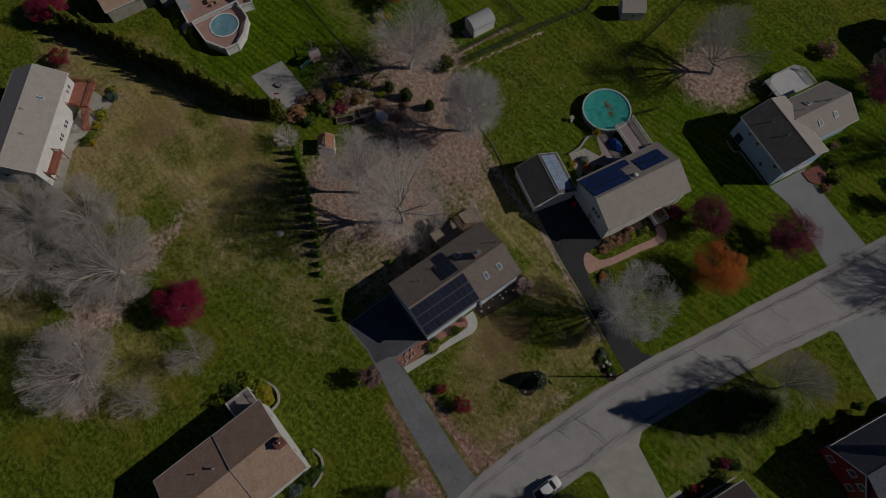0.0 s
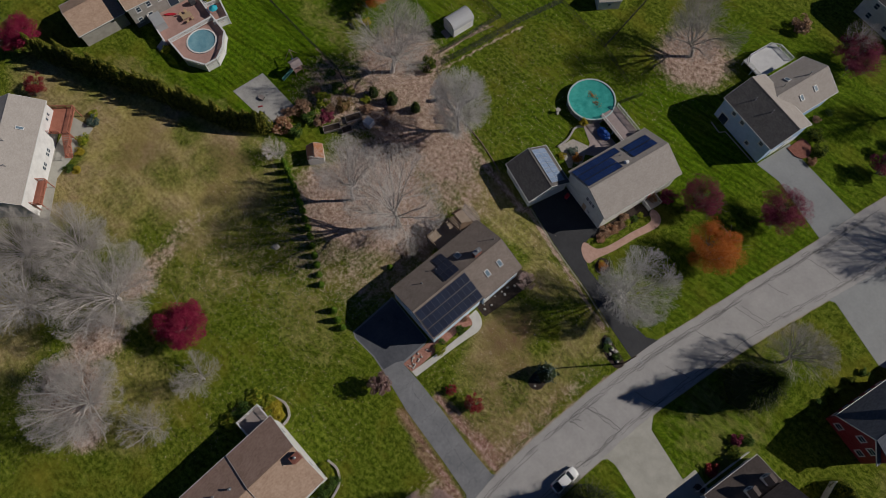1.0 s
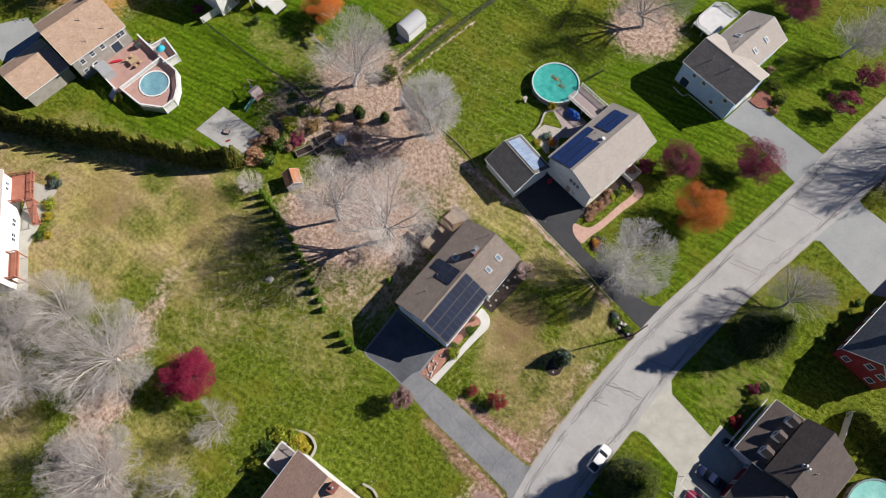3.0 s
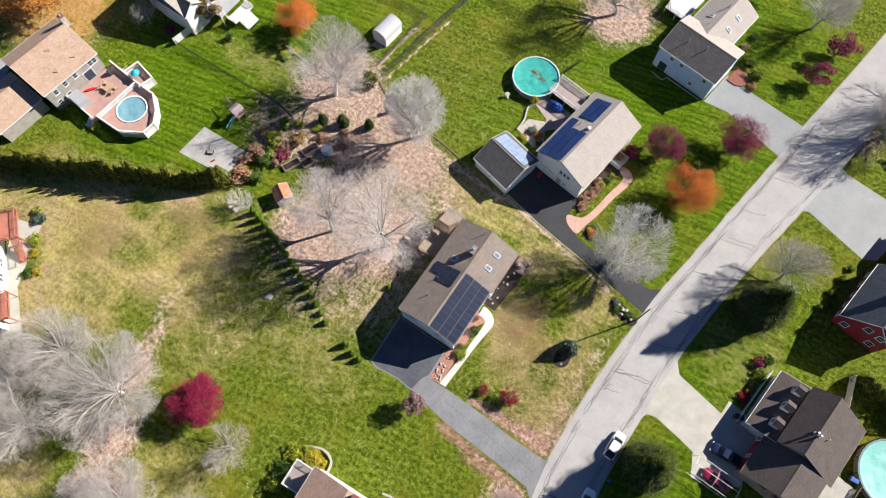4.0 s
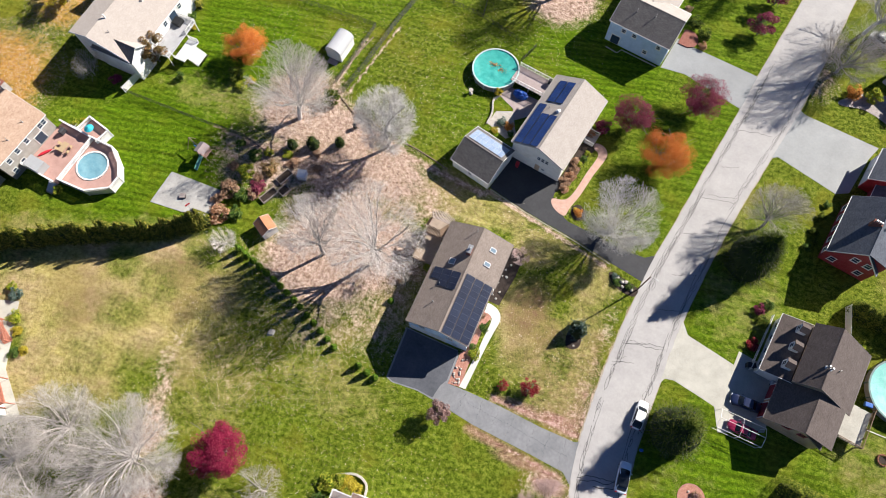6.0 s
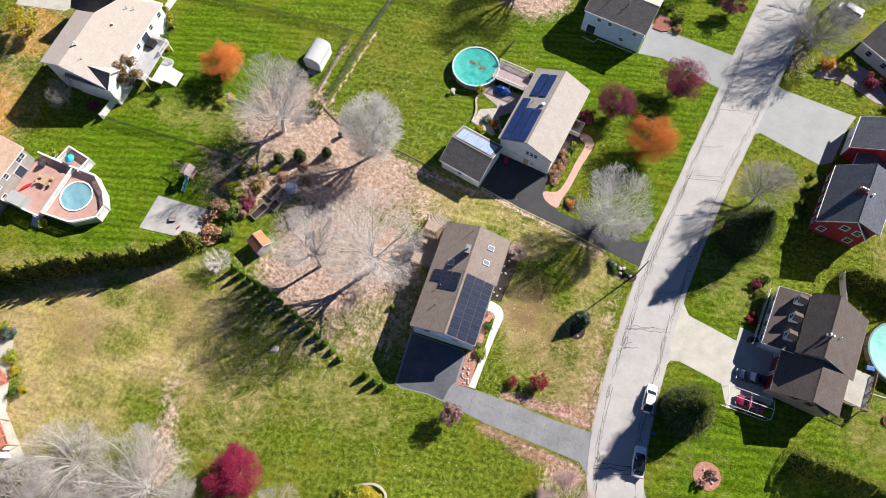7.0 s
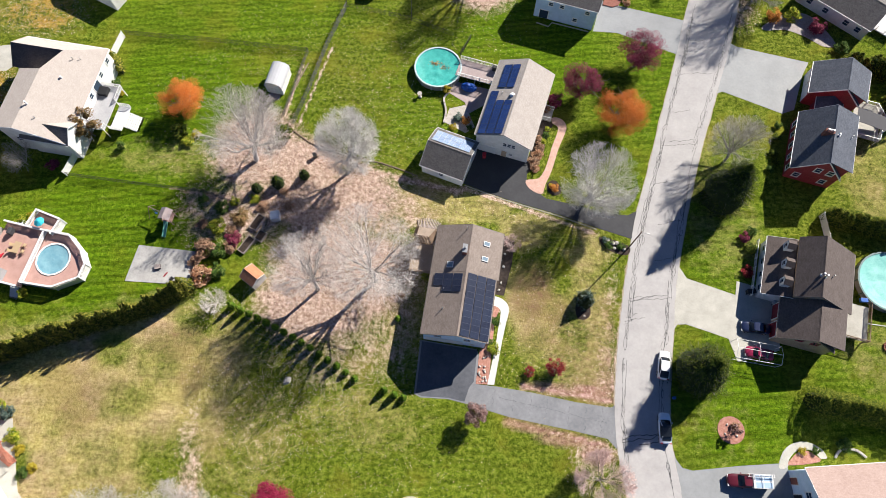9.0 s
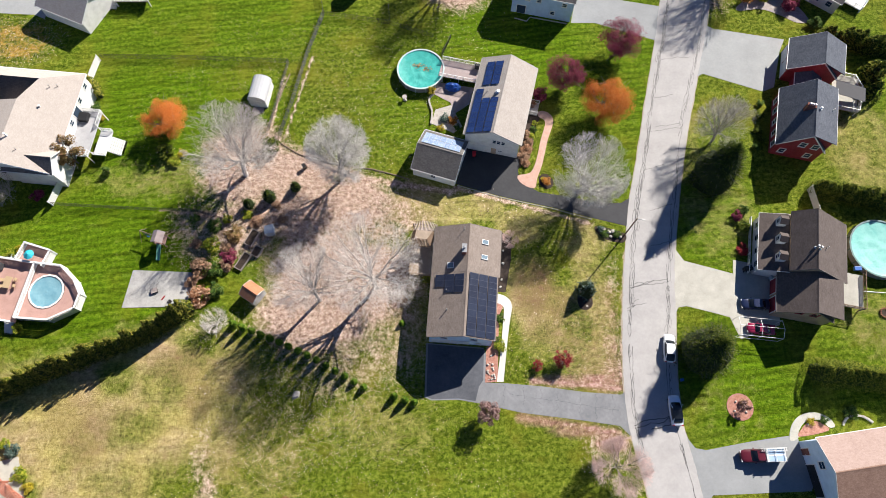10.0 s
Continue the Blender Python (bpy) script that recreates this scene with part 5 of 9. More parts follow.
for y in (3.5, 0.3, -2.9):
    d = part("dormer", boxed(-4.7, -3.5, y - 0.66, y + 0.66, 3.4, 5.3), M["trim"], h5, "small white dormer")
    for s in (-1, 1):
        bm = bmesh.new()
        q = [(-4.76, y, 5.72), (-4.76, y + s * 0.8, 5.24), (-3.4, y + s * 0.8, 5.24), (-3.4, y, 5.72)]
        slab(bm, q if s > 0 else q[::-1], 0.07)
        bmesh.ops.recalc_face_normals(bm, faces=bm.faces)
        part("dormer_roof", bm, M["roof_brown"], d)
    bm = bmesh.new()
    a = [bm.verts.new(p) for p in ((-4.7, y - 0.66, 5.3), (-4.7, y + 0.66, 5.3), (-4.7, y, 5.66))]
    b = [bm.verts.new(p) for p in ((-3.5, y - 0.66, 5.3), (-3.5, y + 0.66, 5.3), (-3.5, y, 5.66))]
    bm.faces.new(a[::-1]), bm.faces.new(b)
    for i in range(3):
        bm.faces.new((a[i], a[(i + 1) % 3], b[(i + 1) % 3], b[i]))
    part("dormer_gable", bm, M["trim"], d)
    window(h5, pose(-4.7, y, 4.62, 90, 0, -90), 0.66, 1.0)
h5m.vent("L", 0.35, -1.6, 0.13, 0.9)
h5m.vent("R", 0.3, -1.7, 0.13, 0.8)
h5m.vent("R", 2.2, -0.9)
for y in (1.6, -1.6):
    garage_door(h5, h5g.face("W", y, 0.0), 2.5, 2.1, M["red"])
for x in (-1.4, 0.9):
    window(h5, h5g.face("S", x, 4.2), 0.9, 0.9, trim=M["red"])
for y in (-3.6, -1.2, 1.2, 3.6):
    window(h5, h5p.face("W", -y, 1.6), 1.0, 1.3)
rail(h5, [(-7.6, -5.1), (-7.6, 5.1)], 0.3, 0.9, M["trim"])
bm = bmesh.new()
d5 = thing("deck", 57.7, 14.9, 0, -11.6, "pale wooden deck with railings beside the pool", "deck")
deck_floor(d5, -1.9, 1.9, -3.0, 3.0, 1.5, M["concrete"])
rail(d5, [(-1.9, -3.0), (1.9, -3.0), (1.9, 3.6)], 1.5, 0.95, M["deck_brown"])
deck_posts(d5, [(-1.8, -2.9), (1.8, -2.9), (1.8, 2.9)], 1.46, M["wood"])

# Red house and its garage.
h6 = thing("house", 54.64, 46.06, 0, -13.75, "red clapboard house with slate grey shingles", "house")
h6m = Block(h6, 0, 0, 0, 11.95, -4.4, 4.1, 0, 3.5, 3.7, 7.95, M["red"], M["roof_slate"], M["roof_slate"], eaves="L")
shed_dormer(h6m, 4.4, 6.6, M["red"], M["roof_slate"])
h6m.chimney("L", 1.1, 0.1, 1.4, 0.7, 0.9, 3)
h6m.vent("R", 0.9, 0.0, 0.14, 0.5, M["trim"])
h6m.vent("R", 3.6, 0.9, 0.06, 0.5)
for x, z in ((-2.5, 1.7), (-0.2, 4.6), (1.9, 4.6), (2.0, 1.7)):
    window(h6, h6m.face("S", x, z), 0.95, 1.15)
for y in (-4.6, -2.4, 0, 2.4, 4.6):
    window(h6, h6m.face("W", -y, 1.7), 0.9, 1.3)
h6g = thing("garage", 59.75, 59.3, 0, -14.8, "red attached garage with slate grey shingles", "garage")
h6gb = Block(h6g, 0, 0, 0, 7.2, -5.1, 4.2, 0, 3.6, 3.3, 7.0, M["red"], M["roof_slate"], M["roof_slate"], eaves="L")
shed_dormer(h6gb, 4.6, 5.0, M["red"], M["roof_slate"])
for y in (-1.6, 1.6):
    garage_door(h6g, h6gb.face("W", -y, 0.0), 2.6, 2.2)
bk = thing("breezeway", 57.4, 53.6, 0, -14.8, "low dark roofed link between house and garage", "building")
Block(bk, 0, 0, 0, 6.0, -2.4, 2.4, 0, 2.9, 2.9, 4.3, M["red"], M["roof_slate"], M["roof_slate"])
d6 = thing("deck", 65.2, 52.6, 0, -14.5, "white railed deck with a grey awning", "deck")
deck_floor(d6, -2.6, 2.2, -3.0, 4.6, 1.3, M["concrete"])
rail(d6, [(-2.6, -3.0), (2.2, -3.0), (2.6, 2.4), (1.2, 4.6), (-2.4, 4.6)], 1.3, 0.95, M["trim"])
deck_posts(d6, [(-2.5, -2.9), (2.1, -2.9), (2.1, 4.2)], 1.26, M["trim"])
bm = bmesh.new()
slab(bm, [(-3.0, -1.6, 3.6), (2.6, -1.6, 3.0), (2.6, 1.4, 3.0), (-3.0, 1.4, 3.6)], 0.06)
part("awning", bm, plain("grey_canvas", (0.075, 0.075, 0.08), 0.9), d6, "flat grey canvas awning")
deck_posts(d6, [(2.4, -1.4), (2.4, 1.2)], 3.0, M["trim"])

# Pink-roofed house with a garage end.
h7 = thing("house", 53.6, -12.4, 0, -81.8, "pale blue house with pinkish shingles and a garage end", "house")
# the south slope's pink is darkened in its colour to stand for shade
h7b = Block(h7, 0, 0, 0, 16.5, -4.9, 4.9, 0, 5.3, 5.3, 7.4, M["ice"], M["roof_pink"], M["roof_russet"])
garage_door(h7, h7b.face("S", 1.2, 0.0), 4.6, 2.3, M["dark"])
window(h7, h7b.face("S", -1.0, 4.2), 1.0, 1.3)
door(h7, h7b.face("S", -3.0, 0.0), mat=M["brick"])
h7b.vent("L", 2.5, 2.6, 0.12, 0.5, M["trim"])

# White building beyond the dry lawn.
h8 = thing("house", -77.7, -24.6, 0, -133.8, "long white house with pale grey shingles", "house")
h8b = Block(h8, 0, 0, 0, 20.4, -5.2, 5.0, 0, 5.5, 5.5, 7.8, M["white"], M["roof_pale"], M["roof_pale"])
h8b.skylight("L", 2.2, -3.6, 0.6, 1.3)
h8b.vent("L", 2.2, 3.6)
h8b.vent("L", 1.0, -1.0)
for y in (-2.3, -1.5, 0.5, 1.3):
    window(h8, h8b.face("W", y, 1.6), 0.55, 0.85)
for y in (-8.4, -7.4):
    window(h8, h8b.face("W", y, 3.8), 0.45, 0.7)
window(h8, h8b.face("N", 1.0, 3.8), 1.2, 1.0)
d8 = thing("deck", -79.0, -15.0, 0, -133.8, "red stained raised deck with stairs", "deck")
deck_floor(d8, -2.6, 1.8, -2.9, 2.4, 2.6, M["deck_red"], "x")
rail(d8, [(1.8, -2.9), (-2.6, -2.9), (-2.6, 2.4)], 2.6, 0.95, M["deck_red"], post=0.08)
rail(d8, [(-1.0, 2.4), (1.8, 2.4)], 2.6, 0.95, M["deck_red"], post=0.08)
deck_posts(d8, [(-2.5, -2.8), (-2.5, 2.3), (1.7, 2.3), (1.7, -2.8)], 2.56, M["deck_red"])
stairs(d8, Matrix.Translation((-1.8, 2.4, 0)), 1.3, 2.6, M["deck_red"])
rail(d8, [(-2.5, 2.5), (-2.5, 6.4)], 1.3, 0.95, M["deck_red"], post=0.08)
st8 = thing("balcony", -69.1, -25.2, 0, -133.8, "small red stained wooden balcony with rails", "balcony")
deck_floor(st8, -1.0, 0.6, -2.4, 2.2, 2.5, M["deck_red"], "x")
rail(st8, [(0.6, -2.4), (-1.0, -2.4), (-1.0, 2.2), (0.6, 2.2)], 2.5, 0.9, M["deck_red"])
deck_posts(st8, [(-0.9, -2.3), (-0.9, 2.1), (0.5, 2.1), (0.5, -2.3)], 2.46, M["deck_red"])

# Russet-roofed house at the near side; darker tan paints shade on its west slopes.
h9 = thing("house", -4.8, -28.6, 0, -0.5, "house with tan shingles, coloured darker on the shaded west slope", "house")
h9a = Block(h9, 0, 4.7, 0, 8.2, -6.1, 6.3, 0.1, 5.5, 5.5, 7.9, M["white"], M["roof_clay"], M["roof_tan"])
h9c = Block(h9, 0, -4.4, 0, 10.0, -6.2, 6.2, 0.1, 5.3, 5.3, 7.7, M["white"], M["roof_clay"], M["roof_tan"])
h9c.vent("L", 2.0, 3.0, 0.12, 0.6)
h9c.vent("L", 3.0, 0.6, 0.08, 0.5)
h9a.chimney("R", 1.6, 3.4, 1.0, 1.4, 1.3, 1)
for y in (2.0, 6.5):
    window(h9, h9a.face("W", -y + 4.7, 3.8), 1.1, 1.2)
for x in (-3.5, 3.0):
    window(h9, h9a.face("N", x, 3.8), 1.1, 1.2)
p9 = thing("porch", -12.6, -22.4, 0, -0.5, "white railed back porch", "porch")
deck_floor(p9, -1.5, 1.6, -2.0, 1.9, 2.4, M["deck_grey"])
rail(p9, [(1.6, -2.0), (-1.5, -2.0), (-1.5, 1.9), (1.6, 1.9)], 2.4, 1.0, M["trim"], baluster=0.3)
deck_posts(p9, [(-1.4, -1.9), (-1.4, 1.8)], 2.36, M["trim"])

# Tan house with the pool deck.
h10 = thing("house", -87.2, 13.8, 0, -9.5, "grey sided house with tan shingles", "house")
h10b = Block(h10, 0, 0, 0, 12.2, -12.5, 0.0, -6.6, 5.3, 5.3, 8.4, M["grey"], M["roof_tan"], M["roof_tan"])
for y, z in ((-4.6, 1.6), (-4.0, 4.0), (-1.8, 4.2), (0.5, 4.2), (-2.4, 1.7), (4.0, 4.2), (4.9, 4.2)):
    window(h10, h10b.face("E", y, z), 0.8, 1.0)
door(h10, h10b.face("E", 2.6, 1.2), 1.8, 2.1, M["pane"])
h10b.vent("R", 2.0, 0.6)
h10b.vent("R", 5.4, 2.8)
h10b.vent("R", 5.6, -1.2)
h10b.chimney("L", 0.6, 6.4, 0.9, 1.0, 1.4, 1, M["stone"])
g10 = thing("garage", -95.2, 3.6, 0, -8.0, "grey attached garage with tan shingles", "garage")
Block(g10, 0, 0, 0, 9.6, -4.6, 4.5, 0, 3.4, 3.4, 5.6, M["grey"], M["roof_tan"], M["roof_tan"])

# White hip-roofed house with the white deck.
h4 = thing("house", -82.4, 45.6, 0, -5.6, "white house with cream shingles and cross gables", "house")
bm = bmesh.new()
sec = [(-5.8, -0.3), (5.85, -0.3), (5.85, 5.2), (-1.8, 8.4), (-5.8, 7.45)]
lo, hi = [bm.verts.new((x, -10.2, z)) for x, z in sec], [bm.verts.new((x, 1.4, z)) for x, z in sec]
bm.faces.new(lo), bm.faces.new(hi[::-1])
for k in range(5):
    bm.faces.new((lo[k], hi[k], hi[(k + 1) % 5], lo[(k + 1) % 5]))
bmesh.ops.recalc_face_normals(bm, faces=bm.faces)
part("wall", bm, M["white"], h4)
bm = bmesh.new()
prism(bm, [(-9.6, 3.5), (-5.7, 3.5), (-5.7, 1.402), (5.846, 1.402), (5.846, 9.4), (-9.6, 9.4)], -0.3, 5.0)
part("wall", bm, M["white"], h4)
# brown on the wing's south slope is cream roofing with shade painted in
for mat, corners in ((M["roof_cream"], [(-1.8, -10.6, 8.6), (6.2, -10.6, 5.3), (6.2, 9.8, 5.3), (0.1, 6.5, 7.816), (-1.8, 1.6, 8.6)]),
                     (M["roof_cream"], [(6.2, 9.8, 5.3), (-10.0, 9.8, 5.3), (-10.0, 6.5, 7.816), (0.1, 6.5, 7.816)]),
                     (M["roof_cream"], [(-1.8, 1.6, 8.6), (-6.2, 1.6, 7.6), (-6.2, -10.6, 7.6), (-1.8, -10.6, 8.6)]),
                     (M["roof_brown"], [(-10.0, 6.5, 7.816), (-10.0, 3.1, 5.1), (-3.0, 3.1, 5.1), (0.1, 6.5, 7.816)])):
    bm = bmesh.new()
    uv = bm.loops.layers.uv.new("UVMap")
    slab(bm, corners, 0.16)
    for f in bm.faces:
        for loop in f.loops:
            loop[uv].uv = (loop.vert.co.y, loop.vert.co.x) if corners[0][0] == -1.8 else (loop.vert.co.x, loop.vert.co.y)
    part("roof", bm, mat, h4)
for x0, x1, y0, y1, z in ((6.202, 6.32, -10.6, 9.8, 5.3), (-10.0, 6.2, 9.802, 9.92, 5.3)):
    part("gutter", boxed(x0, x1, y0, y1, z - 0.2, z - 0.01), M["trim"], h4)
bm = bmesh.new()
for a, b in (((-1.8, -10.62, 8.5), (6.2, -10.62, 5.2)), ((-6.2, -10.62, 7.5), (-1.8, -10.62, 8.5))):
    tube(bm, a, b, 0.12, 0.12, 4)
part("rake_board", bm, M["trim"], h4)
# the grey south slope darkens cream shingles in colour, as if shaded
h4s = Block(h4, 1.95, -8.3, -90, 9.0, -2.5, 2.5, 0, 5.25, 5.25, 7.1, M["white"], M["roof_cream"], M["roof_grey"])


def east(x, y, z):
    """A frame on an east wall: x along it, y up, z outwards."""
    return Matrix(((0, 0, 1, x), (1, 0, 0, y), (0, 1, 0, z), (0, 0, 0, 1)))


for y in (8.0, 4.9, 0.2, -3.0):
    window(h4, east(5.85, y, 4.1), 0.9, 1.0)
door(h4, east(5.85, 2.6, 2.5), 1.8, 2.1, M["pane"])
for x in (-3.5, 1.0):
    window(h4, pose(x, -10.2, 3.8, 90, 0, 0), 1.0, 1.1)
for x, y, r, h, mat in ((2.0, 5.4, 0.06, 0.6, M["steel"]), (3.0, 5.9, 0.06, 0.5, M["steel"]), (1.6, 1.2, 0.14, 0.4, M["trim"]), (-1.2, -5.6, 0.13, 0.9, M["trim"]), (0.6, -7.6, 0.06, 0.5, M["steel"])):
    z = 8.6 - abs(x + 1.8) * 0.4125
    bm = bmesh.new()
    tube(bm, (x, y, z - 0.2), (x, y, z + h), r, r, 10)
    tube(bm, (x, y, z + h), (x, y, z + h + 0.06), r * 1.6, r * 1.2, 10)
    part("roof_vent", bm, mat, h4)
d4 = thing("deck", -74.2, 44.0, 0, -5.6, "white two-level deck with stairs", "deck")
deck_floor(d4, -3.2, 1.2, -4.6, 4.6, 2.5, M["deck_pale"])
deck_floor(d4, 1.4, 3.6, -3.6, 1.4, 1.5, M["deck_white"], name="lower_floor")
rail(d4, [(-3.2, 4.6), (1.2, 4.6), (1.2, 1.6)], 2.5, 0.95, M["trim"])
rail(d4, [(1.2, -3.6), (1.2, -4.6), (-3.2, -4.6)], 2.5, 0.95, M["trim"])
rail(d4, [(1.4, 1.4), (3.6, 1.4)], 1.5, 0.95, M["trim"])
rail(d4, [(1.4, -3.6), (3.6, -3.6)], 1.5, 0.95, M["trim"])
deck_posts(d4, [(-3.1, 4.5), (1.1, 4.5), (1.1, -4.5), (-3.1, -4.5)], 2.46, M["trim"])
stairs(d4, Matrix.Translation((3.6, -1.1, 0)) @ Matrix.Rotation(radians(-90), 4, "Z"), 3.0, 1.5, M["trim"])
part("hot_tub", boxed(-2.4, -0.7, 2.2, 3.9, 2.502, 3.3, bevel=0.08), M["dark"], d4, "dark covered hot tub")

# Garage and deck at the edge of the next lawn.
g12 = thing("garage", -82.8, 73.9, 0, 66.0, "grey gabled garage with brown shingles", "garage")
Block(g12, 0, 0, 0, 11.0, -4.6, 4.6, 0, 3.4, 3.4, 6.0, M["cream"], M["roof_pale"], M["roof_pale"])
d12 = thing("deck", -73.0, 76.4, 0, 0, "white railed raised deck", "deck")
deck_floor(d12, -2.6, 4.2, -1.8, 2.2, 1.5, M["deck_grey"])
rail(d12, [(-2.6, -1.8), (4.2, -1.8), (4.2, 2.2)], 1.5, 0.95, M["trim"])
deck_posts(d12, [(-2.5, -1.7), (4.1, -1.7), (4.1, 2.1)], 1.46, M["trim"])
stairs(d12, Matrix.Translation((-3.4, -0.4, 0)) @ Matrix.Rotation(radians(180), 4, "Z"), 1.2, 1.5, M["trim"])

# Houses at the edges of the view.
h11 = thing("house", 64.6, 80.7, 0, -127, "low pale grey house with dark shingles", "house")
h11b = Block(h11, 0, 0, 0, 15.2, -4.85, 4.85, 0, 3.2, 3.2, 5.4, M["cream"], M["roof_grey"], M["roof_grey"])
for y in (-5, -1.5, 3, 5.5):
    window(h11, h11b.face("E", y, 1.7), 1.0, 1.1)
window(h11, h11b.face("S", -1.5, 1.8), 1.0, 1.2)
d11 = thing("deck", 73.0, 77.2, 0, -37, "white boarded deck at the end of a house", "deck")
deck_floor(d11, -2.2, 2.6, -3.4, 3.4, 0.9, M["deck_white"])
rail(d11, [(-2.2, -3.4), (2.6, -3.4), (2.6, 3.4)], 0.9, 0.95, M["trim"])
deck_posts(d11, [(-2.1, -3.3), (2.5, -3.3), (2.5, 3.3)], 0.86, M["trim"])
h13 = thing("house", 15.5, 116.0, 0, -100, "cream sided house with dark shingles", "house")
h13b = Block(h13, 0, 0, 0, 13.0, -4.8, 4.8, 0, 5.4, 5.4, 7.6, M["cream"], M["roof_grey"], M["roof_grey"])
for y in (-3.5, 0.5, 4):
    window(h13, h13b.face("E", y, 4.0), 0.9, 1.1)
    window(h13, h13b.face("E", y, 1.5), 0.9, 1.1)


# ---- pools ----
def cover_mat():
    m, t, b = material("teal_pool_cover", 0.25, 0, 0.5)
    at = place(t)
    n1, n2 = noise_tex(t, 0.9, 5, at), noise_tex(t, 5.0, 4, at)
    t.links.new(ramp(t, n1, [(0.3, (0.03, 0.28, 0.25)), (0.7, (0.07, 0.42, 0.37))]), b.inputs["Base Color"])
    bump(t, b, n2, 0.8, 0.08)
    return m


def water_mat():
    m, t, b = material("pool_water", 0.05, 0, 0.6)
    at = place(t)
    n1, n2 = noise_tex(t, 0.7, 4, at), noise_tex(t, 3.0, 3, at)
    t.links.new(ramp(t, n1, [(0.3, (0.13, 0.29, 0.36)), (0.7, (0.22, 0.40, 0.46))]), b.inputs["Base Color"])
    bump(t, b, n2, 0.25, 0.05)
    return m


M["cover"], M["water"] = cover_mat(), water_mat()
M["pool_wall"] = plain("grey_pool_wall", (0.30, 0.30, 0.30), 0.5)
M["cover_pale"] = surface("pale_teal_cover", (0.12, 0.40, 0.36), (0.30, 0.58, 0.53), 0.6, 6, 0.35, relief=0.4, depth=0.04)


def pool(x, y, r, h, top, label, rim_mat, n=28, sag=0.25, rim=0.28):
    ob = thing("pool", x, y, 0, 0, label, "pool")
    ring = [(math.cos(2 * math.pi * i / n), math.sin(2 * math.pi * i / n)) for i in range(n)]
    bm = bmesh.new()
    lo = [bm.verts.new((c * r, s * r, -0.05)) for c, s in ring]
    hi = [bm.verts.new((c * r, s * r, h)) for c, s in ring]
    il = [bm.verts.new((c * (r - 0.06), s * (r - 0.06), h - 0.7)) for c, s in ring]
    ih = [bm.verts.new((c * (r - 0.06), s * (r - 0.06), h)) for c, s in ring]
    for i in range(n):
        j = (i + 1) % n
        bm.faces.new((lo[i], lo[j], hi[j], hi[i]))
        bm.faces.new((hi[i], hi[j], ih[j], ih[i]))
        bm.faces.new((ih[i], ih[j], il[j], il[i]))
    part("pool_wall", bm, M["pool_wall"], ob)
    for k in range(n // 2):
        c, s = ring[2 * k]
        part("upright", boxed(-0.06, 0.06, -0.08, 0.08, -0.05, h, m=Matrix.Translation((c * (r + 0.05), s * (r + 0.05), 0)) @ Matrix.Rotation(2 * math.pi * 2 * k / n, 4, "Z")), rim_mat, ob)
    bm = bmesh.new()
    a = [bm.verts.new((c * (r + rim * 0.4), s * (r + rim * 0.4), h + 0.01)) for c, s in ring]
    b = [bm.verts.new((c * (r - rim * 0.6), s * (r - rim * 0.6), h + 0.01)) for c, s in ring]
    a2 = [bm.verts.new((c * (r + rim * 0.4), s * (r + rim * 0.4), h + 0.06)) for c, s in ring]
    b2 = [bm.verts.new((c * (r - rim * 0.6), s * (r - rim * 0.6), h + 0.06)) for c, s in ring]
    for i in range(n):
        j = (i + 1) % n
        for q in ((a2[i], a2[j], b2[j], b2[i]), (a[i], a[j], a2[j], a2[i]), (b2[i], b2[j], b[j], b[i]), (b[i], b[j], a[j], a[i])):
            bm.faces.new(q)
    bmesh.ops.recalc_face_normals(bm, faces=bm.faces)
    part("rim", bm, rim_mat, ob)
    bm = bmesh.new()
    rings = 10
    prev = [bm.verts.new((0, 0, h - sag))]
    for k in range(1, rings + 1):
        rr = (r - 0.08) * k / rings
        cur = [bm.verts.new((c * rr, s * rr, h - sag * (1 - (k / rings) ** 3) - 0.03 + (0.05 * noise.noise((c * rr * 0.8 + x, s * rr * 0.8 + y, 0)) if k < rings else 0))) for c, s in ring]
        for i in range(n):
            j = (i + 1) % n
            if k == 1:
                bm.faces.new((prev[0], cur[i], cur[j]))
            else:
                bm.faces.new((prev[i], cur[i], cur[j], prev[j]))
        prev = cur
    part("water" if top is M["water"] else "pool_cover", bm, top, ob)
    return ob


covered = pool(-14.4, 58.8, 4.45, 1.3, M["cover"], "round above-ground pool under a teal cover", plain("pale_blue_rim", (0.45, 0.56, 0.56), 0.5))
pool(64.6, 22.4, 5.2, 1.25, M["cover_pale"], "large round pool under a pale teal cover", plain("teal_grey_rim", (0.10, 0.17, 0.17), 0.5))
pool(-76.2, 14.8, 2.85, 1.25, M["water"], "small round pool of blue water", M["trim"], n=16, sag=0.12)

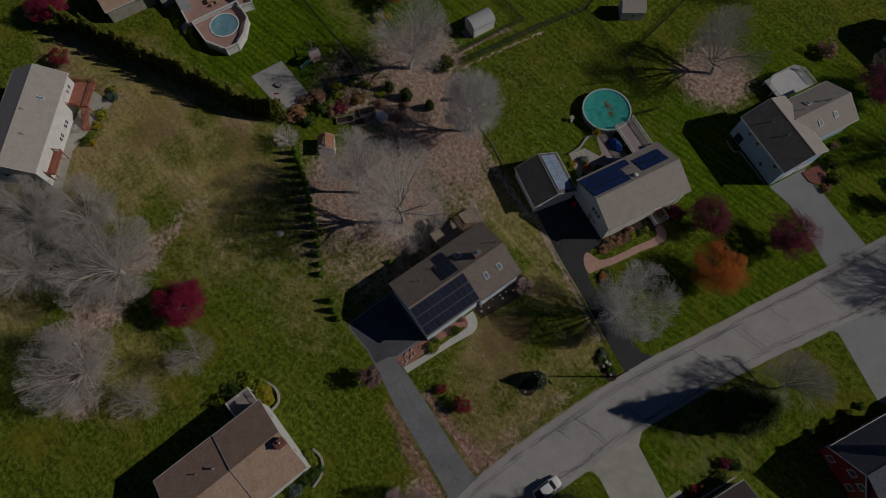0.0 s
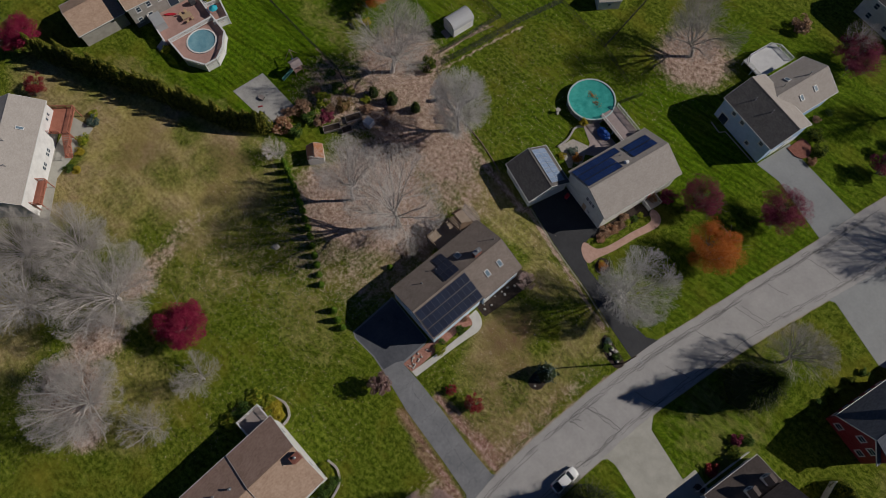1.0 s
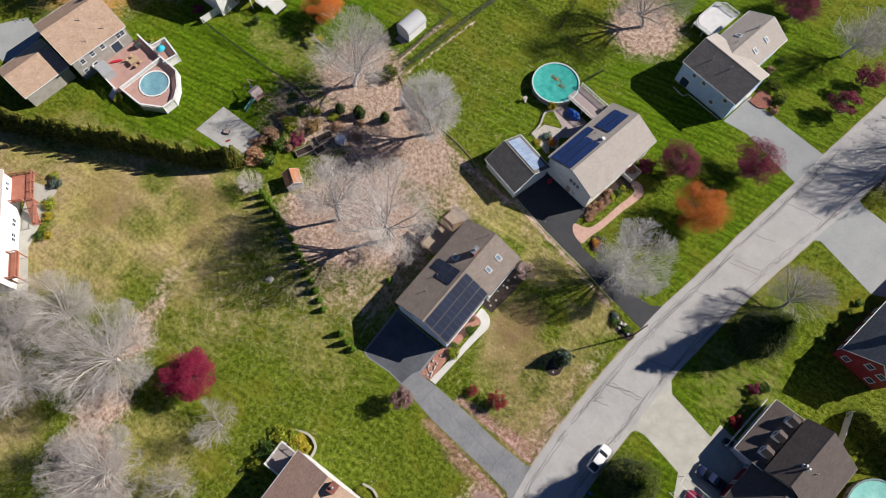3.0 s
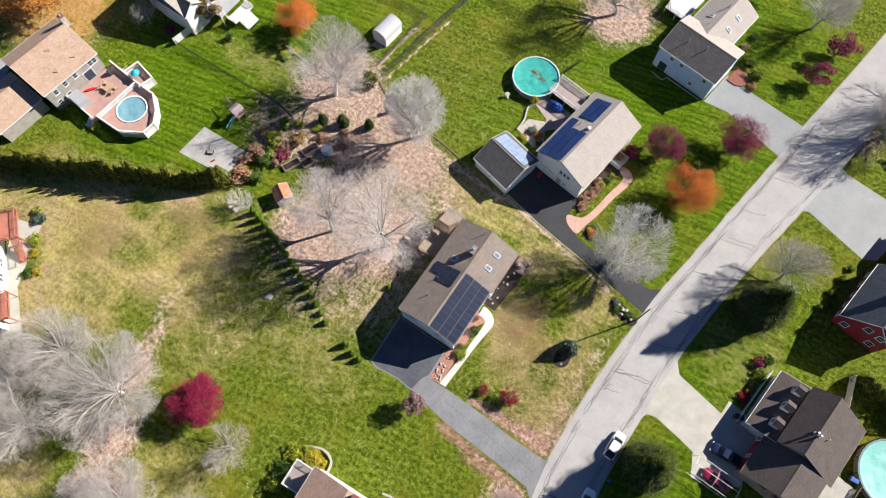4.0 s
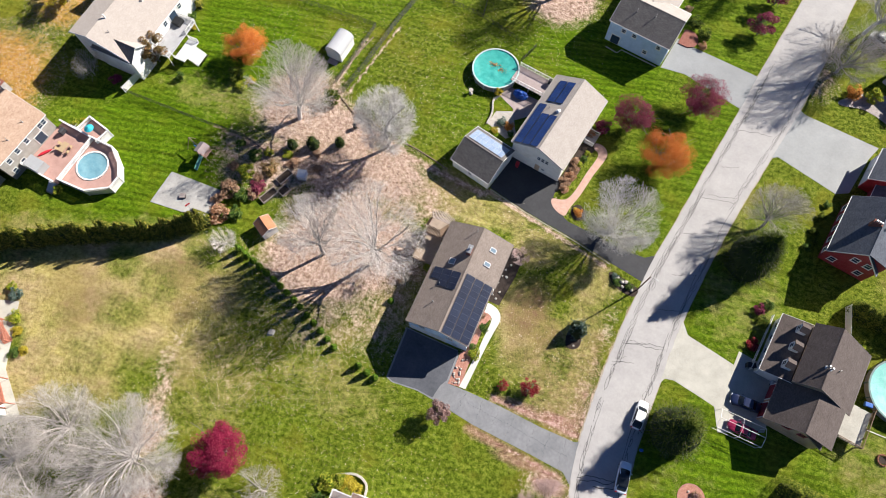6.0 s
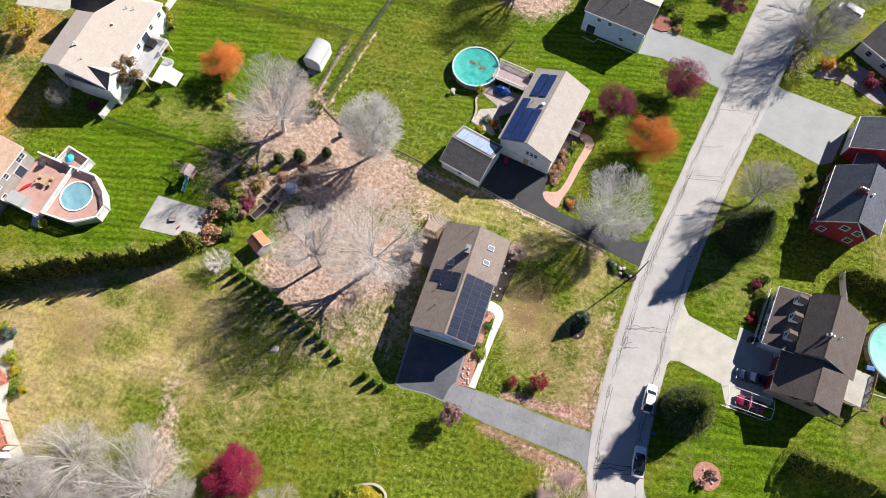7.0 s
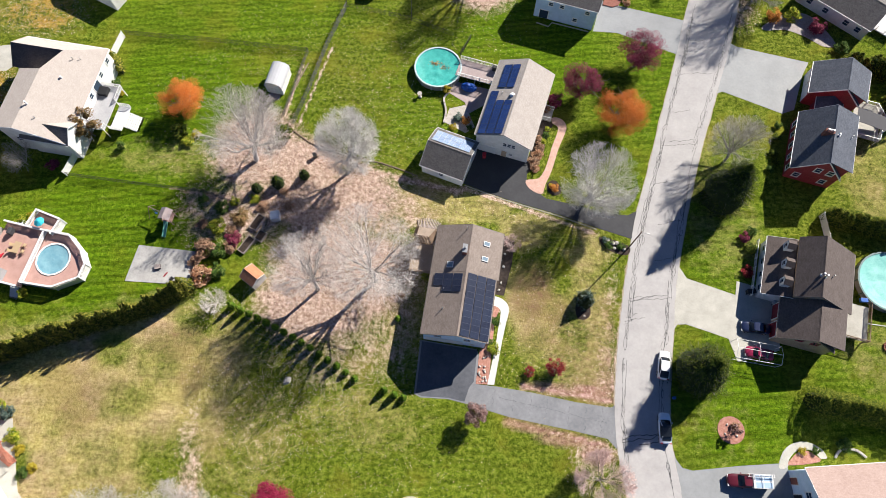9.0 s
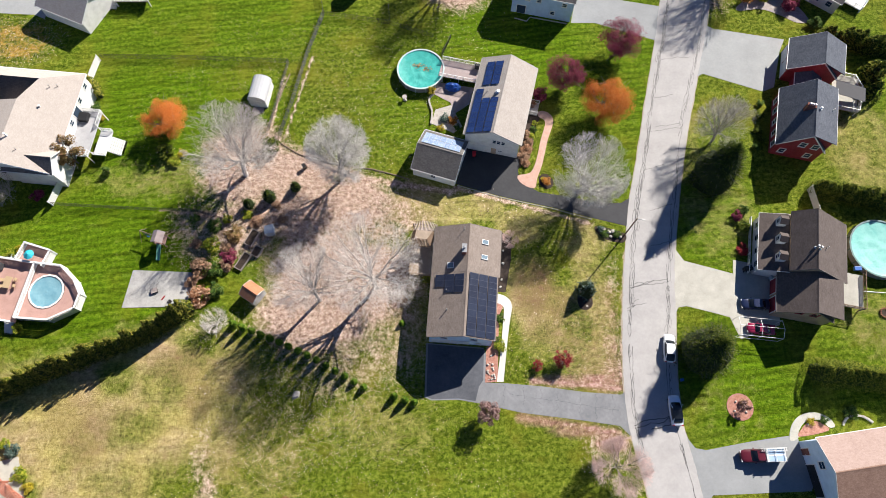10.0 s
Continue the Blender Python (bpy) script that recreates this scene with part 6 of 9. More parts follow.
# ---- trees and shrubs ----
def tubes_mesh(name, segs, mat):
    """Tapered tubes for many limbs at once. segs: rows of start, end, radius, radius, sides."""
    verts, faces, at = [], [], 0
    for sides in (3, 4, 6):
        rows = [s for s in segs if s[4] == sides]
        if not rows:
            continue
        a = np.array([s[0] for s in rows])
        b = np.array([s[1] for s in rows])
        r0, r1 = np.array([s[2] for s in rows]), np.array([s[3] for s in rows])
        d = b - a
        d /= np.linalg.norm(d, axis=1)[:, None] + 1e-9
        up = np.where(np.abs(d[:, 2:3]) < 0.9, np.array([[0, 0, 1.0]]), np.array([[1.0, 0, 0]]))
        x = np.cross(up, d)
        x /= np.linalg.norm(x, axis=1)[:, None]
        y = np.cross(d, x)
        ring = []
        for k in range(sides):
            c, s = math.cos(2 * math.pi * k / sides), math.sin(2 * math.pi * k / sides)
            o = x * c + y * s
            ring.append((a + o * r0[:, None], b + o * r1[:, None]))
        v = np.stack([r[0] for r in ring] + [r[1] for r in ring], 1)
        verts.append(v.reshape(-1, 3))
        base = at + np.arange(len(rows))[:, None] * 2 * sides
        for k in range(sides):
            j = (k + 1) % sides
            faces.append(base + np.array([[k, j, sides + j, sides + k]]))
        at += len(rows) * 2 * sides
    v, f = np.concatenate(verts), np.concatenate(faces)
    return quads_mesh(name, v, f, mat)


def quads_mesh(name, v, f, mat):
    me = bpy.data.meshes.new(name)
    me.vertices.add(len(v))
    me.vertices.foreach_set("co", v.astype(np.float32).ravel())
    me.loops.add(f.size)
    me.loops.foreach_set("vertex_index", f.astype(np.int32).ravel())
    me.polygons.add(len(f))
    me.polygons.foreach_set("loop_start", np.arange(0, f.size, 4, dtype=np.int32))
    me.update(calc_edges=True)
    me.validate()
    me.materials.append(mat)
    return me


def leaves_mesh(name, at, size, mat, rnd, out=None, lift=0.5, narrow=0.6):
    """One small leaf spray (a bent four-sided blade) at every point."""
    n = len(at)
    nrm = rnd.normal(size=(n, 3))
    if out is not None:
        nrm = nrm * 0.7 + out
    nrm[:, 2] += lift
    nrm /= np.linalg.norm(nrm, axis=1)[:, None]
    t = np.cross(nrm, rnd.normal(size=(n, 3)))
    t /= np.linalg.norm(t, axis=1)[:, None] + 1e-9
    s = np.cross(nrm, t)
    k = (size * rnd.uniform(0.6, 1.4, n))[:, None]
    v = np.stack([at - t * k, at + s * k * narrow - nrm * k * 0.15, at + t * k, at - s * k * narrow - nrm * k * 0.15], 1).reshape(-1, 3)
    f = np.arange(n * 4).reshape(-1, 4)
    return quads_mesh(name, v, f, mat)


def turned(d, angle, rnd):
    d = Vector(d)
    side = d.cross(Vector(rnd.normal(size=3)))
    return Matrix.Rotation(angle, 3, side.normalized() if side.length > 1e-6 else Vector((1, 0, 0))) @ d


def skeleton_tree(seed, height, spread, levels=4, limbs=6, kids=(2, 2, 2, 3), fork=0.18, rise=0.25, trunk=0.28, twig=0.016, wobble=0.16, lean=(0, 0)):
    """Limbs of a bare tree as two lists of segments: trunk with boughs, and the finer branches."""
    rnd = np.random.RandomState(seed)
    thick, fine, tips = [], [], []

    def grow(p, d, length, r, level):
        n = (5, 5, 4, 3, 2)[level]
        for k in range(n):
            d = Vector(d) + Vector(rnd.normal(size=3)) * wobble + Vector((0, 0, rise * (0.35 if level < 3 else 0.15)))
            d.normalize()
            q = p + d * (length / n)
            r2 = max(r * (1 - 0.62 * (k + 1) / n) if level else r * (1 - 0.1 * (k + 1) / n), twig * 0.5)
            ra = max(r * (1 - 0.62 * k / n) if level else r * (1 - 0.1 * k / n), twig * 0.6)
            (thick if level < 2 else fine).append((tuple(p), tuple(q), ra, r2, 6 if level < 2 else (4 if level == 2 else 3)))
            p = q
            if level and level < levels and (k > 0 or level > 1):
                for _ in range(kids[level - 1] + (rnd.rand() < 0.4)):
                    grow(p, turned(d, radians(rnd.uniform(25, 62)), rnd), length * rnd.uniform(0.42, 0.66), ra * 0.58, level + 1)
            if level == levels:
                tips.append(tuple(p))
        return p

    base = Vector((0, 0, -0.2))
    top = grow(base, (lean[0], lean[1], 1), height * fork + 0.2, trunk, 0)
    for k in range(limbs):
        a = 2 * math.pi * (k + rnd.uniform(-0.3, 0.3)) / limbs
        out = spread / height * (1.5 if k % 3 else 0.55)
        grow(top - Vector((0, 0, rnd.uniform(0, height * 0.06))), (math.cos(a) * out + lean[0], math.sin(a) * out + lean[1], 1.0), height * rnd.uniform(0.52, 0.68), trunk * 0.62, 1)
    for s in (thick, fine):
        for i, (a, b, r0, r1, n) in enumerate(s):
            if n == 3:
                s[i] = (a, b, max(r0, twig), max(r1, twig * 0.7), 3)
    return thick, fine, tips


def bare_skeleton(seed, height, spread, limbs=7, fork=0.14, trunk=0.3, twig=0.012, dens=1.0, arch=0.05, wobble=0.07, outer=42, droop=0.0, bough=0.5):
    """A leafless tree as two lists of segments: trunk with boughs, and the finer branches, kept inside a domed crown."""
    rnd = np.random.RandomState(seed)
    thick, fine = [], []
    mid, semi = Vector((0, 0, height * 0.52)), Vector((spread, spread, height * 0.48))

    def room(p, d):
        """The way from p along d to the crown's edge."""
        a = Vector(((p.x - mid.x) / semi.x, (p.y - mid.y) / semi.y, (p.z - mid.z) / semi.z))
        b = Vector((d.x / semi.x, d.y / semi.y, d.z / semi.z))
        q, h, c = b.dot(b), a.dot(b), a.dot(a) - 1
        root = h * h - q * c
        return (-h + math.sqrt(root)) / q if root > 0 else 0.0

    def grow(p, d, length, r, level):
        n = (4, 9, 6, 3, 2)[level]
        bend = Vector(rnd.normal(size=3)) * wobble * 0.5
        for k in range(n):
            flat_out = Vector((p.x, p.y, 0))
            out = flat_out.normalized() if flat_out.length > 0.3 else Vector((0, 0, 0))
            sway = wobble * (0.6, 1.0, 1.25, 1.5, 1.8)[level]
            if k == n // 2:
                bend = -bend
            d = d + bend + Vector(rnd.normal(size=3)) * sway + out * (arch if level == 1 else arch * 0.6) + Vector((0, 0, (0.0, 0.05, 0.08, 0.05, -droop)[level]))
            d.normalize()
            q = p + d * (length / n)
            taper = (0.18, 0.82, 0.75, 0.6, 0.5)[level]
            ra, rb = r * (1 - taper * k / n), r * (1 - taper * (k + 1) / n)
            ra, rb = max(ra, twig), max(rb, twig * (0.7 if level == 4 else 1))
            (thick if level < 2 else fine).append((tuple(p), tuple(q), ra, rb, 6 if level < 2 else (4 if level == 2 else 3)))
            p = q
            if 0 < level < 4 and (k > 0 or level > 1):
                many = (0, 1.5, 1.6, 1.5)[level] * dens
                for _ in range(int(many) + (rnd.rand() < many % 1)):
                    e = turned(d, radians(rnd.uniform(22, 58)), rnd)
                    want = length * (0, 0.62 - 0.32 * k / n, 0.6 - 0.2 * k / n, 0.85)[level] * rnd.uniform(0.7, 1.15)
                    fit = min(want, room(p, e) * rnd.uniform(0.55, 1.12))
                    if fit > 0.25:
                        grow(p, e, fit, ra * 0.5, level + 1)
        return p

    top = grow(Vector((0, 0, -0.2)), Vector((0, 0, 1)), height * fork + 0.2, trunk, 0)
    for k in range(limbs):
        a = 2 * math.pi * (k * 0.618 * 1.0 + rnd.uniform(-0.06, 0.06))
        tilt = radians(outer) * math.sqrt((k + 0.5) / limbs)
        d = Vector((math.cos(a) * math.sin(tilt), math.sin(a) * math.sin(tilt), math.cos(tilt)))
        grow(top - Vector((0, 0, rnd.uniform(0, height * fork * 0.4))), d, room(top, d) * rnd.uniform(0.9, 1.0), trunk * bough * rnd.uniform(0.84, 1.16), 1)
    return thick, fine


BARE = {}


def bare_tree(kind, x, y, turn, scale, label, sz=1.0, lean=(0, 0)):
    """A leafless tree; those of one kind share their meshes."""
    if kind not in BARE:
        args, mats = KINDS[kind]
        thick, fine = bare_skeleton(**args)
        BARE[kind] = tubes_mesh("trunk", thick, MAT[mats[0]]), tubes_mesh("crown", fine, MAT[mats[1]])
    ob = thing("bare_tree", x, y, 0, turn, label, "tree", "leafless trees")
    ob.matrix_basis = Matrix.Translation((x, y, 0)) @ Matrix.Rotation(radians(lean[0]), 4, "Y") @ Matrix.Rotation(radians(-lean[1]), 4, "X") @ Matrix.Rotation(radians(turn), 4, "Z")
    ob.scale = (scale, scale, scale * sz)
    share("trunk", BARE[kind][0], ob, Matrix())
    share("crown", BARE[kind][1], ob, Matrix())
    return ob


KINDS = {
    "wide": (dict(seed=5, height=18, spread=8.6, limbs=15, fork=0.33, trunk=0.44, twig=0.0105, dens=0.82, arch=0.05, wobble=0.085, outer=60, bough=0.31), ("bark_mid", "bark_pale")),
    "airy": (dict(seed=57, height=11.5, spread=5.6, limbs=12, fork=0.24, trunk=0.26, twig=0.0105, dens=0.82, arch=0.07, wobble=0.10, outer=58, bough=0.40), ("bark_mid", "bark_mid")),
    "fan": (dict(seed=59, height=12, spread=5.9, limbs=16, fork=0.2, trunk=0.28, twig=0.0125, dens=0.9, arch=0.06, wobble=0.09, outer=60, bough=0.36), ("bark_mid", "bark_grey")),
    "round": (dict(seed=11, height=15.5, spread=5.4, limbs=9, fork=0.26, trunk=0.30, twig=0.0125, dens=1.15, arch=0.05, wobble=0.08, outer=48), ("bark_mid", "bark_grey")),
    "open": (dict(seed=23, height=16.5, spread=7.6, limbs=12, fork=0.24, trunk=0.42, twig=0.0115, dens=0.95, arch=0.08, wobble=0.13, outer=58, droop=0.08, bough=0.37), ("bark_white", "bark_twig")),
    "small": (dict(seed=31, height=6, spread=3.2, limbs=7, fork=0.14, trunk=0.13, twig=0.009, dens=0.75, arch=0.1, wobble=0.13, outer=58, droop=0.1), ("bark_mid", "bark_mid")),
    "rosy": (dict(seed=37, height=5.2, spread=3.1, limbs=8, fork=0.14, trunk=0.11, twig=0.010, dens=1.0, arch=0.1, outer=60), ("bark", "bark_rose")),
    "whip": (dict(seed=47, height=5, spread=2.8, limbs=13, fork=0.06, trunk=0.11, twig=0.016, dens=0.55, arch=0.12, wobble=0.1, outer=66, bough=0.5), ("bark_white", "bark_pale")),
    "dense": (dict(seed=43, height=12.5, spread=8.6, limbs=21, fork=0.10, trunk=0.42, twig=0.0105, dens=0.95, arch=0.06, wobble=0.10, outer=72, droop=0.05, bough=0.30), ("bark_pale", "bark_twig")),
}

GREY = "tall leafless tree with pale grey branches on the lawn"
bare_tree("wide", -21.4, 15.9, 20, 1.0, "wide leafless tree over a carpet of fallen leaves", 1.2)
bare_tree("wide", -30.8, 13.6, 200, 0.72, "leafless tree with forked grey limbs among fallen leaves", 1.42)
bare_tree("open", -45.7, 36.9, 60, 1.08, "tall leafless tree with whitish forked limbs")
bare_tree("round", -27.7, 36.9, 0, 1.06, "dense round leafless tree with fine grey twigs")
bare_tree("fan", 13.8, 33.4, 130, 1.12, "leafless grey tree beside the black driveway", 1.05, (8, 6))
bare_tree("airy", 39.3, 43.8, 300, 0.98, "leafless street tree on the verge")
bare_tree("airy", -7.6, 80.8, 40, 1.35, GREY)
bare_tree("dense", -44.6, -26.6, 80, 1.08, "large leafless tree with a dense grey crown")
bare_tree("open", -53.4, -37.4, 10, 0.86, GREY)
bare_tree("dense", -56.3, -26.2, 300, 0.82, GREY)
bare_tree("dense", -62.0, -33.0, 220, 0.8, GREY)
bare_tree("dense", -33.4, -39.4, 160, 0.9, "wide leafless tree over reddish fallen leaves")
bare_tree("small", -23.9, -24.4, 0, 1.35, "small spreading leafless tree on the lawn")
bare_tree("small", -23.4, -34.4, 120, 1.3, "small spreading leafless tree on the lawn")
bare_tree("rosy", 16.2, -12.8, 30, 1.5, "leafless tree with reddish twigs beside the road")
bare_tree("rosy", 1.2, 24.0, 200, 0.55, "small shrubby tree with rosy bare twigs in the bed")
bare_tree("whip", -47.4, 9.6, 60, 0.85, "small leafless tree with whitish twigs")
bare_tree("airy", 47.4, 80.7, 90, 1.2, "leafless tree beside the road")
bare_tree("open", 51.5, 92.0, 10, 1.0, "leafless tree beside the road")
bare_tree("small", -87.0, 32.6, 0, 1.0, "small leafless tree in the shade of a house")
bare_tree("small", 13.5, 104.0, 0, 1.2, "small leafless tree on the lawn")
bare_tree("small", -16.2, 14.0, 40, 0.5, "small leafless shrub beside the deck")
bare_tree("open", 27.5, 97.0, 40, 0.7, "leafless tree on the far lawn")
bare_tree("airy", -14.0, 108.0, 100, 1.3, GREY)

LEAF = dict(
    crimson=leafy("crimson_leaves", [(0.14, 0.006, 0.030), (0.26, 0.012, 0.055), (0.36, 0.025, 0.082), (0.46, 0.07, 0.13)]),
    orange=leafy("orange_leaves", [(0.36, 0.085, 0.012), (0.52, 0.145, 0.026), (0.64, 0.21, 0.045), (0.70, 0.30, 0.095)]),
    plum=leafy("plum_leaves", [(0.10, 0.014, 0.034), (0.17, 0.026, 0.058), (0.24, 0.048, 0.085), (0.30, 0.09, 0.125)]),
    pine=leafy("dark_needles", [(0.008, 0.018, 0.003), (0.022, 0.042, 0.006), (0.048, 0.076, 0.010), (0.10, 0.125, 0.016)], 0.6, 0.1),
    fir=leafy("mid_needles", [(0.012, 0.026, 0.004), (0.034, 0.058, 0.008), (0.075, 0.105, 0.014), (0.14, 0.155, 0.022)], 0.6, 0.12),
    cedar=leafy("hedge_foliage", [(0.030, 0.052, 0.007), (0.075, 0.10, 0.010), (0.16, 0.165, 0.022), (0.33, 0.29, 0.055)], 0.6, 0.15),
    lime=leafy("yellow_green_leaves", [(0.07, 0.12, 0.012), (0.18, 0.24, 0.02), (0.33, 0.36, 0.03), (0.45, 0.42, 0.06)]),
    green=leafy("green_leaves", [(0.02, 0.05, 0.010), (0.05, 0.10, 0.018), (0.09, 0.15, 0.03), (0.14, 0.19, 0.05)]),
    gold=leafy("gold_leaves", [(0.20, 0.15, 0.015), (0.34, 0.27, 0.02), (0.48, 0.40, 0.035), (0.56, 0.47, 0.08)]),
    dry=leafy("dry_leaves", [(0.14, 0.080, 0.05), (0.30, 0.19, 0.125), (0.43, 0.30, 0.215), (0.40, 0.23, 0.14)]),
    scarlet=leafy("scarlet_leaves", [(0.10, 0.006, 0.010), (0.20, 0.014, 0.022), (0.30, 0.035, 0.045), (0.38, 0.09, 0.08)]),
    blue=leafy("blue_grey_needles", [(0.03, 0.06, 0.05), (0.07, 0.11, 0.09), (0.13, 0.18, 0.15), (0.20, 0.25, 0.21)]),
    olive=leafy("olive_leaves", [(0.11, 0.075, 0.025), (0.22, 0.155, 0.06), (0.33, 0.24, 0.11), (0.36, 0.20, 0.11)]),
    umber=leafy("faded_brown_leaves", [(0.17, 0.075, 0.04), (0.32, 0.155, 0.085), (0.44, 0.25, 0.15), (0.52, 0.36, 0.24)]),
    yew=leafy("dense_hedge_foliage", [(0.016, 0.036, 0.005), (0.05, 0.085, 0.009), (0.12, 0.15, 0.016), (0.26, 0.26, 0.035)], 0.6, 0.15),
    arbor=leafy("bright_cedar_foliage", [(0.025, 0.065, 0.008), (0.06, 0.13, 0.012), (0.12, 0.22, 0.02), (0.20, 0.30, 0.035)]),
    rosy=leafy("faded_rosy_leaves", [(0.15, 0.075, 0.07), (0.27, 0.155, 0.14), (0.40, 0.26, 0.24), (0.50, 0.36, 0.33)]),
    russet=leafy("russet_leaves", [(0.20, 0.06, 0.012), (0.40, 0.15, 0.028), (0.55, 0.24, 0.05), (0.60, 0.33, 0.10)]),
)


def crown_points(rnd, n, rx, ry, rz, zc, lumps=26, hollow=0.4, lump=0.24):
    """Points in an uneven crown made of many clumps set about an ellipsoid."""
    d = rnd.normal(size=(lumps, 3))
    d /= np.linalg.norm(d, axis=1)[:, None]
    d *= rnd.uniform(hollow, 0.86, lumps)[:, None]
    which = rnd.randint(lumps, size=n)
    o = rnd.normal(size=(n, 3))
    o /= np.linalg.norm(o, axis=1)[:, None]
    o *= (rnd.uniform(0.3, 1.0, n) ** 0.5 * lump * rnd.uniform(0.7, 1.3, lumps)[which])[:, None]
    p = d[which] + o
    out = p / (np.linalg.norm(p, axis=1)[:, None] + 1e-6)
    return p * np.array([rx, ry, rz]) + np.array([0, 0, zc]), out


LEAFY = {}


def leafy_tree(kind, x, y, turn, r, h, label, leaf, seed, n=5200, size=0.17, low=0.2, lumps=34):
    """A tree in leaf: trunk and limbs under a crown of many small leaves."""
    key = (leaf, seed, n)
    if key not in LEAFY:
        rnd = np.random.RandomState(seed)
        thick, fine, _ = skeleton_tree(seed, 0.86, 0.42, levels=2, limbs=6, kids=(2, 1, 1, 1), fork=0.18, rise=0.25, trunk=0.028, twig=0.004)
        p, out = crown_points(rnd, n, 0.5, 0.5, 0.5 * (1 - low), low + 0.5 * (1 - low), lumps)
        LEAFY[key] = tubes_mesh("trunk", thick + fine, MAT["bark"]), leaves_mesh("crown", p, size / (2.3 * r), LEAF[leaf], rnd, out)
    ob = thing(kind, x, y, 0, turn, label, "tree")
    ob.scale = (2.3 * r, 2.3 * r, h)
    share("trunk", LEAFY[key][0], ob, Matrix())
    share("crown", LEAFY[key][1], ob, Matrix())
    return ob


leafy_tree("maple_tree", -32.2, -21.2, 0, 4.1, 7.0, "round maple with deep crimson leaves", "crimson", 3, 26000, 0.095, lumps=85)
leafy_tree("maple_tree", 19.7, 49.4, 0, 4.5, 8.0, "maple with bright orange leaves on the lawn", "orange", 4, 26000, 0.085, lumps=95)
leafy_tree("maple_tree", -60.2, 46.4, 50, 3.9, 6.6, "maple with bright orange leaves on the lawn", "orange", 4, 26000, 0.085, lumps=95)
leafy_tree("plum_tree", 23.4, 63.2, 0, 4.0, 7.4, "purple-leaved plum tree beside the driveway", "plum", 6, 18000, 0.09, lumps=70)
leafy_tree("plum_tree", 12.6, 55.8, 90, 3.5, 6.7, "purple-leaved plum tree on the lawn", "plum", 6, 18000, 0.09, lumps=70)
leafy_tree("plum_tree", 15.2, 100.0, 40, 4.2, 6.4, "purple-leaved plum tree behind a white house", "plum", 6, 18000, 0.09, lumps=70)
leafy_tree("plum_tree", 31.5, 84.6, 200, 2.7, 5.0, "thinning purple plum tree beside the road", "plum", 8, 1900, 0.16, lumps=18)
leafy_tree("plum_tree", 33.6, 93.0, 20, 3.0, 5.4, "thinning purple plum tree beside the road", "plum", 8, 1900, 0.16, lumps=18)
leafy_tree("maple_tree", -100.4, -9.6, 30, 3.8, 6.2, "round maple with deep crimson leaves", "crimson", 3, 26000, 0.095, lumps=85)
leafy_tree("maple_tree", -108, 25, 0, 8.2, 12.0, "large maple with rusty orange leaves", "russet", 9, 16000, 0.2, lumps=80)
leafy_tree("maple_tree", -101.5, 45.6, 0, 3.6, 6.0, "small tree with golden yellow leaves", "gold", 10, 3000, 0.18, lumps=22)
leafy_tree("maple_tree", -89.5, -13.6, 0, 2.2, 3.4, "small red-leaved maple beside the patio", "scarlet", 12, 4200, 0.1, lumps=34)
leafy_tree("maple_tree", 9.1, 3.5, 0, 1.55, 2.8, "small red-leaved maple beside the driveway", "scarlet", 12, 4200, 0.1, lumps=34)
leafy_tree("maple_tree", 5.0, 2.6, 80, 0.95, 1.6, "small red-leaved maple beside the driveway", "scarlet", 12, 4200, 0.1, lumps=34)
leafy_tree("weeping_tree", -3.2, -4.9, 0, 1.75, 4.6, "small round tree with faded rosy leaves beside the driveway", "rosy", 15, 5200, 0.1, 0.38, lumps=40)
leafy_tree("weeping_tree", 36.9, -3.9, 70, 0.85, 2.5, "small round tree with thin faded leaves in a red mulch bed", "rosy", 16, 700, 0.09, 0.36, lumps=16)
leafy_tree("gold_tree", -76.6, 39.6, 0, 2.7, 6.6, "tree with fading olive yellow leaves beside a deck", "olive", 14, 4200, 0.15, lumps=24)


CORES = {}
# a near-black green that paints the shade deep inside crowns and hedges
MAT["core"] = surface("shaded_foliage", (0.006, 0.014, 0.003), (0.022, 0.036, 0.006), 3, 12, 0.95)


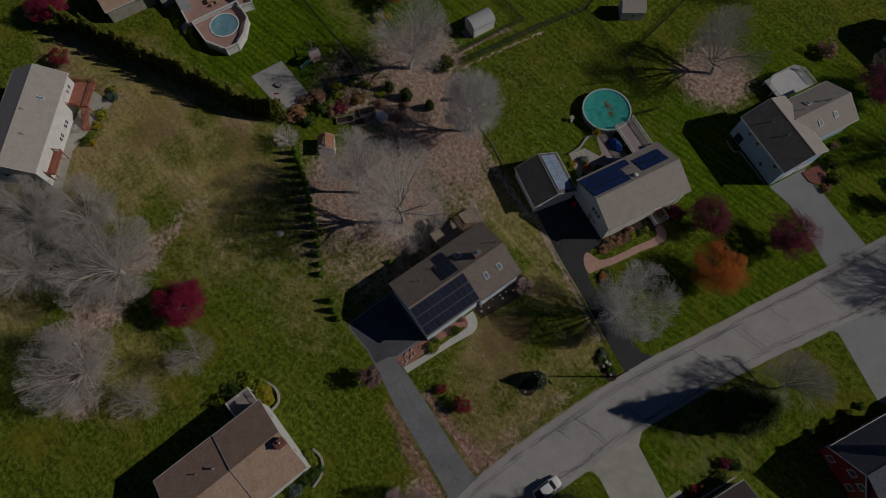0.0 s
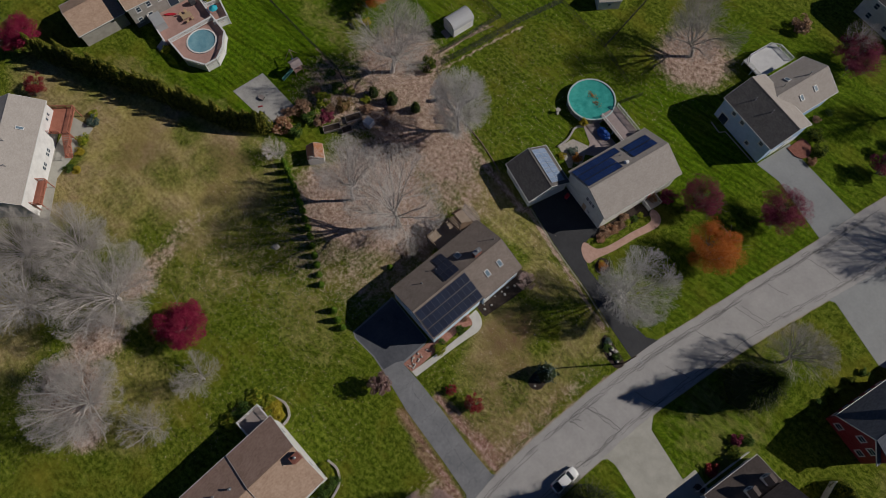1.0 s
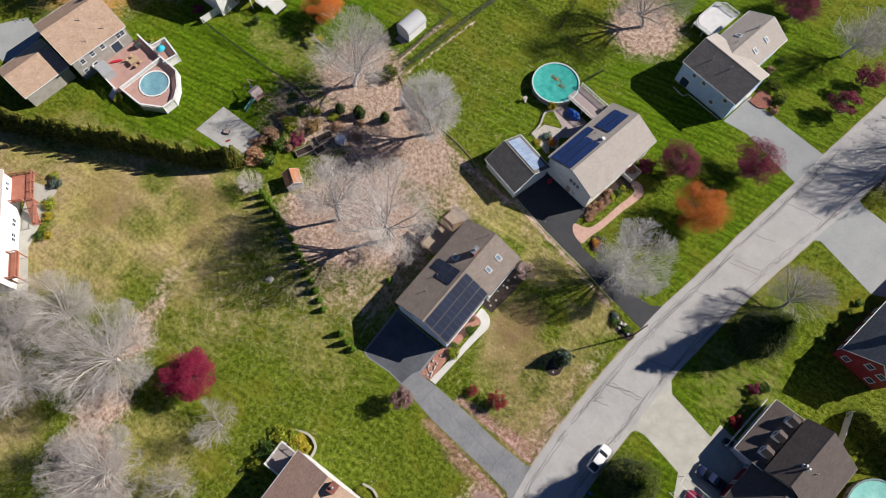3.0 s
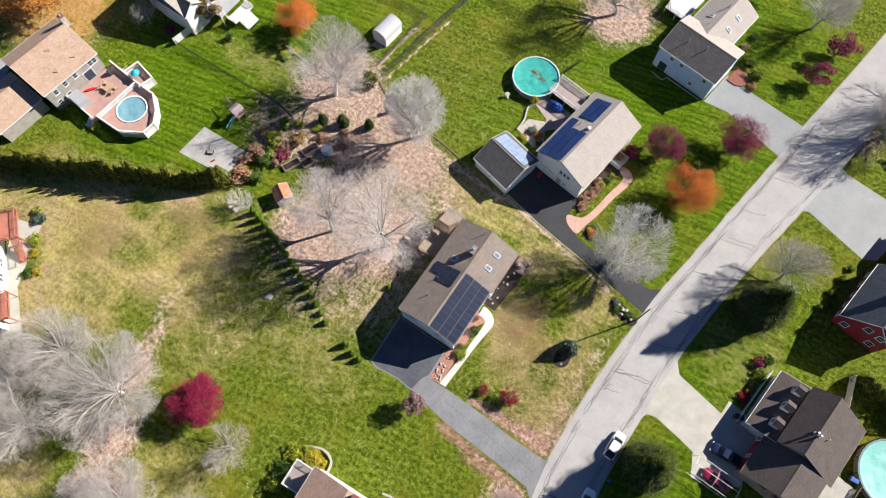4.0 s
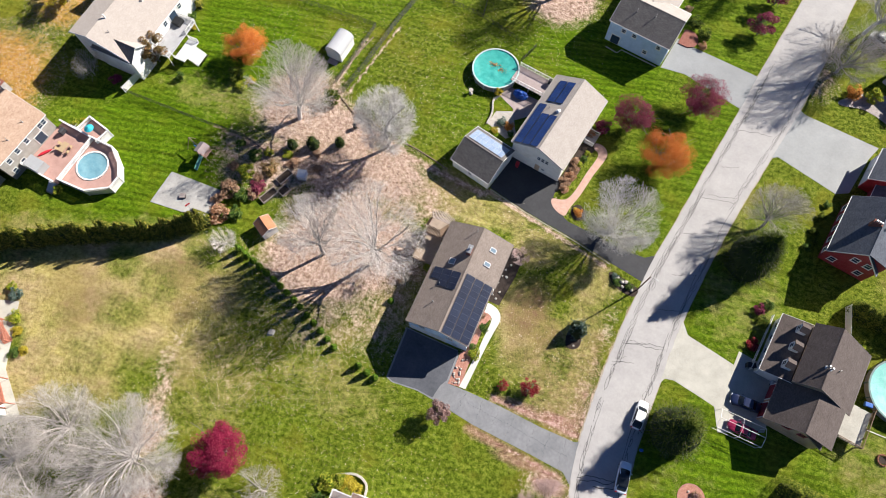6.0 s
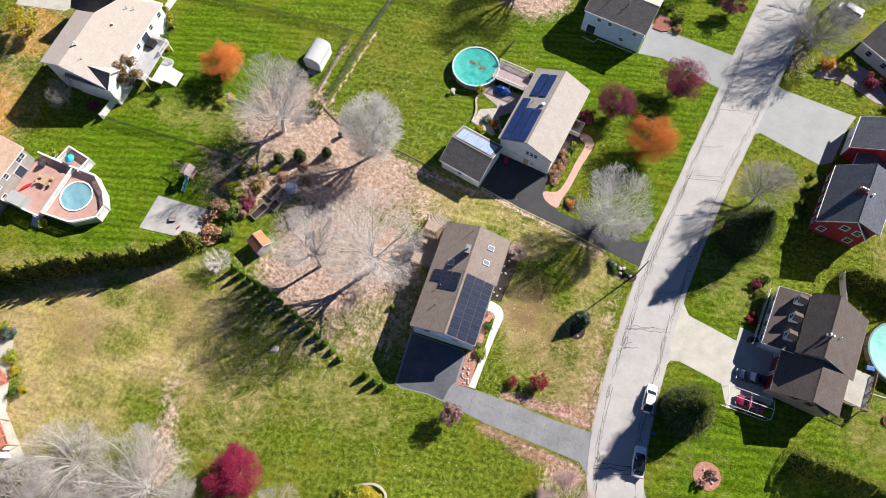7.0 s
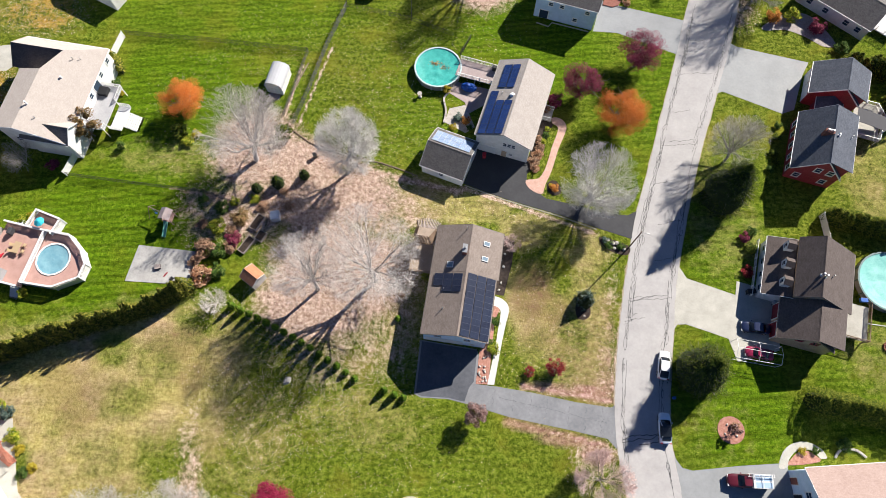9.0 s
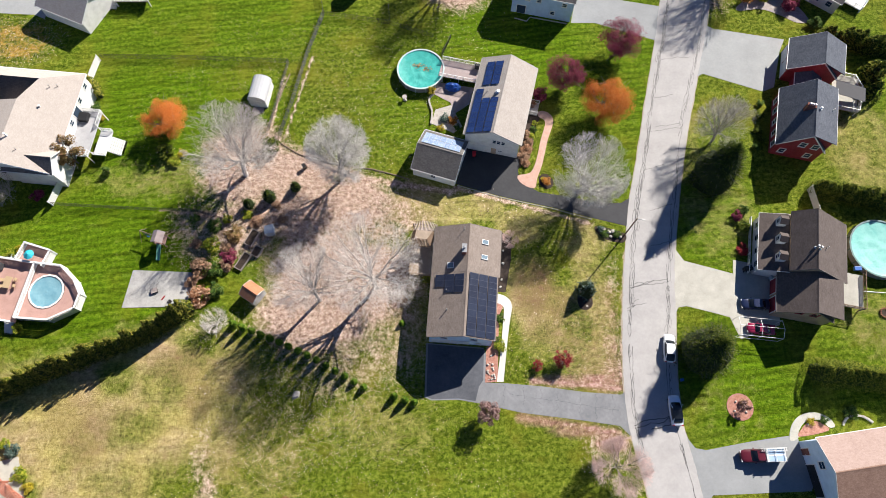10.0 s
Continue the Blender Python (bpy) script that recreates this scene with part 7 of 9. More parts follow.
def conifer(kind, x, y, turn, r, h, label, leaf, seed, whorls=18, arms=13, sprays=13, size=0.3, belly=0.55):
    """A conifer: a straight trunk and whorls of arms that carry sprays of needles."""
    key = (leaf, seed, whorls)
    if key not in LEAFY:
        rnd = np.random.RandomState(seed)
        segs, pts, outs = [((0, 0, -0.1), (0, 0, h * 0.96), 0.03 * h * 0.6, 0.02, 6)], [], []
        for w in range(whorls):
            f = (w + 0.5) / whorls
            z0 = h * (0.05 + 0.92 * f)
            reach = r * (1 - f ** (1 + belly * 2)) * (0.85 + 0.15 * math.sin(min(f * 6, math.pi / 2)))
            for k in range(max(4, int(arms * (1 - 0.6 * f)))):
                a = rnd.uniform(0, 2 * math.pi)
                ll = reach * rnd.uniform(0.66, 1.12)
                droop = rnd.uniform(-0.25, 0.1) + 0.5 * f
                tip = np.array([math.cos(a) * ll, math.sin(a) * ll, z0 + ll * droop])
                root = np.array([0, 0, z0])
                segs.append((tuple(root), tuple(tip), 0.035, 0.012, 3))
                for s in range(sprays):
                    u = 0.25 + 0.75 * (s + rnd.rand()) / sprays
                    p = root + (tip - root) * u + np.append(rnd.normal(size=2) * 0.13 * (0.4 + u) * ll ** 0.5, rnd.normal() * 0.12)
                    pts.append(p)
                    outs.append([math.cos(a) * 0.5, math.sin(a) * 0.5, 0.6])
        # a dark solid under the needles, coloured as their inner shade
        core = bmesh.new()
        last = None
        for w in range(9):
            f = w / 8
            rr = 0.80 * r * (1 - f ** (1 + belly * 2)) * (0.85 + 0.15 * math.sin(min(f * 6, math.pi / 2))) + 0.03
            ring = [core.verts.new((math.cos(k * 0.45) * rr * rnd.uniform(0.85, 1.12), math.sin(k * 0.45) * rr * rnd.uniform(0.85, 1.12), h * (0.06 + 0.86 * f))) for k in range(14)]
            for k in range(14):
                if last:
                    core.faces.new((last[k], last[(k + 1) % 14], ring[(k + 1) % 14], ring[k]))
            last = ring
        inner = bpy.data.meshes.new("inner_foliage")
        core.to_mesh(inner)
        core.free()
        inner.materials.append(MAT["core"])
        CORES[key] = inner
        LEAFY[key] = tubes_mesh("trunk", segs, MAT["bark"]), leaves_mesh("crown", np.array(pts), size, LEAF[leaf], rnd, np.array(outs), 0.4, 0.36)
    ob = thing(kind, x, y, 0, turn, label, "tree")
    share("trunk", LEAFY[key][0], ob, Matrix())
    share("crown", LEAFY[key][1], ob, Matrix())
    share("inner_foliage", CORES[key], ob, Matrix())
    return ob


conifer("spruce_tree", 37.5, 35.9, 0, 4.7, 13.4, "large dark green spruce beside the road", "pine", 51, 26, 26, 74, 0.12, 0.45)
conifer("pine_tree", 31.5, 4.6, 0, 4.7, 11.4, "broad rounded dark green pine on the verge", "fir", 52, 24, 26, 84, 0.115, 0.55)
conifer("spruce_tree", 13.8, 15.2, 0, 1.9, 3.9, "small blue-green spruce in a mulch ring", "blue", 54, 12, 10, 9, 0.20)
conifer("spruce_tree", -44.4, 30.9, 0, 1.1, 2.6, "small dark evergreen in a leaf-strewn bed", "pine", 55, 10, 10, 9, 0.17, 0.9)
ev = conifer("spruce_tree", -40.8, 32.2, 60, 1.1, 2.6, "small dark evergreen in a leaf-strewn bed", "pine", 55, 10, 10, 9, 0.17, 0.9)
ev.scale = (1.2, 1.2, 1.35)
ev = conifer("spruce_tree", -36.4, 34.2, 160, 1.1, 2.6, "small dark evergreen in a leaf-strewn bed", "pine", 55, 10, 10, 9, 0.17, 0.9)
ev.scale = (1.0, 1.0, 1.0)


def hedge(name, line, r, h, label, leaf, seed, per=150, size=0.22, step=0.95, rough=0.22, pointed=0.45):
    """A clipped or grown-together hedge: tall clumps side by side along a line."""
    rnd = np.random.RandomState(seed)
    pts, outs, cores = [], [], bmesh.new()
    for (x0, y0), (x1, y1) in zip(line, line[1:]):
        d = math.hypot(x1 - x0, y1 - y0)
        k = max(1, round(d / step))
        for i in range(k):
            u = (i + rnd.uniform(-0.2, 0.2)) / k
            cx, cy = x0 + (x1 - x0) * u + rnd.normal() * 0.12, y0 + (y1 - y0) * u + rnd.normal() * 0.12
            hh, rr = h * rnd.uniform(1 - rough, 1 + rough * 0.6), r * rnd.uniform(0.85, 1.15)
            z = rnd.uniform(0.0, 1.0, per) ** 0.8
            a = rnd.uniform(0, 2 * math.pi, per)
            rad = rr * np.clip((1 - z ** 3.0 * (1 - 0.12)) * (1 - pointed * z), 0.05, 1) * rnd.uniform(0.88, 1.08, per)
            pts.append(np.stack([cx + np.cos(a) * rad, cy + np.sin(a) * rad, z * hh + 0.05], 1))
            outs.append(np.stack([np.cos(a), np.sin(a), 0.3 + z], 1))
            # a dark cone fills the clump, coloured as the shade between leaves
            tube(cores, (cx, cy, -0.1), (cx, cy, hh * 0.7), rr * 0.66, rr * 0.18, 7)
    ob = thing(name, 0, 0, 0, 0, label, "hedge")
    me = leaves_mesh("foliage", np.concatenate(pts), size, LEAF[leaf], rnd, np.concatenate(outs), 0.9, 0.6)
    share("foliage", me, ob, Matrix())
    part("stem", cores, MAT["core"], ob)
    return ob


hedge("cedar_hedge", [(-97.0, -9.2), (-84.9, -3.7), (-69.7, 2.8), (-58.5, 7.2), (-53.5, 10.8), (-51.7, 12.2)], 1.35, 6.6, "tall cedar hedge with yellowing tips between two lawns", "cedar", 61, 900, 0.125, 0.85, 0.3, 0.55)
hedge("cedar_hedge", [(50.2, 1.6), (54, 1.0), (60, 0.2), (72, -1.6)], 2.4, 5.0, "dense green hedge between two gardens", "yew", 62, 2200, 0.095, 1.1, 0.3)
hedge("cedar_hedge", [(56.5, 33.8), (62, 32.6), (70, 30.8)], 2.0, 4.3, "dense green hedge between two gardens", "yew", 63, 1600, 0.10, 1.1, 0.3)
hedge("cedar_hedge", [(64.0, 66.4), (69, 65.2), (78, 62.6)], 1.8, 4.2, "dense green hedge behind the garage", "yew", 64, 700, 0.16, 1.2, 0.3)
hedge("cedar_hedge", [(70.6, 54), (71.6, 60)], 1.8, 5.0, "tall hedge at the garden's edge", "yew", 65, 300, 0.28, 1.4)
hedge("cedar_hedge", [(-76.8, 56.4), (-74.6, 52.6)], 0.8, 2.4, "row of small cedars beside the house", "cedar", 66, 160, 0.18, 0.9)

# the row of slim young cedars
ARB = {}


def cedar(x, y, h, turn, label="slim young cedar in a row along the lawn", group="row of young cedars"):
    if not ARB:
        rnd = np.random.RandomState(71)
        n = 620
        z = rnd.uniform(0, 1, n) ** 0.85
        a = rnd.uniform(0, 2 * math.pi, n)
        rad = 0.56 * (1 - z ** 2.2 * 0.85) * rnd.uniform(0.6, 1.08, n)
        p = np.stack([np.cos(a) * rad, np.sin(a) * rad, z * 0.98 + 0.02], 1)
        ARB["leaf"] = leaves_mesh("foliage", p, 0.11, LEAF["arbor"], rnd, np.stack([np.cos(a), np.sin(a), 0.5 + z], 1), 0.2, 0.5)
        # an added dark cone whose colour stands for shade behind the leaves
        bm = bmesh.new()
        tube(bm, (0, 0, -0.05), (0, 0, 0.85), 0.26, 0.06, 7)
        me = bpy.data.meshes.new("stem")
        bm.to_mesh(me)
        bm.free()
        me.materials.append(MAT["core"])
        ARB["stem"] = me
    ob = thing("young_cedar", x, y, 0, turn, label, "shrub", group)
    ob.scale = (1, 1, h)
    share("foliage", ARB["leaf"], ob, Matrix())
    share("stem", ARB["stem"], ob, Matrix())


for k in range(15):
    u = k / 14
    cedar(-44.6 + u * 21.8, 9.4 - u * 10.2 + 0.7 * math.sin(u * 3.1), 2.7 - 1.3 * u * u + 0.25 * math.sin(k * 2.3), k * 47)
for x, y, h in ((-17.9, -2.2, 2.0), (-16.2, -2.8, 2.2), (-14.7, -3.1, 1.5), (-16.9, 9.6, 1.0)):
    cedar(x, y, h, x * 31, "slim young cedar at the corner of the driveway", "cedars at the driveway")

SHRUB = {}


def shrub(x, y, r, h, leaf, label, turn=0.0, n=1100, size=0.10, seed=81):
    key = (leaf, n)
    if key not in SHRUB:
        rnd = np.random.RandomState(seed)
        p, out = crown_points(rnd, n, 0.5, 0.5, 0.5, 0.48, 16, 0.35, 0.36)
        p[:, 2] = np.abs(p[:, 2])
        thick, fine, _ = skeleton_tree(seed, 0.8, 0.4, levels=1, limbs=7, kids=(1, 1, 1, 1), fork=0.05, rise=0.2, trunk=0.02, twig=0.008)
        SHRUB[key] = leaves_mesh("foliage", p, size / 2.0, LEAF[leaf], rnd, out), tubes_mesh("stem", thick + fine, MAT["bark"])
    ob = thing("shrub", x, y, 0, turn, label, "shrub")
    ob.scale = (2 * r, 2 * r, h)
    share("foliage", SHRUB[key][0], ob, Matrix())
    share("stem", SHRUB[key][1], ob, Matrix())


for x, y, r, h, leaf in ((-51.0, 19.0, 2.1, 2.4, "dry"), (-48.8, 18.6, 1.4, 2.0, "green"), (-50.6, 14.2, 2.1, 2.3, "umber"), (-48.4, 15.2, 1.5, 1.8, "green"), (-46.8, 21.0, 1.5, 1.7, "plum"), (-46.4, 25.0, 1.7, 1.8, "olive"), (-49.8, 23.2, 1.7, 2.4, "lime"), (-49.8, 26.8, 1.4, 2.0, "green"), (-48.0, 28.2, 1.0, 1.2, "lime"), (-52.4, 16.6, 1.2, 1.3, "dry"), (-47.6, 22.8, 1.0, 1.2, "dry"),
                          (-44.5, 28.9, 1.1, 1.0, "lime"), (-41.4, 42.4, 2.0, 2.6, "fir"), (-39.6, 31.0, 0.9, 0.9, "dry"), (-47.0, 19.6, 1.3, 1.4, "dry"), (-52.6, 23.4, 1.1, 1.3, "dry"), (-42.6, 27.6, 1.3, 1.2, "dry"), (-38.4, 28.2, 1.0, 0.9, "dry"), (-53.4, 28.2, 0.9, 1.0, "green")):
    shrub(x, y, r, h, leaf, "bushy garden shrub in autumn colour beside the sports pad", x * 37)
for x, y, r, h, leaf in ((-0.8, 10.5, 0.9, 1.2, "green"), (-0.9, 5.9, 1.1, 1.1, "lime"), (-1.5, 6.9, 0.7, 0.9, "green"), (-12.8, 17.2, 1.0, 2.4, "lime"), (-16.6, 13.4, 0.7, 0.9, "dry"), (-1.6, 12.4, 0.6, 0.6, "dry")):
    shrub(x, y, r, h, leaf, "low garden shrub beside the house", x * 37)
for x, y, r, h, leaf in ((4.6, 40.4, 1.2, 1.0, "dry"), (4.9, 39.0, 0.9, 0.8, "umber"), (5.3, 41.9, 1.2, 1.0, "umber"), (5.7, 43.4, 1.0, 0.9, "dry"), (6.1, 44.8, 0.8, 0.7, "lime"), (6.6, 46.2, 0.8, 0.7, "green"), (5.2, 45.0, 1.0, 1.0, "dry"), (8.1, 53.4, 1.6, 2.4, "plum"), (6.4, 51.6, 1.1, 1.4, "umber"), (6.9, 47.6, 0.6, 0.6, "lime"), (8.4, 35.6, 0.9, 0.9, "russet"), (7.9, 36.0, 0.6, 0.5, "gold"), (-9.8, 48.6, 1.1, 0.9, "blue"), (-8.4, 48.0, 1.0, 1.1, "russet"), (-12.3, 54.4, 0.9, 1.6, "gold"), (-10.6, 46.6, 0.8, 0.7, "gold"), (-7.6, 46.6, 0.7, 0.8, "green")):
    shrub(x, y, r, h, leaf, "low flower-bed shrub beside the grey house", x * 37)
for x, y, r, h, leaf in ((-15.6, -20.3, 1.5, 1.7, "lime"), (-15.4, -23.2, 1.6, 2.0, "green"), (-15.6, -25.6, 1.3, 1.6, "lime"), (-14.0, -19.2, 1.3, 1.5, "lime"), (-12.6, -19.2, 1.4, 1.0, "gold"), (-11.4, -19.4, 1.3, 0.9, "gold"), (-10.8, -20.6, 1.1, 0.9, "gold"), (-12.2, -20.6, 1.3, 0.9, "lime"), (-0.4, -19.2, 0.9, 1.0, "lime"), (0.8, -19.4, 0.8, 1.0, "lime"), (2.2, -21.6, 1.3, 1.3, "green"), (2.4, -24.0, 1.2, 1.2, "blue"), (2.2, -19.6, 1.0, 0.9, "green")):
    shrub(x, y, r, h, leaf, "rounded garden shrub beside the russet-roofed house", x * 37)
for x, y, r, h, leaf in ((-76.6, -10.4, 1.3, 1.2, "blue"), (-74.5, -14.0, 1.3, 1.2, "lime"), (-72.8, -15.8, 1.0, 1.0, "gold"), (-71.2, -19.0, 1.1, 1.0, "green"), (-70.0, -18.1, 0.9, 0.9, "gold"), (-77.9, -9.4, 1.0, 1.0, "lime"), (-80.0, 8.8, 1.0, 1.3, "lime"), (-84.4, 21.6, 0.9, 1.4, "lime"), (-82.9, 22.6, 0.8, 1.0, "gold")):
    shrub(x, y, r, h, leaf, "garden shrub beside a patio", x * 37)
for x, y, r, h, leaf in ((41.2, 28.6, 1.1, 1.3, "plum"), (42.6, 29.8, 1.0, 1.4, "green"), (42.2, 26.6, 1.2, 1.4, "fir"), (41.2, 22.4, 1.2, 1.1, "scarlet"), (47.2, 42.6, 0.8, 0.9, "green"), (48.0, 46.0, 0.9, 0.9, "fir"), (48.8, 49.2, 0.9, 1.0, "fir"), (48.2, 44.2, 0.7, 0.8, "fir"), (49.4, 51.8, 0.8, 0.9, "green"),
                          (50.7, 76.4, 1.7, 2.2, "russet"), (54.5, 76.6, 1.8, 2.6, "lime"), (59.0, 74.5, 1.9, 2.2, "plum"), (63.5, 69.8, 1.6, 1.8, "green"), (19.2, 82.6, 1.7, 1.8, "fir"), (21.6, 80.4, 1.6, 1.6, "fir"), (21.9, 77.8, 1.0, 1.0, "umber"), (17.6, 86.0, 0.9, 0.8, "dry"), (18.4, 89.0, 0.9, 0.8, "green"), (3.2, 101.0, 2.2, 2.8, "dry"), (-60.4, 41.2, 1.8, 2.6, "fir"), (-58.9, 39.6, 1.3, 1.2, "lime"), (-57.8, 41.2, 1.0, 0.9, "gold"), (-75.4, 50.8, 1.1, 1.1, "green"), (-73.9, 48.6, 0.8, 0.9, "gold"), (-70.6, 37.4, 0.9, 1.8, "green"), (-82.0, 32.6, 1.3, 1.2, "plum"),
                          (37.4, -3.2, 0.8, 0.9, "dry"), (47.4, -6.0, 0.7, 0.6, "gold"), (49.4, -5.8, 0.7, 0.7, "green"), (54.0, -4.8, 1.3, 1.0, "green"), (18.0, 25.6, 0.9, 0.8, "green"), (20.0, 25.4, 0.8, 0.8, "green"), (17.4, 26.4, 0.7, 0.7, "blue")):
    shrub(x, y, r, h, leaf, "bushy shrub in a garden bed", x * 37)

# ---- vehicles ----
def paint(name, col):
    m, t, b = material(name, 0.28, 0.0, 0.5)
    b.inputs["Coat Weight"].default_value = 0.6
    t.links.new(ramp(t, noise_tex(t, 2.0, 4, where(t)), [(0.3, tuple(c * 0.9 for c in col)), (0.7, col)]), b.inputs["Base Color"])
    return m


M["tyre"] = plain("tyre_rubber", (0.02, 0.02, 0.02), 0.85)
M["lamp_glass"] = glass("lamp_glass", (0.55, 0.56, 0.58), 0.1)
M["car_glass"] = glass("car_glass", (0.012, 0.016, 0.022), 0.22)
M["red_lamp"] = glass("rear_lamp", (0.3, 0.01, 0.01), 0.15)


def loft(bm, rows):
    """Skin over rings of points with equal counts, closed at both ends."""
    rings = [[bm.verts.new(p) for p in r] for r in rows]
    n = len(rows[0])
    for a, b in zip(rings, rings[1:]):
        for i in range(n):
            bm.faces.new((a[i], a[(i + 1) % n], b[(i + 1) % n], b[i]))
    bm.faces.new(rings[0][::-1])
    bm.faces.new(rings[-1])
    bmesh.ops.recalc_face_normals(bm, faces=bm.faces)


def car(x, y, turn, length, width, label, body, roof=None, tall=1.55, cab=(-0.36, -0.20, 0.22, 0.40), bed=None, wheels=True):
    """A car, its nose towards local +y. cab: where the rear window, roof and windscreen begin and end, in lengths from its middle."""
    ob = thing("car", x, y, 0, turn, label, "car")
    L, w = length, width / 2

    def ring(yy, hw, z0, z1):
        return [(-hw * 0.94, yy, z0), (hw * 0.94, yy, z0), (hw, yy, z0 + (z1 - z0) * 0.45), (hw * 0.95, yy, z1 - 0.09), (hw * 0.86, yy, z1 - 0.02), (hw * 0.5, yy, z1 + 0.02), (-hw * 0.5, yy, z1 + 0.02), (-hw * 0.86, yy, z1 - 0.02), (-hw * 0.95, yy, z1 - 0.09), (-hw, yy, z0 + (z1 - z0) * 0.45)]

    belt = tall * 0.62
    bm = bmesh.new()
    loft(bm, [ring(-L / 2, w * 0.62, 0.42, belt - 0.22), ring(-L / 2 + 0.06, w * 0.82, 0.34, belt - 0.12), ring(-L / 2 + 0.2, w * 0.93, 0.28, belt - 0.04), ring(-L * 0.36, w * 0.99, 0.22, belt), ring(-L * 0.2, w, 0.2, belt), ring(L * 0.1, w, 0.2, belt), ring(L * 0.28, w * 0.99, 0.22, belt - 0.04), ring(L * 0.38, w * 0.96, 0.24, belt - 0.10), ring(L * 0.45, w * 0.88, 0.27, belt - 0.20), ring(L / 2 - 0.08, w * 0.74, 0.3, belt - 0.28), ring(L / 2, w * 0.5, 0.4, belt - 0.36)])
    shell = part("body", bm, body, ob)
    for p in shell.data.polygons:
        p.use_smooth = True
    r0, r1, r2, r3 = (c * L for c in cab)

    def hoop(yy, hw, ht, z1):
        return [(-hw, yy, belt - 0.05), (hw, yy, belt - 0.05), (ht, yy, z1 - 0.05), (ht * 0.86, yy, z1), (-ht * 0.86, yy, z1), (-ht, yy, z1 - 0.05)]

    rise = tall - 0.03 - belt
    bm = bmesh.new()
    loft(bm, [hoop(r0, w * 0.66, w * 0.62, belt), hoop(r0 + (r1 - r0) * 0.3, w * 0.82, w * 0.72, belt + rise * 0.34), hoop(r0 + (r1 - r0) * 0.7, w * 0.88, w * 0.74, belt + rise * 0.76), hoop(r1, w * 0.9, w * 0.75, belt + rise * 0.97), hoop((r1 + r2) / 2, w * 0.92, w * 0.77, belt + rise), hoop(r2, w * 0.9, w * 0.74, belt + rise * 0.94), hoop(r2 + (r3 - r2) * 0.5, w * 0.86, w * 0.76, belt + rise * 0.5), hoop(r3 - 0.06, w * 0.78, w * 0.72, belt + rise * 0.08), hoop(r3 + 0.04, w * 0.5, w * 0.45, belt - 0.03)])
    cabin = part("cabin_glass", bm, M["car_glass"], ob, "dark tinted glass cabin")
    for p in cabin.data.polygons:
        p.use_smooth = True
    bm = bmesh.new()
    loft(bm, [[(-hw, yy, z), (hw, yy, z), (hw * 0.94, yy, z + 0.04), (-hw * 0.94, yy, z + 0.04)] for yy, hw, z in ((r1 - 0.06, w * 0.6, tall - 0.085), (r1 + 0.12, w * 0.745, tall - 0.05), ((r1 + r2) / 2, w * 0.77, tall - 0.04), (r2 - 0.16, w * 0.735, tall - 0.055), (r2 + 0.02, w * 0.6, tall - 0.09))])
    part("roof", bm, roof or body, ob)
    for s in (-1, 1):
        bm = bmesh.new()
        slab(bm, [(s * w * 0.66, r1, tall - 0.035), (s * w * 0.78, r1, tall - 0.08), (s * w * 0.9, r0 + 0.1, belt + 0.01), (s * w * 0.76, r0 + 0.1, belt + 0.03)], 0.03)
        part("pillar", bm, body, ob)
        bm = bmesh.new()
        slab(bm, [(s * w * 0.68, r2 - 0.08, tall - 0.04), (s * w * 0.77, r2 - 0.08, tall - 0.09), (s * w * 0.9, r3 - 0.05, belt + 0.01), (s * w * 0.82, r3 - 0.05, belt + 0.03)], 0.03)
        part("pillar", bm, body, ob)
        part("mirror", boxed(*sorted((s * w * 0.98, s * (w + 0.18))), r3 - 0.5, r3 - 0.36, belt - 0.02, belt + 0.14, bevel=0.02), body, ob)
        part("headlight", boxed(*sorted((s * w * 0.45, s * w * 0.86)), L / 2 - 0.22, L / 2 - 0.02, belt - 0.42, belt - 0.28, bevel=0.02), M["lamp_glass"], ob)
        part("rear_light", boxed(*sorted((s * w * 0.55, s * w * 0.9)), -L / 2 - 0.01, -L / 2 + 0.12, belt - 0.2, belt - 0.05, bevel=0.02), M["red_lamp"], ob)
        for yy in (-L * 0.3, L * 0.31):
            bm = bmesh.new()
            tube(bm, (s * (w - 0.22), yy, 0.33), (s * (w + 0.0), yy, 0.33), 0.33, 0.33, 16)
            wh = part("wheel", bm, M["tyre"], ob)
            bm = bmesh.new()
            tube(bm, (s * (w - 0.02), yy, 0.33), (s * (w + 0.015), yy, 0.33), 0.21, 0.19, 12)
            part("rim", bm, M["steel"], wh)
    return ob


# the second white carries the blue of sky-lit shade in its colour
white_paint, shade_blue_white = paint("white_car_paint", (0.80, 0.80, 0.80)), paint("pale_blue_car_paint", (0.74, 0.80, 0.86))
navy_paint, red_paint, maroon = paint("navy_car_paint", (0.012, 0.02, 0.06)), paint("raspberry_car_paint", (0.28, 0.015, 0.06)), paint("maroon_paint", (0.10, 0.012, 0.022))
car(26.55, 5.4, -6, 4.6, 1.86, "white hatchback parked at the road edge", white_paint, cab=(-0.46, -0.22, 0.12, 0.27))
car(26.3, -4.4, 1, 4.7, 1.9, "white car coloured pale blue as in shade, with a dark glass roof", shade_blue_white, M["car_glass"], 1.6, (-0.42, -0.28, 0.08, 0.26))
car(41.8, 12.8, 88, 4.7, 1.85, "dark navy sedan on the concrete driveway", navy_paint, cab=(-0.34, -0.18, 0.12, 0.26), tall=1.45)
car(42.0, 8.6, 84, 4.5, 1.8, "raspberry red car under a bare canopy frame", red_paint, cab=(-0.32, -0.14, 0.10, 0.24), tall=1.4)
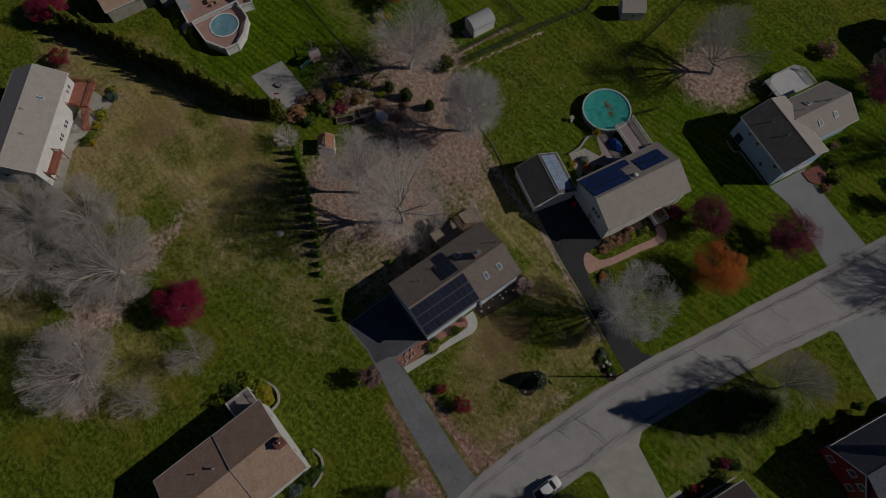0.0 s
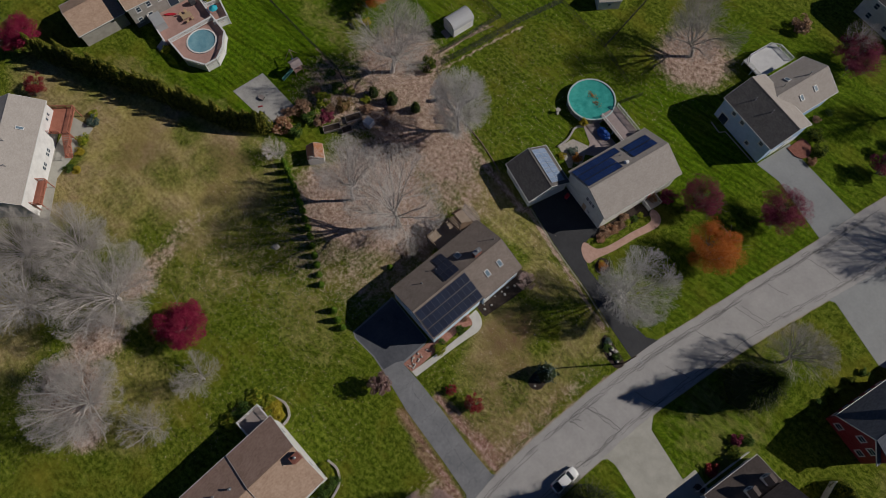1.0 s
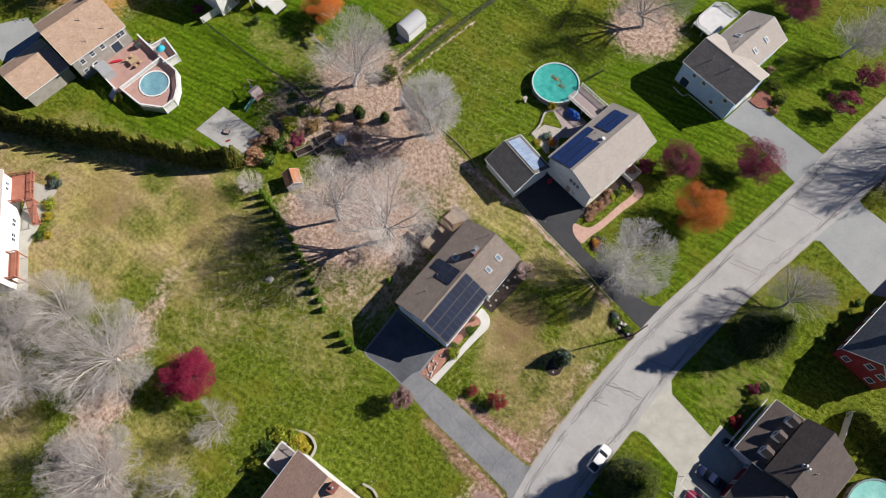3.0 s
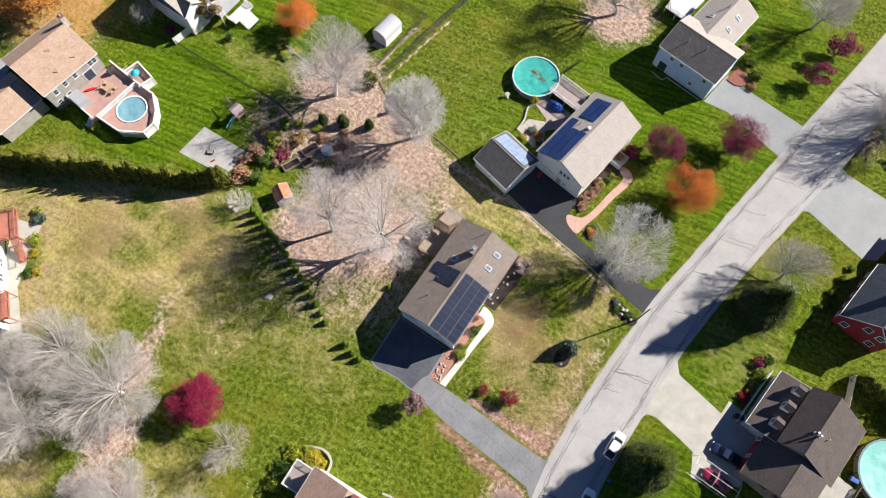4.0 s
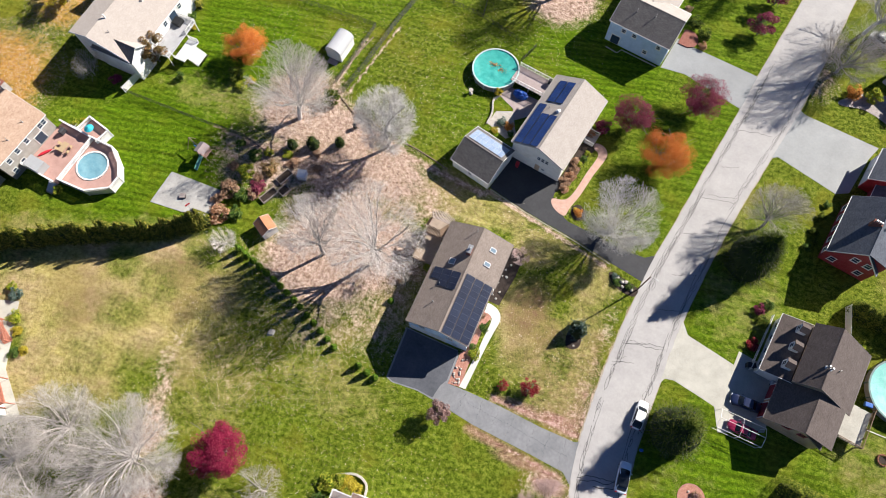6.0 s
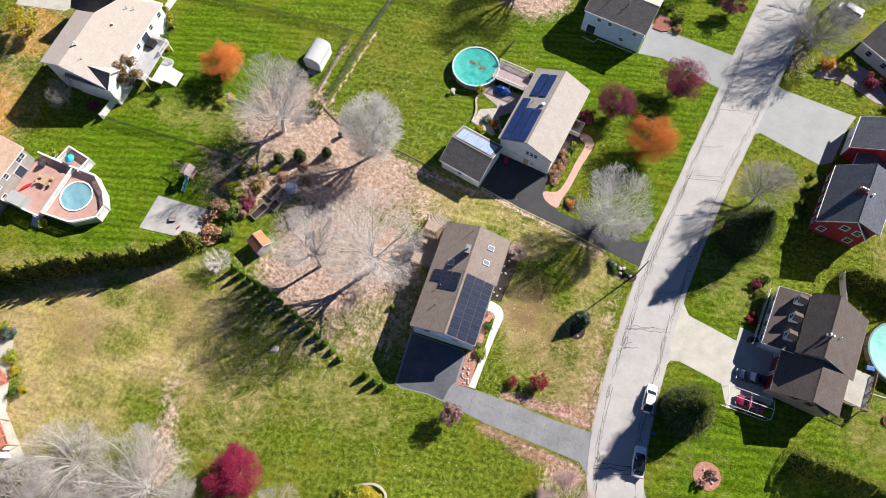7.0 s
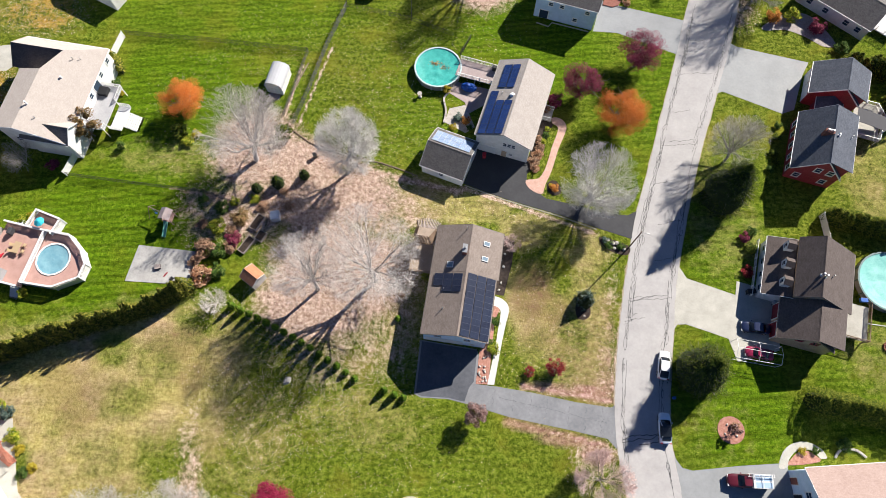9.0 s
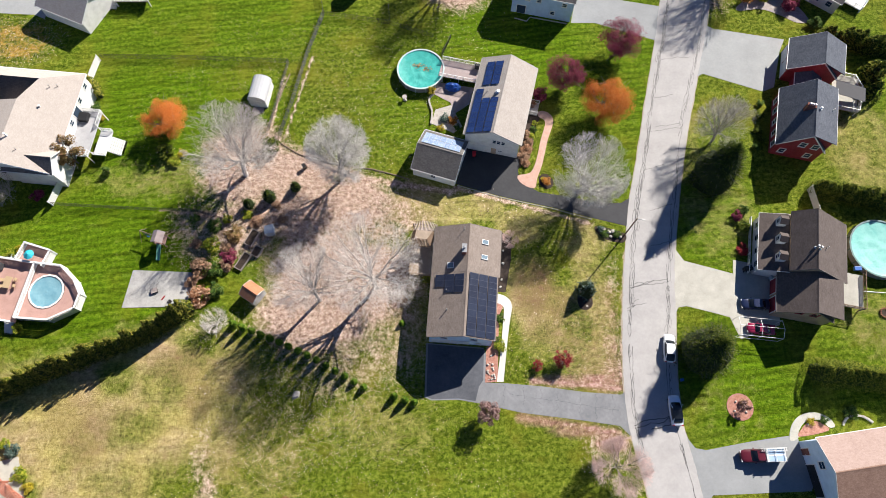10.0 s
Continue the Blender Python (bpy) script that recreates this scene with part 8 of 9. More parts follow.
truck = car(38.6, -11.1, 92, 6.6, 2.0, "maroon pickup truck with a white ladder rack", maroon, tall=1.85, cab=(-0.02, 0.0, 0.16, 0.27))
bm = boxed(-0.98, 0.98, -3.2, -0.25, 1.1, 1.75)
part("cargo_cap", bm, M["trim"], truck, "white utility cap with blue-tinted lids")
for xx in (-0.5, 0.5):
    part("lid", boxed(xx - 0.38, xx + 0.38, -3.0, -0.5, 1.752, 1.79), plain("pale_blue_panel", (0.35, 0.48, 0.62), 0.4), truck)
bm = bmesh.new()
for xx in (0.62, 1.02):
    box(bm, xx - 0.03, xx + 0.03, -3.4, 0.6, 2.0, 2.08)
for k in range(11):
    box(bm, 0.62, 1.02, -3.3 + k * 0.37, -3.26 + k * 0.37, 2.02, 2.06)
part("ladder", bm, M["trim"], truck, "white ladder on the rack")
for yy in (-3.0, -1.6, -0.4):
    bm = boxed(-1.0, 1.0, yy - 0.03, yy + 0.03, 1.93, 1.99)
    for s in (-1, 1):
        box(bm, *sorted((s * 0.94, s * 1.0)), yy - 0.03, yy + 0.03, 1.2, 1.93)
    part("rack_bar", bm, M["trim"], truck)
car(54.6, 90.4, 62, 4.9, 2.0, "white van parked beside the grey house", white_paint, cab=(-0.46, -0.42, 0.26, 0.36), tall=2.1)

# canopy frame over the red car
cf = thing("canopy_frame", 41.3, 8.5, 0, -6, "bare white pipe canopy frame over a car", "canopy frame")
for xx in (-3.5, 0.0, 3.5):
    bm = bmesh.new()
    for a, b in (((xx, -1.5, 0), (xx, -1.5, 2.1)), ((xx, 1.5, 0), (xx, 1.5, 2.1)), ((xx, -1.5, 2.1), (xx, 0, 2.7)), ((xx, 1.5, 2.1), (xx, 0, 2.7))):
        tube(bm, a, b, 0.04, 0.04, 6)
    part("arch", bm, M["trim"], cf)
for yy, zz in ((-1.5, 2.1), (0, 2.7), (1.5, 2.1), (-1.5, 0.15)):
    bm = bmesh.new()
    tube(bm, (-3.5, yy, zz), (3.5, yy, zz), 0.04, 0.04, 6)
    part("pipe", bm, M["trim"], cf)


# ---- sheds ----
def shed(x, y, turn, w, l, zl, zm, wall, roof, label, doors=True):
    ob = thing("shed", x, y, 0, turn, label, "shed")
    b = Block(ob, 0, 0, 0, l, -w / 2, w / 2, 0, zl, zl, zm, wall, roof, roof, 0.12, gutter=False)
    if doors:
        for s in (-0.42, 0.42):
            m = b.face("S", s, 0.1)
            bm = boxed(-0.4, 0.4, 0, min(1.8, zl - 0.15), 0, 0.05)
            d = part("door", bm, M["trim"], ob)
            d.matrix_basis = m
        window(ob, b.face("E", 0, zl * 0.6), 0.5, 0.5)
    return ob


def barn_shed(x, y, turn, w, l, wall_h, top, label):
    """A shed under a rounded barn roof."""
    ob = thing("shed", x, y, 0, turn, label, "shed")
    n = 9
    arc = [(-w / 2 * math.cos(math.pi * k / n), wall_h + (top - wall_h) * math.sin(math.pi * k / n) ** 0.8) for k in range(n + 1)]
    bm = bmesh.new()
    sec = [(-w / 2 + 0.08, -0.1), (w / 2 - 0.08, -0.1)] + [(px * 0.96, pz - 0.06) for px, pz in arc[::-1]]
    lo = [bm.verts.new((px, -l / 2 + 0.1, pz)) for px, pz in sec]
    hi = [bm.verts.new((px, l / 2 - 0.1, pz)) for px, pz in sec]
    bm.faces.new(lo)
    bm.faces.new(hi[::-1])
    for k in range(len(sec)):
        j = (k + 1) % len(sec)
        bm.faces.new((lo[k], hi[k], hi[j], lo[j]))
    bmesh.ops.recalc_face_normals(bm, faces=bm.faces)
    part("wall", bm, M["white"], ob)
    bm = bmesh.new()
    rows = [[bm.verts.new((px * s, yy, pz + d)) for px, pz in arc] for yy in (-l / 2, l / 2) for s, d in ((1.02, 0.05), (0.98, -0.03))]
    for k in range(n):
        for p, q in ((0, 2), (3, 1), (1, 0), (2, 3)):
            bm.faces.new((rows[p][k], rows[p][k + 1], rows[q][k + 1], rows[q][k]))
    bmesh.ops.recalc_face_normals(bm, faces=bm.faces)
    part("roof", bm, M["roof_white"], ob, "pale rounded barn roof")
    for sx in (-0.45, 0.45):
        part("door", boxed(sx - 0.43, sx + 0.43, -l / 2 + 0.04, -l / 2 + 0.1, 0.05, 1.9), M["trim"], ob)
    return ob


barn_shed(-44.4, 53.6, -8, 3.4, 5.0, 1.9, 3.3, "white garden shed with a rounded pale roof")
bm = boxed(-1.0, 1.0, -3.7, -2.55, -0.05, 0.12)
part("ramp", bm, M["deck_grey"], bpy.data.objects["shed"], "grey wooden ramp")
shed(-41.8, 14.5, -124 + 180, 3.0, 3.0, 2.0, 2.9, M["cream"], M["roof_orange"], "small garden shed with an orange shingled roof")
shed(-27.6, 79.0, -40, 3.6, 4.6, 2.3, 3.4, M["white"], M["roof_pale"], "white garden shed with a pale shingled roof")


# ---- fences ----
def wire_fence(line, h, label, mat, post_gap=2.4, wires=7):
    """A wire fence: each post is a part, and every span of rail and wires too."""
    ob = thing("wire_fence", line[0][0], line[0][1], 0, 0, label, "fence")
    o = Vector((*line[0], 0))
    for a, b in zip(line, line[1:]):
        a, b = Vector((*a, 0)) - o, Vector((*b, 0)) - o
        n = max(1, round((b - a).length / post_gap))
        for k in range(n):
            p, q = a.lerp(b, k / n), a.lerp(b, (k + 1) / n)
            bm = bmesh.new()
            tube(bm, p - Vector((0, 0, 0.1)), p + Vector((0, 0, h + 0.05)), 0.04, 0.04, 6)
            part("post", bm, mat, ob)
            bm = bmesh.new()
            tube(bm, p + Vector((0, 0, h)), q + Vector((0, 0, h)), 0.025, 0.025, 5)
            for i in range(wires):
                z = 0.06 + (h - 0.1) * i / wires
                tube(bm, p + Vector((0, 0, z)), q + Vector((0, 0, z)), 0.009, 0.009, 3, False)
            d, m = (q - p), 14
            for i in range(m):
                u, v = p + d * (i / m), p + d * min(1, (i + 1.0) / m)
                tube(bm, u, v + Vector((0, 0, h)), 0.009, 0.009, 3, False)
                tube(bm, v, u + Vector((0, 0, h)), 0.009, 0.009, 3, False)
            part("mesh_span", bm, mat, ob)
    return ob


wire_fence([(-79.0, 31.0), (-64.0, 30.1), (-53.5, 29.7), (-47.0, 27.6)], 1.3, "dark wire fence between two lawns", M["dark"])
wire_fence([(-76.4, 62.2), (-60, 61.9), (-40.0, 61.1), (-42.4, 46.3)], 1.3, "dark wire fence round a lawn", M["dark"])
wire_fence([(-33.9, 72.6), (-36.5, 62.6), (-38.4, 52.4), (-40.2, 44.6)], 1.8, "tall dark wire fence along the garden edge", M["dark"], 2.4, 12)
wire_fence([(-34.0, 72.6), (-20.7, 70.2), (-12, 67.0)], 1.3, "dark wire fence between two lawns", M["dark"])
wire_fence([(-34, 73.0), (-38, 90), (-40, 104)], 1.3, "dark wire fence between two lawns", M["dark"])
wire_fence([(-20.7, 70.2), (-22, 84), (-24, 96)], 1.2, "thin wire fence between two lawns", M["dark"])
wire_fence([(-10.4, 62.6), (-8.6, 67.0)], 1.3, "dark gate-side fence behind the pool", M["dark"])


def white_fence(a, b, h, label):
    ob = thing("panel_fence", a[0], a[1], 0, math.degrees(math.atan2(b[1] - a[1], b[0] - a[0])), label, "fence")
    d = math.hypot(b[0] - a[0], b[1] - a[1])
    n = max(1, round(d / 1.9))
    for k in range(n + 1):
        part("post", boxed(k * d / n - 0.07, k * d / n + 0.07, -0.07, 0.07, -0.05, h + 0.1), M["trim"], ob)
        if k < n:
            bm = boxed(k * d / n + 0.07, (k + 1) * d / n - 0.07, -0.03, 0.03, 0.08, h)
            box(bm, k * d / n + 0.07, (k + 1) * d / n - 0.07, -0.045, 0.045, h - 0.1, h)
            part("panel", bm, M["trim"], ob)


white_fence((-76.6, 61.6), (-77.4, 56.6), 1.8, "white vinyl panel fence beside a house")
white_fence((-78.2, 35.2), (-79.2, 30.9), 1.8, "white vinyl panel fence beside a house")
white_fence((55.0, 34.0), (55.6, 28.2), 1.8, "white vinyl panel fence beside the brown house")


def timber_edge(pts, w, h, label, mat):
    for (x0, y0), (x1, y1) in zip(pts, pts[1:]):
        d = math.hypot(x1 - x0, y1 - y0)
        ob = part("garden_edging", boxed(0, d, -w / 2, w / 2, -0.05, h, bevel=0.03), mat)
        ob.matrix_basis = pose(x0, y0, 0, 0, 0, math.degrees(math.atan2(y1 - y0, x1 - x0)))
        tagged(ob, label, "edging", "garden edging")


timber_edge([(-40.2, 43.6), (-36.6, 41.2), (-33.0, 39.8), (-28.0, 38.9), (-22.9, 38.1), (-19.0, 37.0), (-16.2, 36.0)], 0.18, 0.16, "low weathered timber edge of the garden", M["wood"])
timber_edge([(-42.8, 46.0), (-41.4, 52.6), (-39.6, 58.6)], 0.22, 0.12, "low weathered timber edge beside the fence", M["wood"])
timber_edge([(4.1, 71.8), (6.5, 71.0), (7.2, 72.0), (14.4, 70.4)], 0.2, 0.12, "low stone edging along a house wall", M["stone"])
timber_edge([(-7.6, 34.9), (-0.6, 32.7), (9.7, 30.2), (16.0, 28.3)], 0.14, 0.08, "narrow pale stone edging of the driveway", M["stone"])


def stone_arc(pts, label, h=0.45, w=0.35):
    """A low wall of single stones along a curve."""
    ob = thing("stone_wall", pts[0][0], pts[0][1], 0, 0, label, "wall")
    rnd = random.Random(int(abs(pts[0][0] * 10)))
    line = smooth(pts, 5)
    for (x0, y0), (x1, y1) in zip(line, line[1:]):
        m = Matrix.Translation(((x0 + x1) / 2 - pts[0][0], (y0 + y1) / 2 - pts[0][1], 0)) @ Matrix.Rotation(math.atan2(y1 - y0, x1 - x0), 4, "Z")
        d = math.hypot(x1 - x0, y1 - y0)
        part("stone", boxed(-d / 2 + 0.01, d / 2 - 0.01, -w / 2, w / 2, -0.05, h * rnd.uniform(0.85, 1.1), m=m, bevel=0.04), M["stone"], ob)


stone_arc([(-14.8, -18.6), (-12.1, -17.6), (-10.0, -18.4), (-9.6, -20.2)], "curved low stone wall round a shrub bed")
stone_arc([(-0.8, -18.4), (1.2, -18.2), (3.0, -19.4), (3.8, -21.6)], "curved low stone wall round a shrub bed", 0.3)
stone_arc([(-12.4, 47.4), (-12.2, 50.0), (-12.8, 52.6), (-12.0, 54.0)], "curved stone edge of the garden patio", 0.35)
stone_arc([(52.4, -6.6), (53.4, -5.4), (55.6, -5.2), (57.2, -6.2)], "curved stone edge of a shrub bed", 0.3)

# ---- play and garden things ----
sw = thing("swing_set", -58.5, 24.0, 0, -8, "wooden play tower with a green slide and swings", "swing set")
for xx in (-0.8, 0.8):
    for yy in (-0.8, 0.8):
        part("post", boxed(xx - 0.06, xx + 0.06, yy - 0.06, yy + 0.06, -0.1, 2.6), M["wood"], sw)
deck_floor(sw, -0.9, 0.9, -0.9, 0.9, 1.4, M["deck_pink"], name="platform")
bm = bmesh.new()
slab(bm, [(-1.0, -1.05, 2.6), (0, -1.05, 3.2), (0, 1.05, 3.2), (-1.0, 1.05, 2.6)][::-1], 0.05)
slab(bm, [(0, -1.05, 3.2), (1.0, -1.05, 2.6), (1.0, 1.05, 2.6), (0, 1.05, 3.2)][::-1], 0.05)
bmesh.ops.recalc_face_normals(bm, faces=bm.faces)
part("tower_roof", bm, M["deck_rosy"], sw, "faded tan tower roof")
bm = bmesh.new()
slab(bm, [(-0.3, -0.9, 1.4), (-0.3, -3.4, 0.2), (0.3, -3.4, 0.2), (0.3, -0.9, 1.4)], 0.06)
for s in (-1, 1):
    slab(bm, [(s * 0.3, -0.9, 1.42), (s * 0.3, -3.4, 0.22), (s * 0.34, -3.4, 0.4), (s * 0.34, -0.9, 1.6)], 0.03)
part("slide", bm, plain("green_plastic", (0.20, 0.48, 0.37), 0.35), sw, "pale green plastic slide")
bm = bmesh.new()
tube(bm, (-0.8, 0.2, 2.3), (-3.6, 0.8, 2.3), 0.07, 0.07, 6)
for yy in (-0.6, 2.0):
    tube(bm, (-3.6, 0.8, 2.3), (-3.9, yy, -0.05), 0.06, 0.06, 6)
part("swing_beam", bm, M["wood"], sw)
for xx in (-1.8, -2.8):
    bm = bmesh.new()
    tube(bm, (xx - 0.2, 0.5, 2.25), (xx - 0.2, 0.5, 0.5), 0.012, 0.012, 4)
    tube(bm, (xx + 0.2, 0.5, 2.25), (xx + 0.2, 0.5, 0.5), 0.012, 0.012, 4)
    box(bm, xx - 0.25, xx + 0.25, 0.38, 0.62, 0.46, 0.5)
    part("swing", bm, plain("blue_plastic", (0.03, 0.12, 0.42), 0.4), sw, "blue swing seat")
bm = bmesh.new()
tube(bm, (0.7, 0.8, 1.4), (1.6, 2.6, 0), 0.05, 0.05, 5)
tube(bm, (-0.2, 0.8, 1.4), (0.7, 2.6, 0), 0.05, 0.05, 5)
for k in range(6):
    u = k / 6
    tube(bm, (0.7 + 0.9 * u, 0.8 + 1.8 * u, 1.4 * (1 - u)), (-0.2 + 0.9 * u, 0.8 + 1.8 * u, 1.4 * (1 - u)), 0.03, 0.03, 5)
part("climbing_ladder", bm, M["wood"], sw)

hp = thing("basketball_hoop", -56.1, 13.4, 0.02, 60, "low toy basketball hoop with a red backboard", "basketball hoop")
hp.scale = (0.7, 0.7, 0.45)
bm = bmesh.new()
tube(bm, (0, 0, 0), (0, 0, 2.9), 0.06, 0.05, 8)
tube(bm, (0, 0, 2.6), (0, 0.6, 3.0), 0.04, 0.04, 6)
part("pole", bm, M["steel"], hp)
part("base", boxed(-0.5, 0.5, -0.7, 0.2, 0.07, 0.3, bevel=0.04), M["dark"], hp)
part("backboard", boxed(-0.65, 0.65, 0.6, 0.65, 2.7, 3.6), bpy.data.materials.get("red_plastic") or plain("red_plastic", (0.5, 0.02, 0.04), 0.4), hp)
part("target", boxed(-0.25, 0.25, 0.652, 0.672, 2.9, 3.25), M["trim"], hp)
bm = bmesh.new()
for k in range(16):
    a, b = 2 * math.pi * k / 16, 2 * math.pi * (k + 1) / 16
    tube(bm, (0.23 * math.cos(a), 0.9 + 0.23 * math.sin(a), 3.0), (0.23 * math.cos(b), 0.9 + 0.23 * math.sin(b), 3.0), 0.012, 0.012, 4)
part("hoop_ring", bm, bpy.data.materials["red_plastic"], hp)
bx = thing("storage_crate", -58.7, 15.2, 0.07, 20, "low dark crate standing on the sports pad", "crate")
part("crate_body", boxed(-0.5, 0.5, -0.4, 0.4, 0, 0.35, bevel=0.03), M["dark"], bx)
part("crate_lid", boxed(-0.53, 0.53, -0.43, 0.43, 0.352, 0.4, bevel=0.02), M["deck_grey"], bx)


def raised_bed(x, y, turn, l, w):
    ob = thing("raised_bed", x, y, 0, turn, "weathered wooden raised garden bed with bare soil", "garden bed", "raised beds")
    for x0, x1, y0, y1 in ((-w / 2, w / 2, -l / 2, -l / 2 + 0.1), (-w / 2, w / 2, l / 2 - 0.1, l / 2), (-w / 2, -w / 2 + 0.1, -l / 2 + 0.1, l / 2 - 0.1), (w / 2 - 0.1, w / 2, -l / 2 + 0.1, l / 2 - 0.1)):
        part("board", boxed(x0, x1, y0, y1, -0.05, 0.5), M["deck_grey"], ob)
    part("soil", boxed(-w / 2 + 0.1, w / 2 - 0.1, -l / 2 + 0.1, l / 2 - 0.1, 0, 0.36), M["mulch"], ob)


raised_bed(-43.3, 24.7, -25, 3.0, 1.5)
raised_bed(-44.4, 20.4, -28, 3.2, 1.4)
raised_bed(-42.2, 22.2, -25, 1.9, 1.5)
cb = thing("compost_bin", -40.2, 25.9, 0, 10, "pale grey square compost bin", "bin")
part("bin_body", boxed(-0.75, 0.75, -0.75, 0.75, -0.02, 1.3, bevel=0.05), plain("pale_grey_plastic", (0.42, 0.45, 0.5), 0.6), cb)
part("bin_lid", boxed(-0.8, 0.8, -0.8, 0.8, 1.302, 1.42, bevel=0.05), plain("grey_lid", (0.5, 0.53, 0.58), 0.6), cb)


def wheelie_bin(x, y, turn, label, mat):
    ob = thing("wheeled_bin", x, y, 0, turn, label, "bin")
    bm = bmesh.new()
    loft(bm, [[(-0.25, -0.3, 0.04), (0.25, -0.3, 0.04), (0.25, 0.3, 0.04), (-0.25, 0.3, 0.04)], [(-0.31, -0.37, 1.0), (0.31, -0.37, 1.0), (0.31, 0.37, 1.0), (-0.31, 0.37, 1.0)]])
    part("bin_body", bm, mat, ob)
    part("lid", boxed(-0.34, 0.34, -0.42, 0.4, 1.0, 1.08, bevel=0.03), mat, ob)
    for s in (-1, 1):
        bm = bmesh.new()
        tube(bm, (s * 0.26, -0.3, 0.1), (s * 0.32, -0.3, 0.1), 0.1, 0.1, 10)
        part("wheel", bm, M["tyre"], ob)


wheelie_bin(41.2, 18.9, 10, "black wheeled bin beside the porch", M["dark"])
wheelie_bin(41.9, 19.0, 20, "black wheeled bin beside the porch", M["dark"])
wheelie_bin(-35.2, 38.4, 40, "black bin lying among fallen leaves", M["dark"])
wheelie_bin(45.4, 17.4, 0, "grey wheeled bin beside the garage", bpy.data.materials["pale_grey_plastic"])
wheelie_bin(-4.5, 40.9, 0, "red wheeled bin beside the garage doors", bpy.data.materials["red_plastic"])


def lamp_post(x, y, h, arm, turn):
    ob = thing("utility_pole", x, y, 0, turn, "slim weathered roadside pole with a lamp arm", "pole")
    bm = bmesh.new()
    tube(bm, (0, 0, -0.1), (0, 0, h), 0.13, 0.09, 10)
    part("pole_shaft", bm, M["wood"], ob)
    bm = bmesh.new()
    tube(bm, (0, 0, h - 0.5), (0, arm, h - 0.1), 0.035, 0.03, 6)
    part("arm", bm, M["steel"], ob)
    part("lamp_head", boxed(-0.12, 0.12, arm - 0.1, arm + 0.45, h - 0.18, h - 0.04, bevel=0.03), M["steel"], ob)


lamp_post(21.5, 25.4, 7.4, 0.9, -100)


def rock(x, y, r, seed, label="pale rounded garden stone", z=0.04):
    bm = bmesh.new()
    bmesh.ops.create_icosphere(bm, subdivisions=2, radius=1)
    for v in bm.verts:
        n = noise.noise(v.co * 1.3 + Vector((seed, 0, 0)))
        v.co = Vector((v.co.x * r * (1 + 0.35 * n), v.co.y * r * (0.8 + 0.3 * n), v.co.z * r * 0.65 * (1 + 0.3 * n) + r * 0.35))
    ob = part("rock", bm, M["stone"])
    ob.matrix_basis = pose(x, y, z, 0, 0, seed * 50)
    tagged(ob, label, "rock", "garden stones")


rnd = random.Random(9)
for k, (x, y) in enumerate(((0.2, 22.4), (-0.4, 21.3), (-0.6, 20.1), (0.1, 20.1), (-0.9, 18.7), (-0.2, 17.2), (0.9, 24.2), (-1.1, 16.4), (-0.5, 15.9))):
    rock(x, y, rnd.uniform(0.16, 0.3), k)
for k in range(26):
    rock(rnd.uniform(-3.1, -1.7), rnd.uniform(0.4, 4.6), rnd.uniform(0.1, 0.24), 20 + k, "pale rounded stone in red mulch")
for k, (x, y, r) in enumerate(((17.8, 26.3, 0.45), (18.6, 25.9, 0.5), (19.4, 26.0, 0.4), (20.6, 25.0, 0.35), (19.0, 25.0, 0.3), (13.9, 12.6, 0.2), (36.2, -3.0, 0.2), (37.6, -4.6, 0.22), (35.8, -4.4, 0.18), (48.2, -5.6, 0.25), (47.0, -6.4, 0.2), (-17.2, 52.6, 0.3))):
    rock(x, y, r, 60 + k, "pale boulder at the edge of a bed")
rock(-33.5, -1.9, 0.75, 77, "flat pale stone slab in the lawn", -0.32)

# statue stone, tarp, chairs
st = thing("garden_ornament", -17.4, 52.9, 0, 0, "small pale stone garden ornament", "ornament")
bm = bmesh.new()
tube(bm, (0, 0, 0), (0, 0, 0.15), 0.35, 0.3, 12)
tube(bm, (0, 0, 0.15), (0, 0, 0.75), 0.16, 0.12, 10)
tube(bm, (0, 0, 0.75), (0, 0, 0.9), 0.2, 0.45, 14)
part("ornament_body", bm, M["stone"], st)
tp = thing("tarpaulin_heap", -8.3, 55.4, 0.05, -10, "blue tarpaulin over garden furniture", "tarpaulin")
bm = bmesh.new()
bmesh.ops.create_icosphere(bm, subdivisions=3, radius=1)
for v in bm.verts:
    n = noise.noise(v.co * 2.2)
    v.co = Vector((v.co.x * 1.5 * (1 + 0.15 * n), v.co.y * 0.95 * (1 + 0.2 * n), max(0, v.co.z + 0.15) * 0.9 * (1 + 0.3 * n)))
part("tarpaulin", bm, surface("blue_tarpaulin", (0.01, 0.05, 0.28), (0.03, 0.13, 0.5), 2, 8, 0.35, relief=0.6, depth=0.05), tp)

# deck between the teal pool and the grey house
dk = thing("deck", -6.8, 58.3, 0, -13.1, "wooden pool deck with white railings", "deck")
deck_floor(dk, -3.9, 3.9, -1.9, 1.9, 1.25, M["deck_rosy"], "x")
rail(dk, [(-3.9, 1.9), (3.9, 1.9)], 1.25, 1.0, M["trim"])
rail(dk, [(-3.6, -1.9), (3.9, -1.9)], 1.25, 1.0, M["trim"])
deck_posts(dk, [(-3.8, -1.8), (0, -1.8), (3.8, -1.8), (-3.8, 1.8), (0, 1.8), (3.8, 1.8)], 1.2, M["trim"])
gr = thing("covered_grill", -3.4, 58.9, 1.25, -13, "grill under a dark cover on the pool deck", "grill")
part("grill_cover", boxed(-0.7, 0.7, -0.35, 0.35, 0, 1.1, bevel=0.12), plain("black_cover", (0.025, 0.025, 0.028), 0.7), gr)

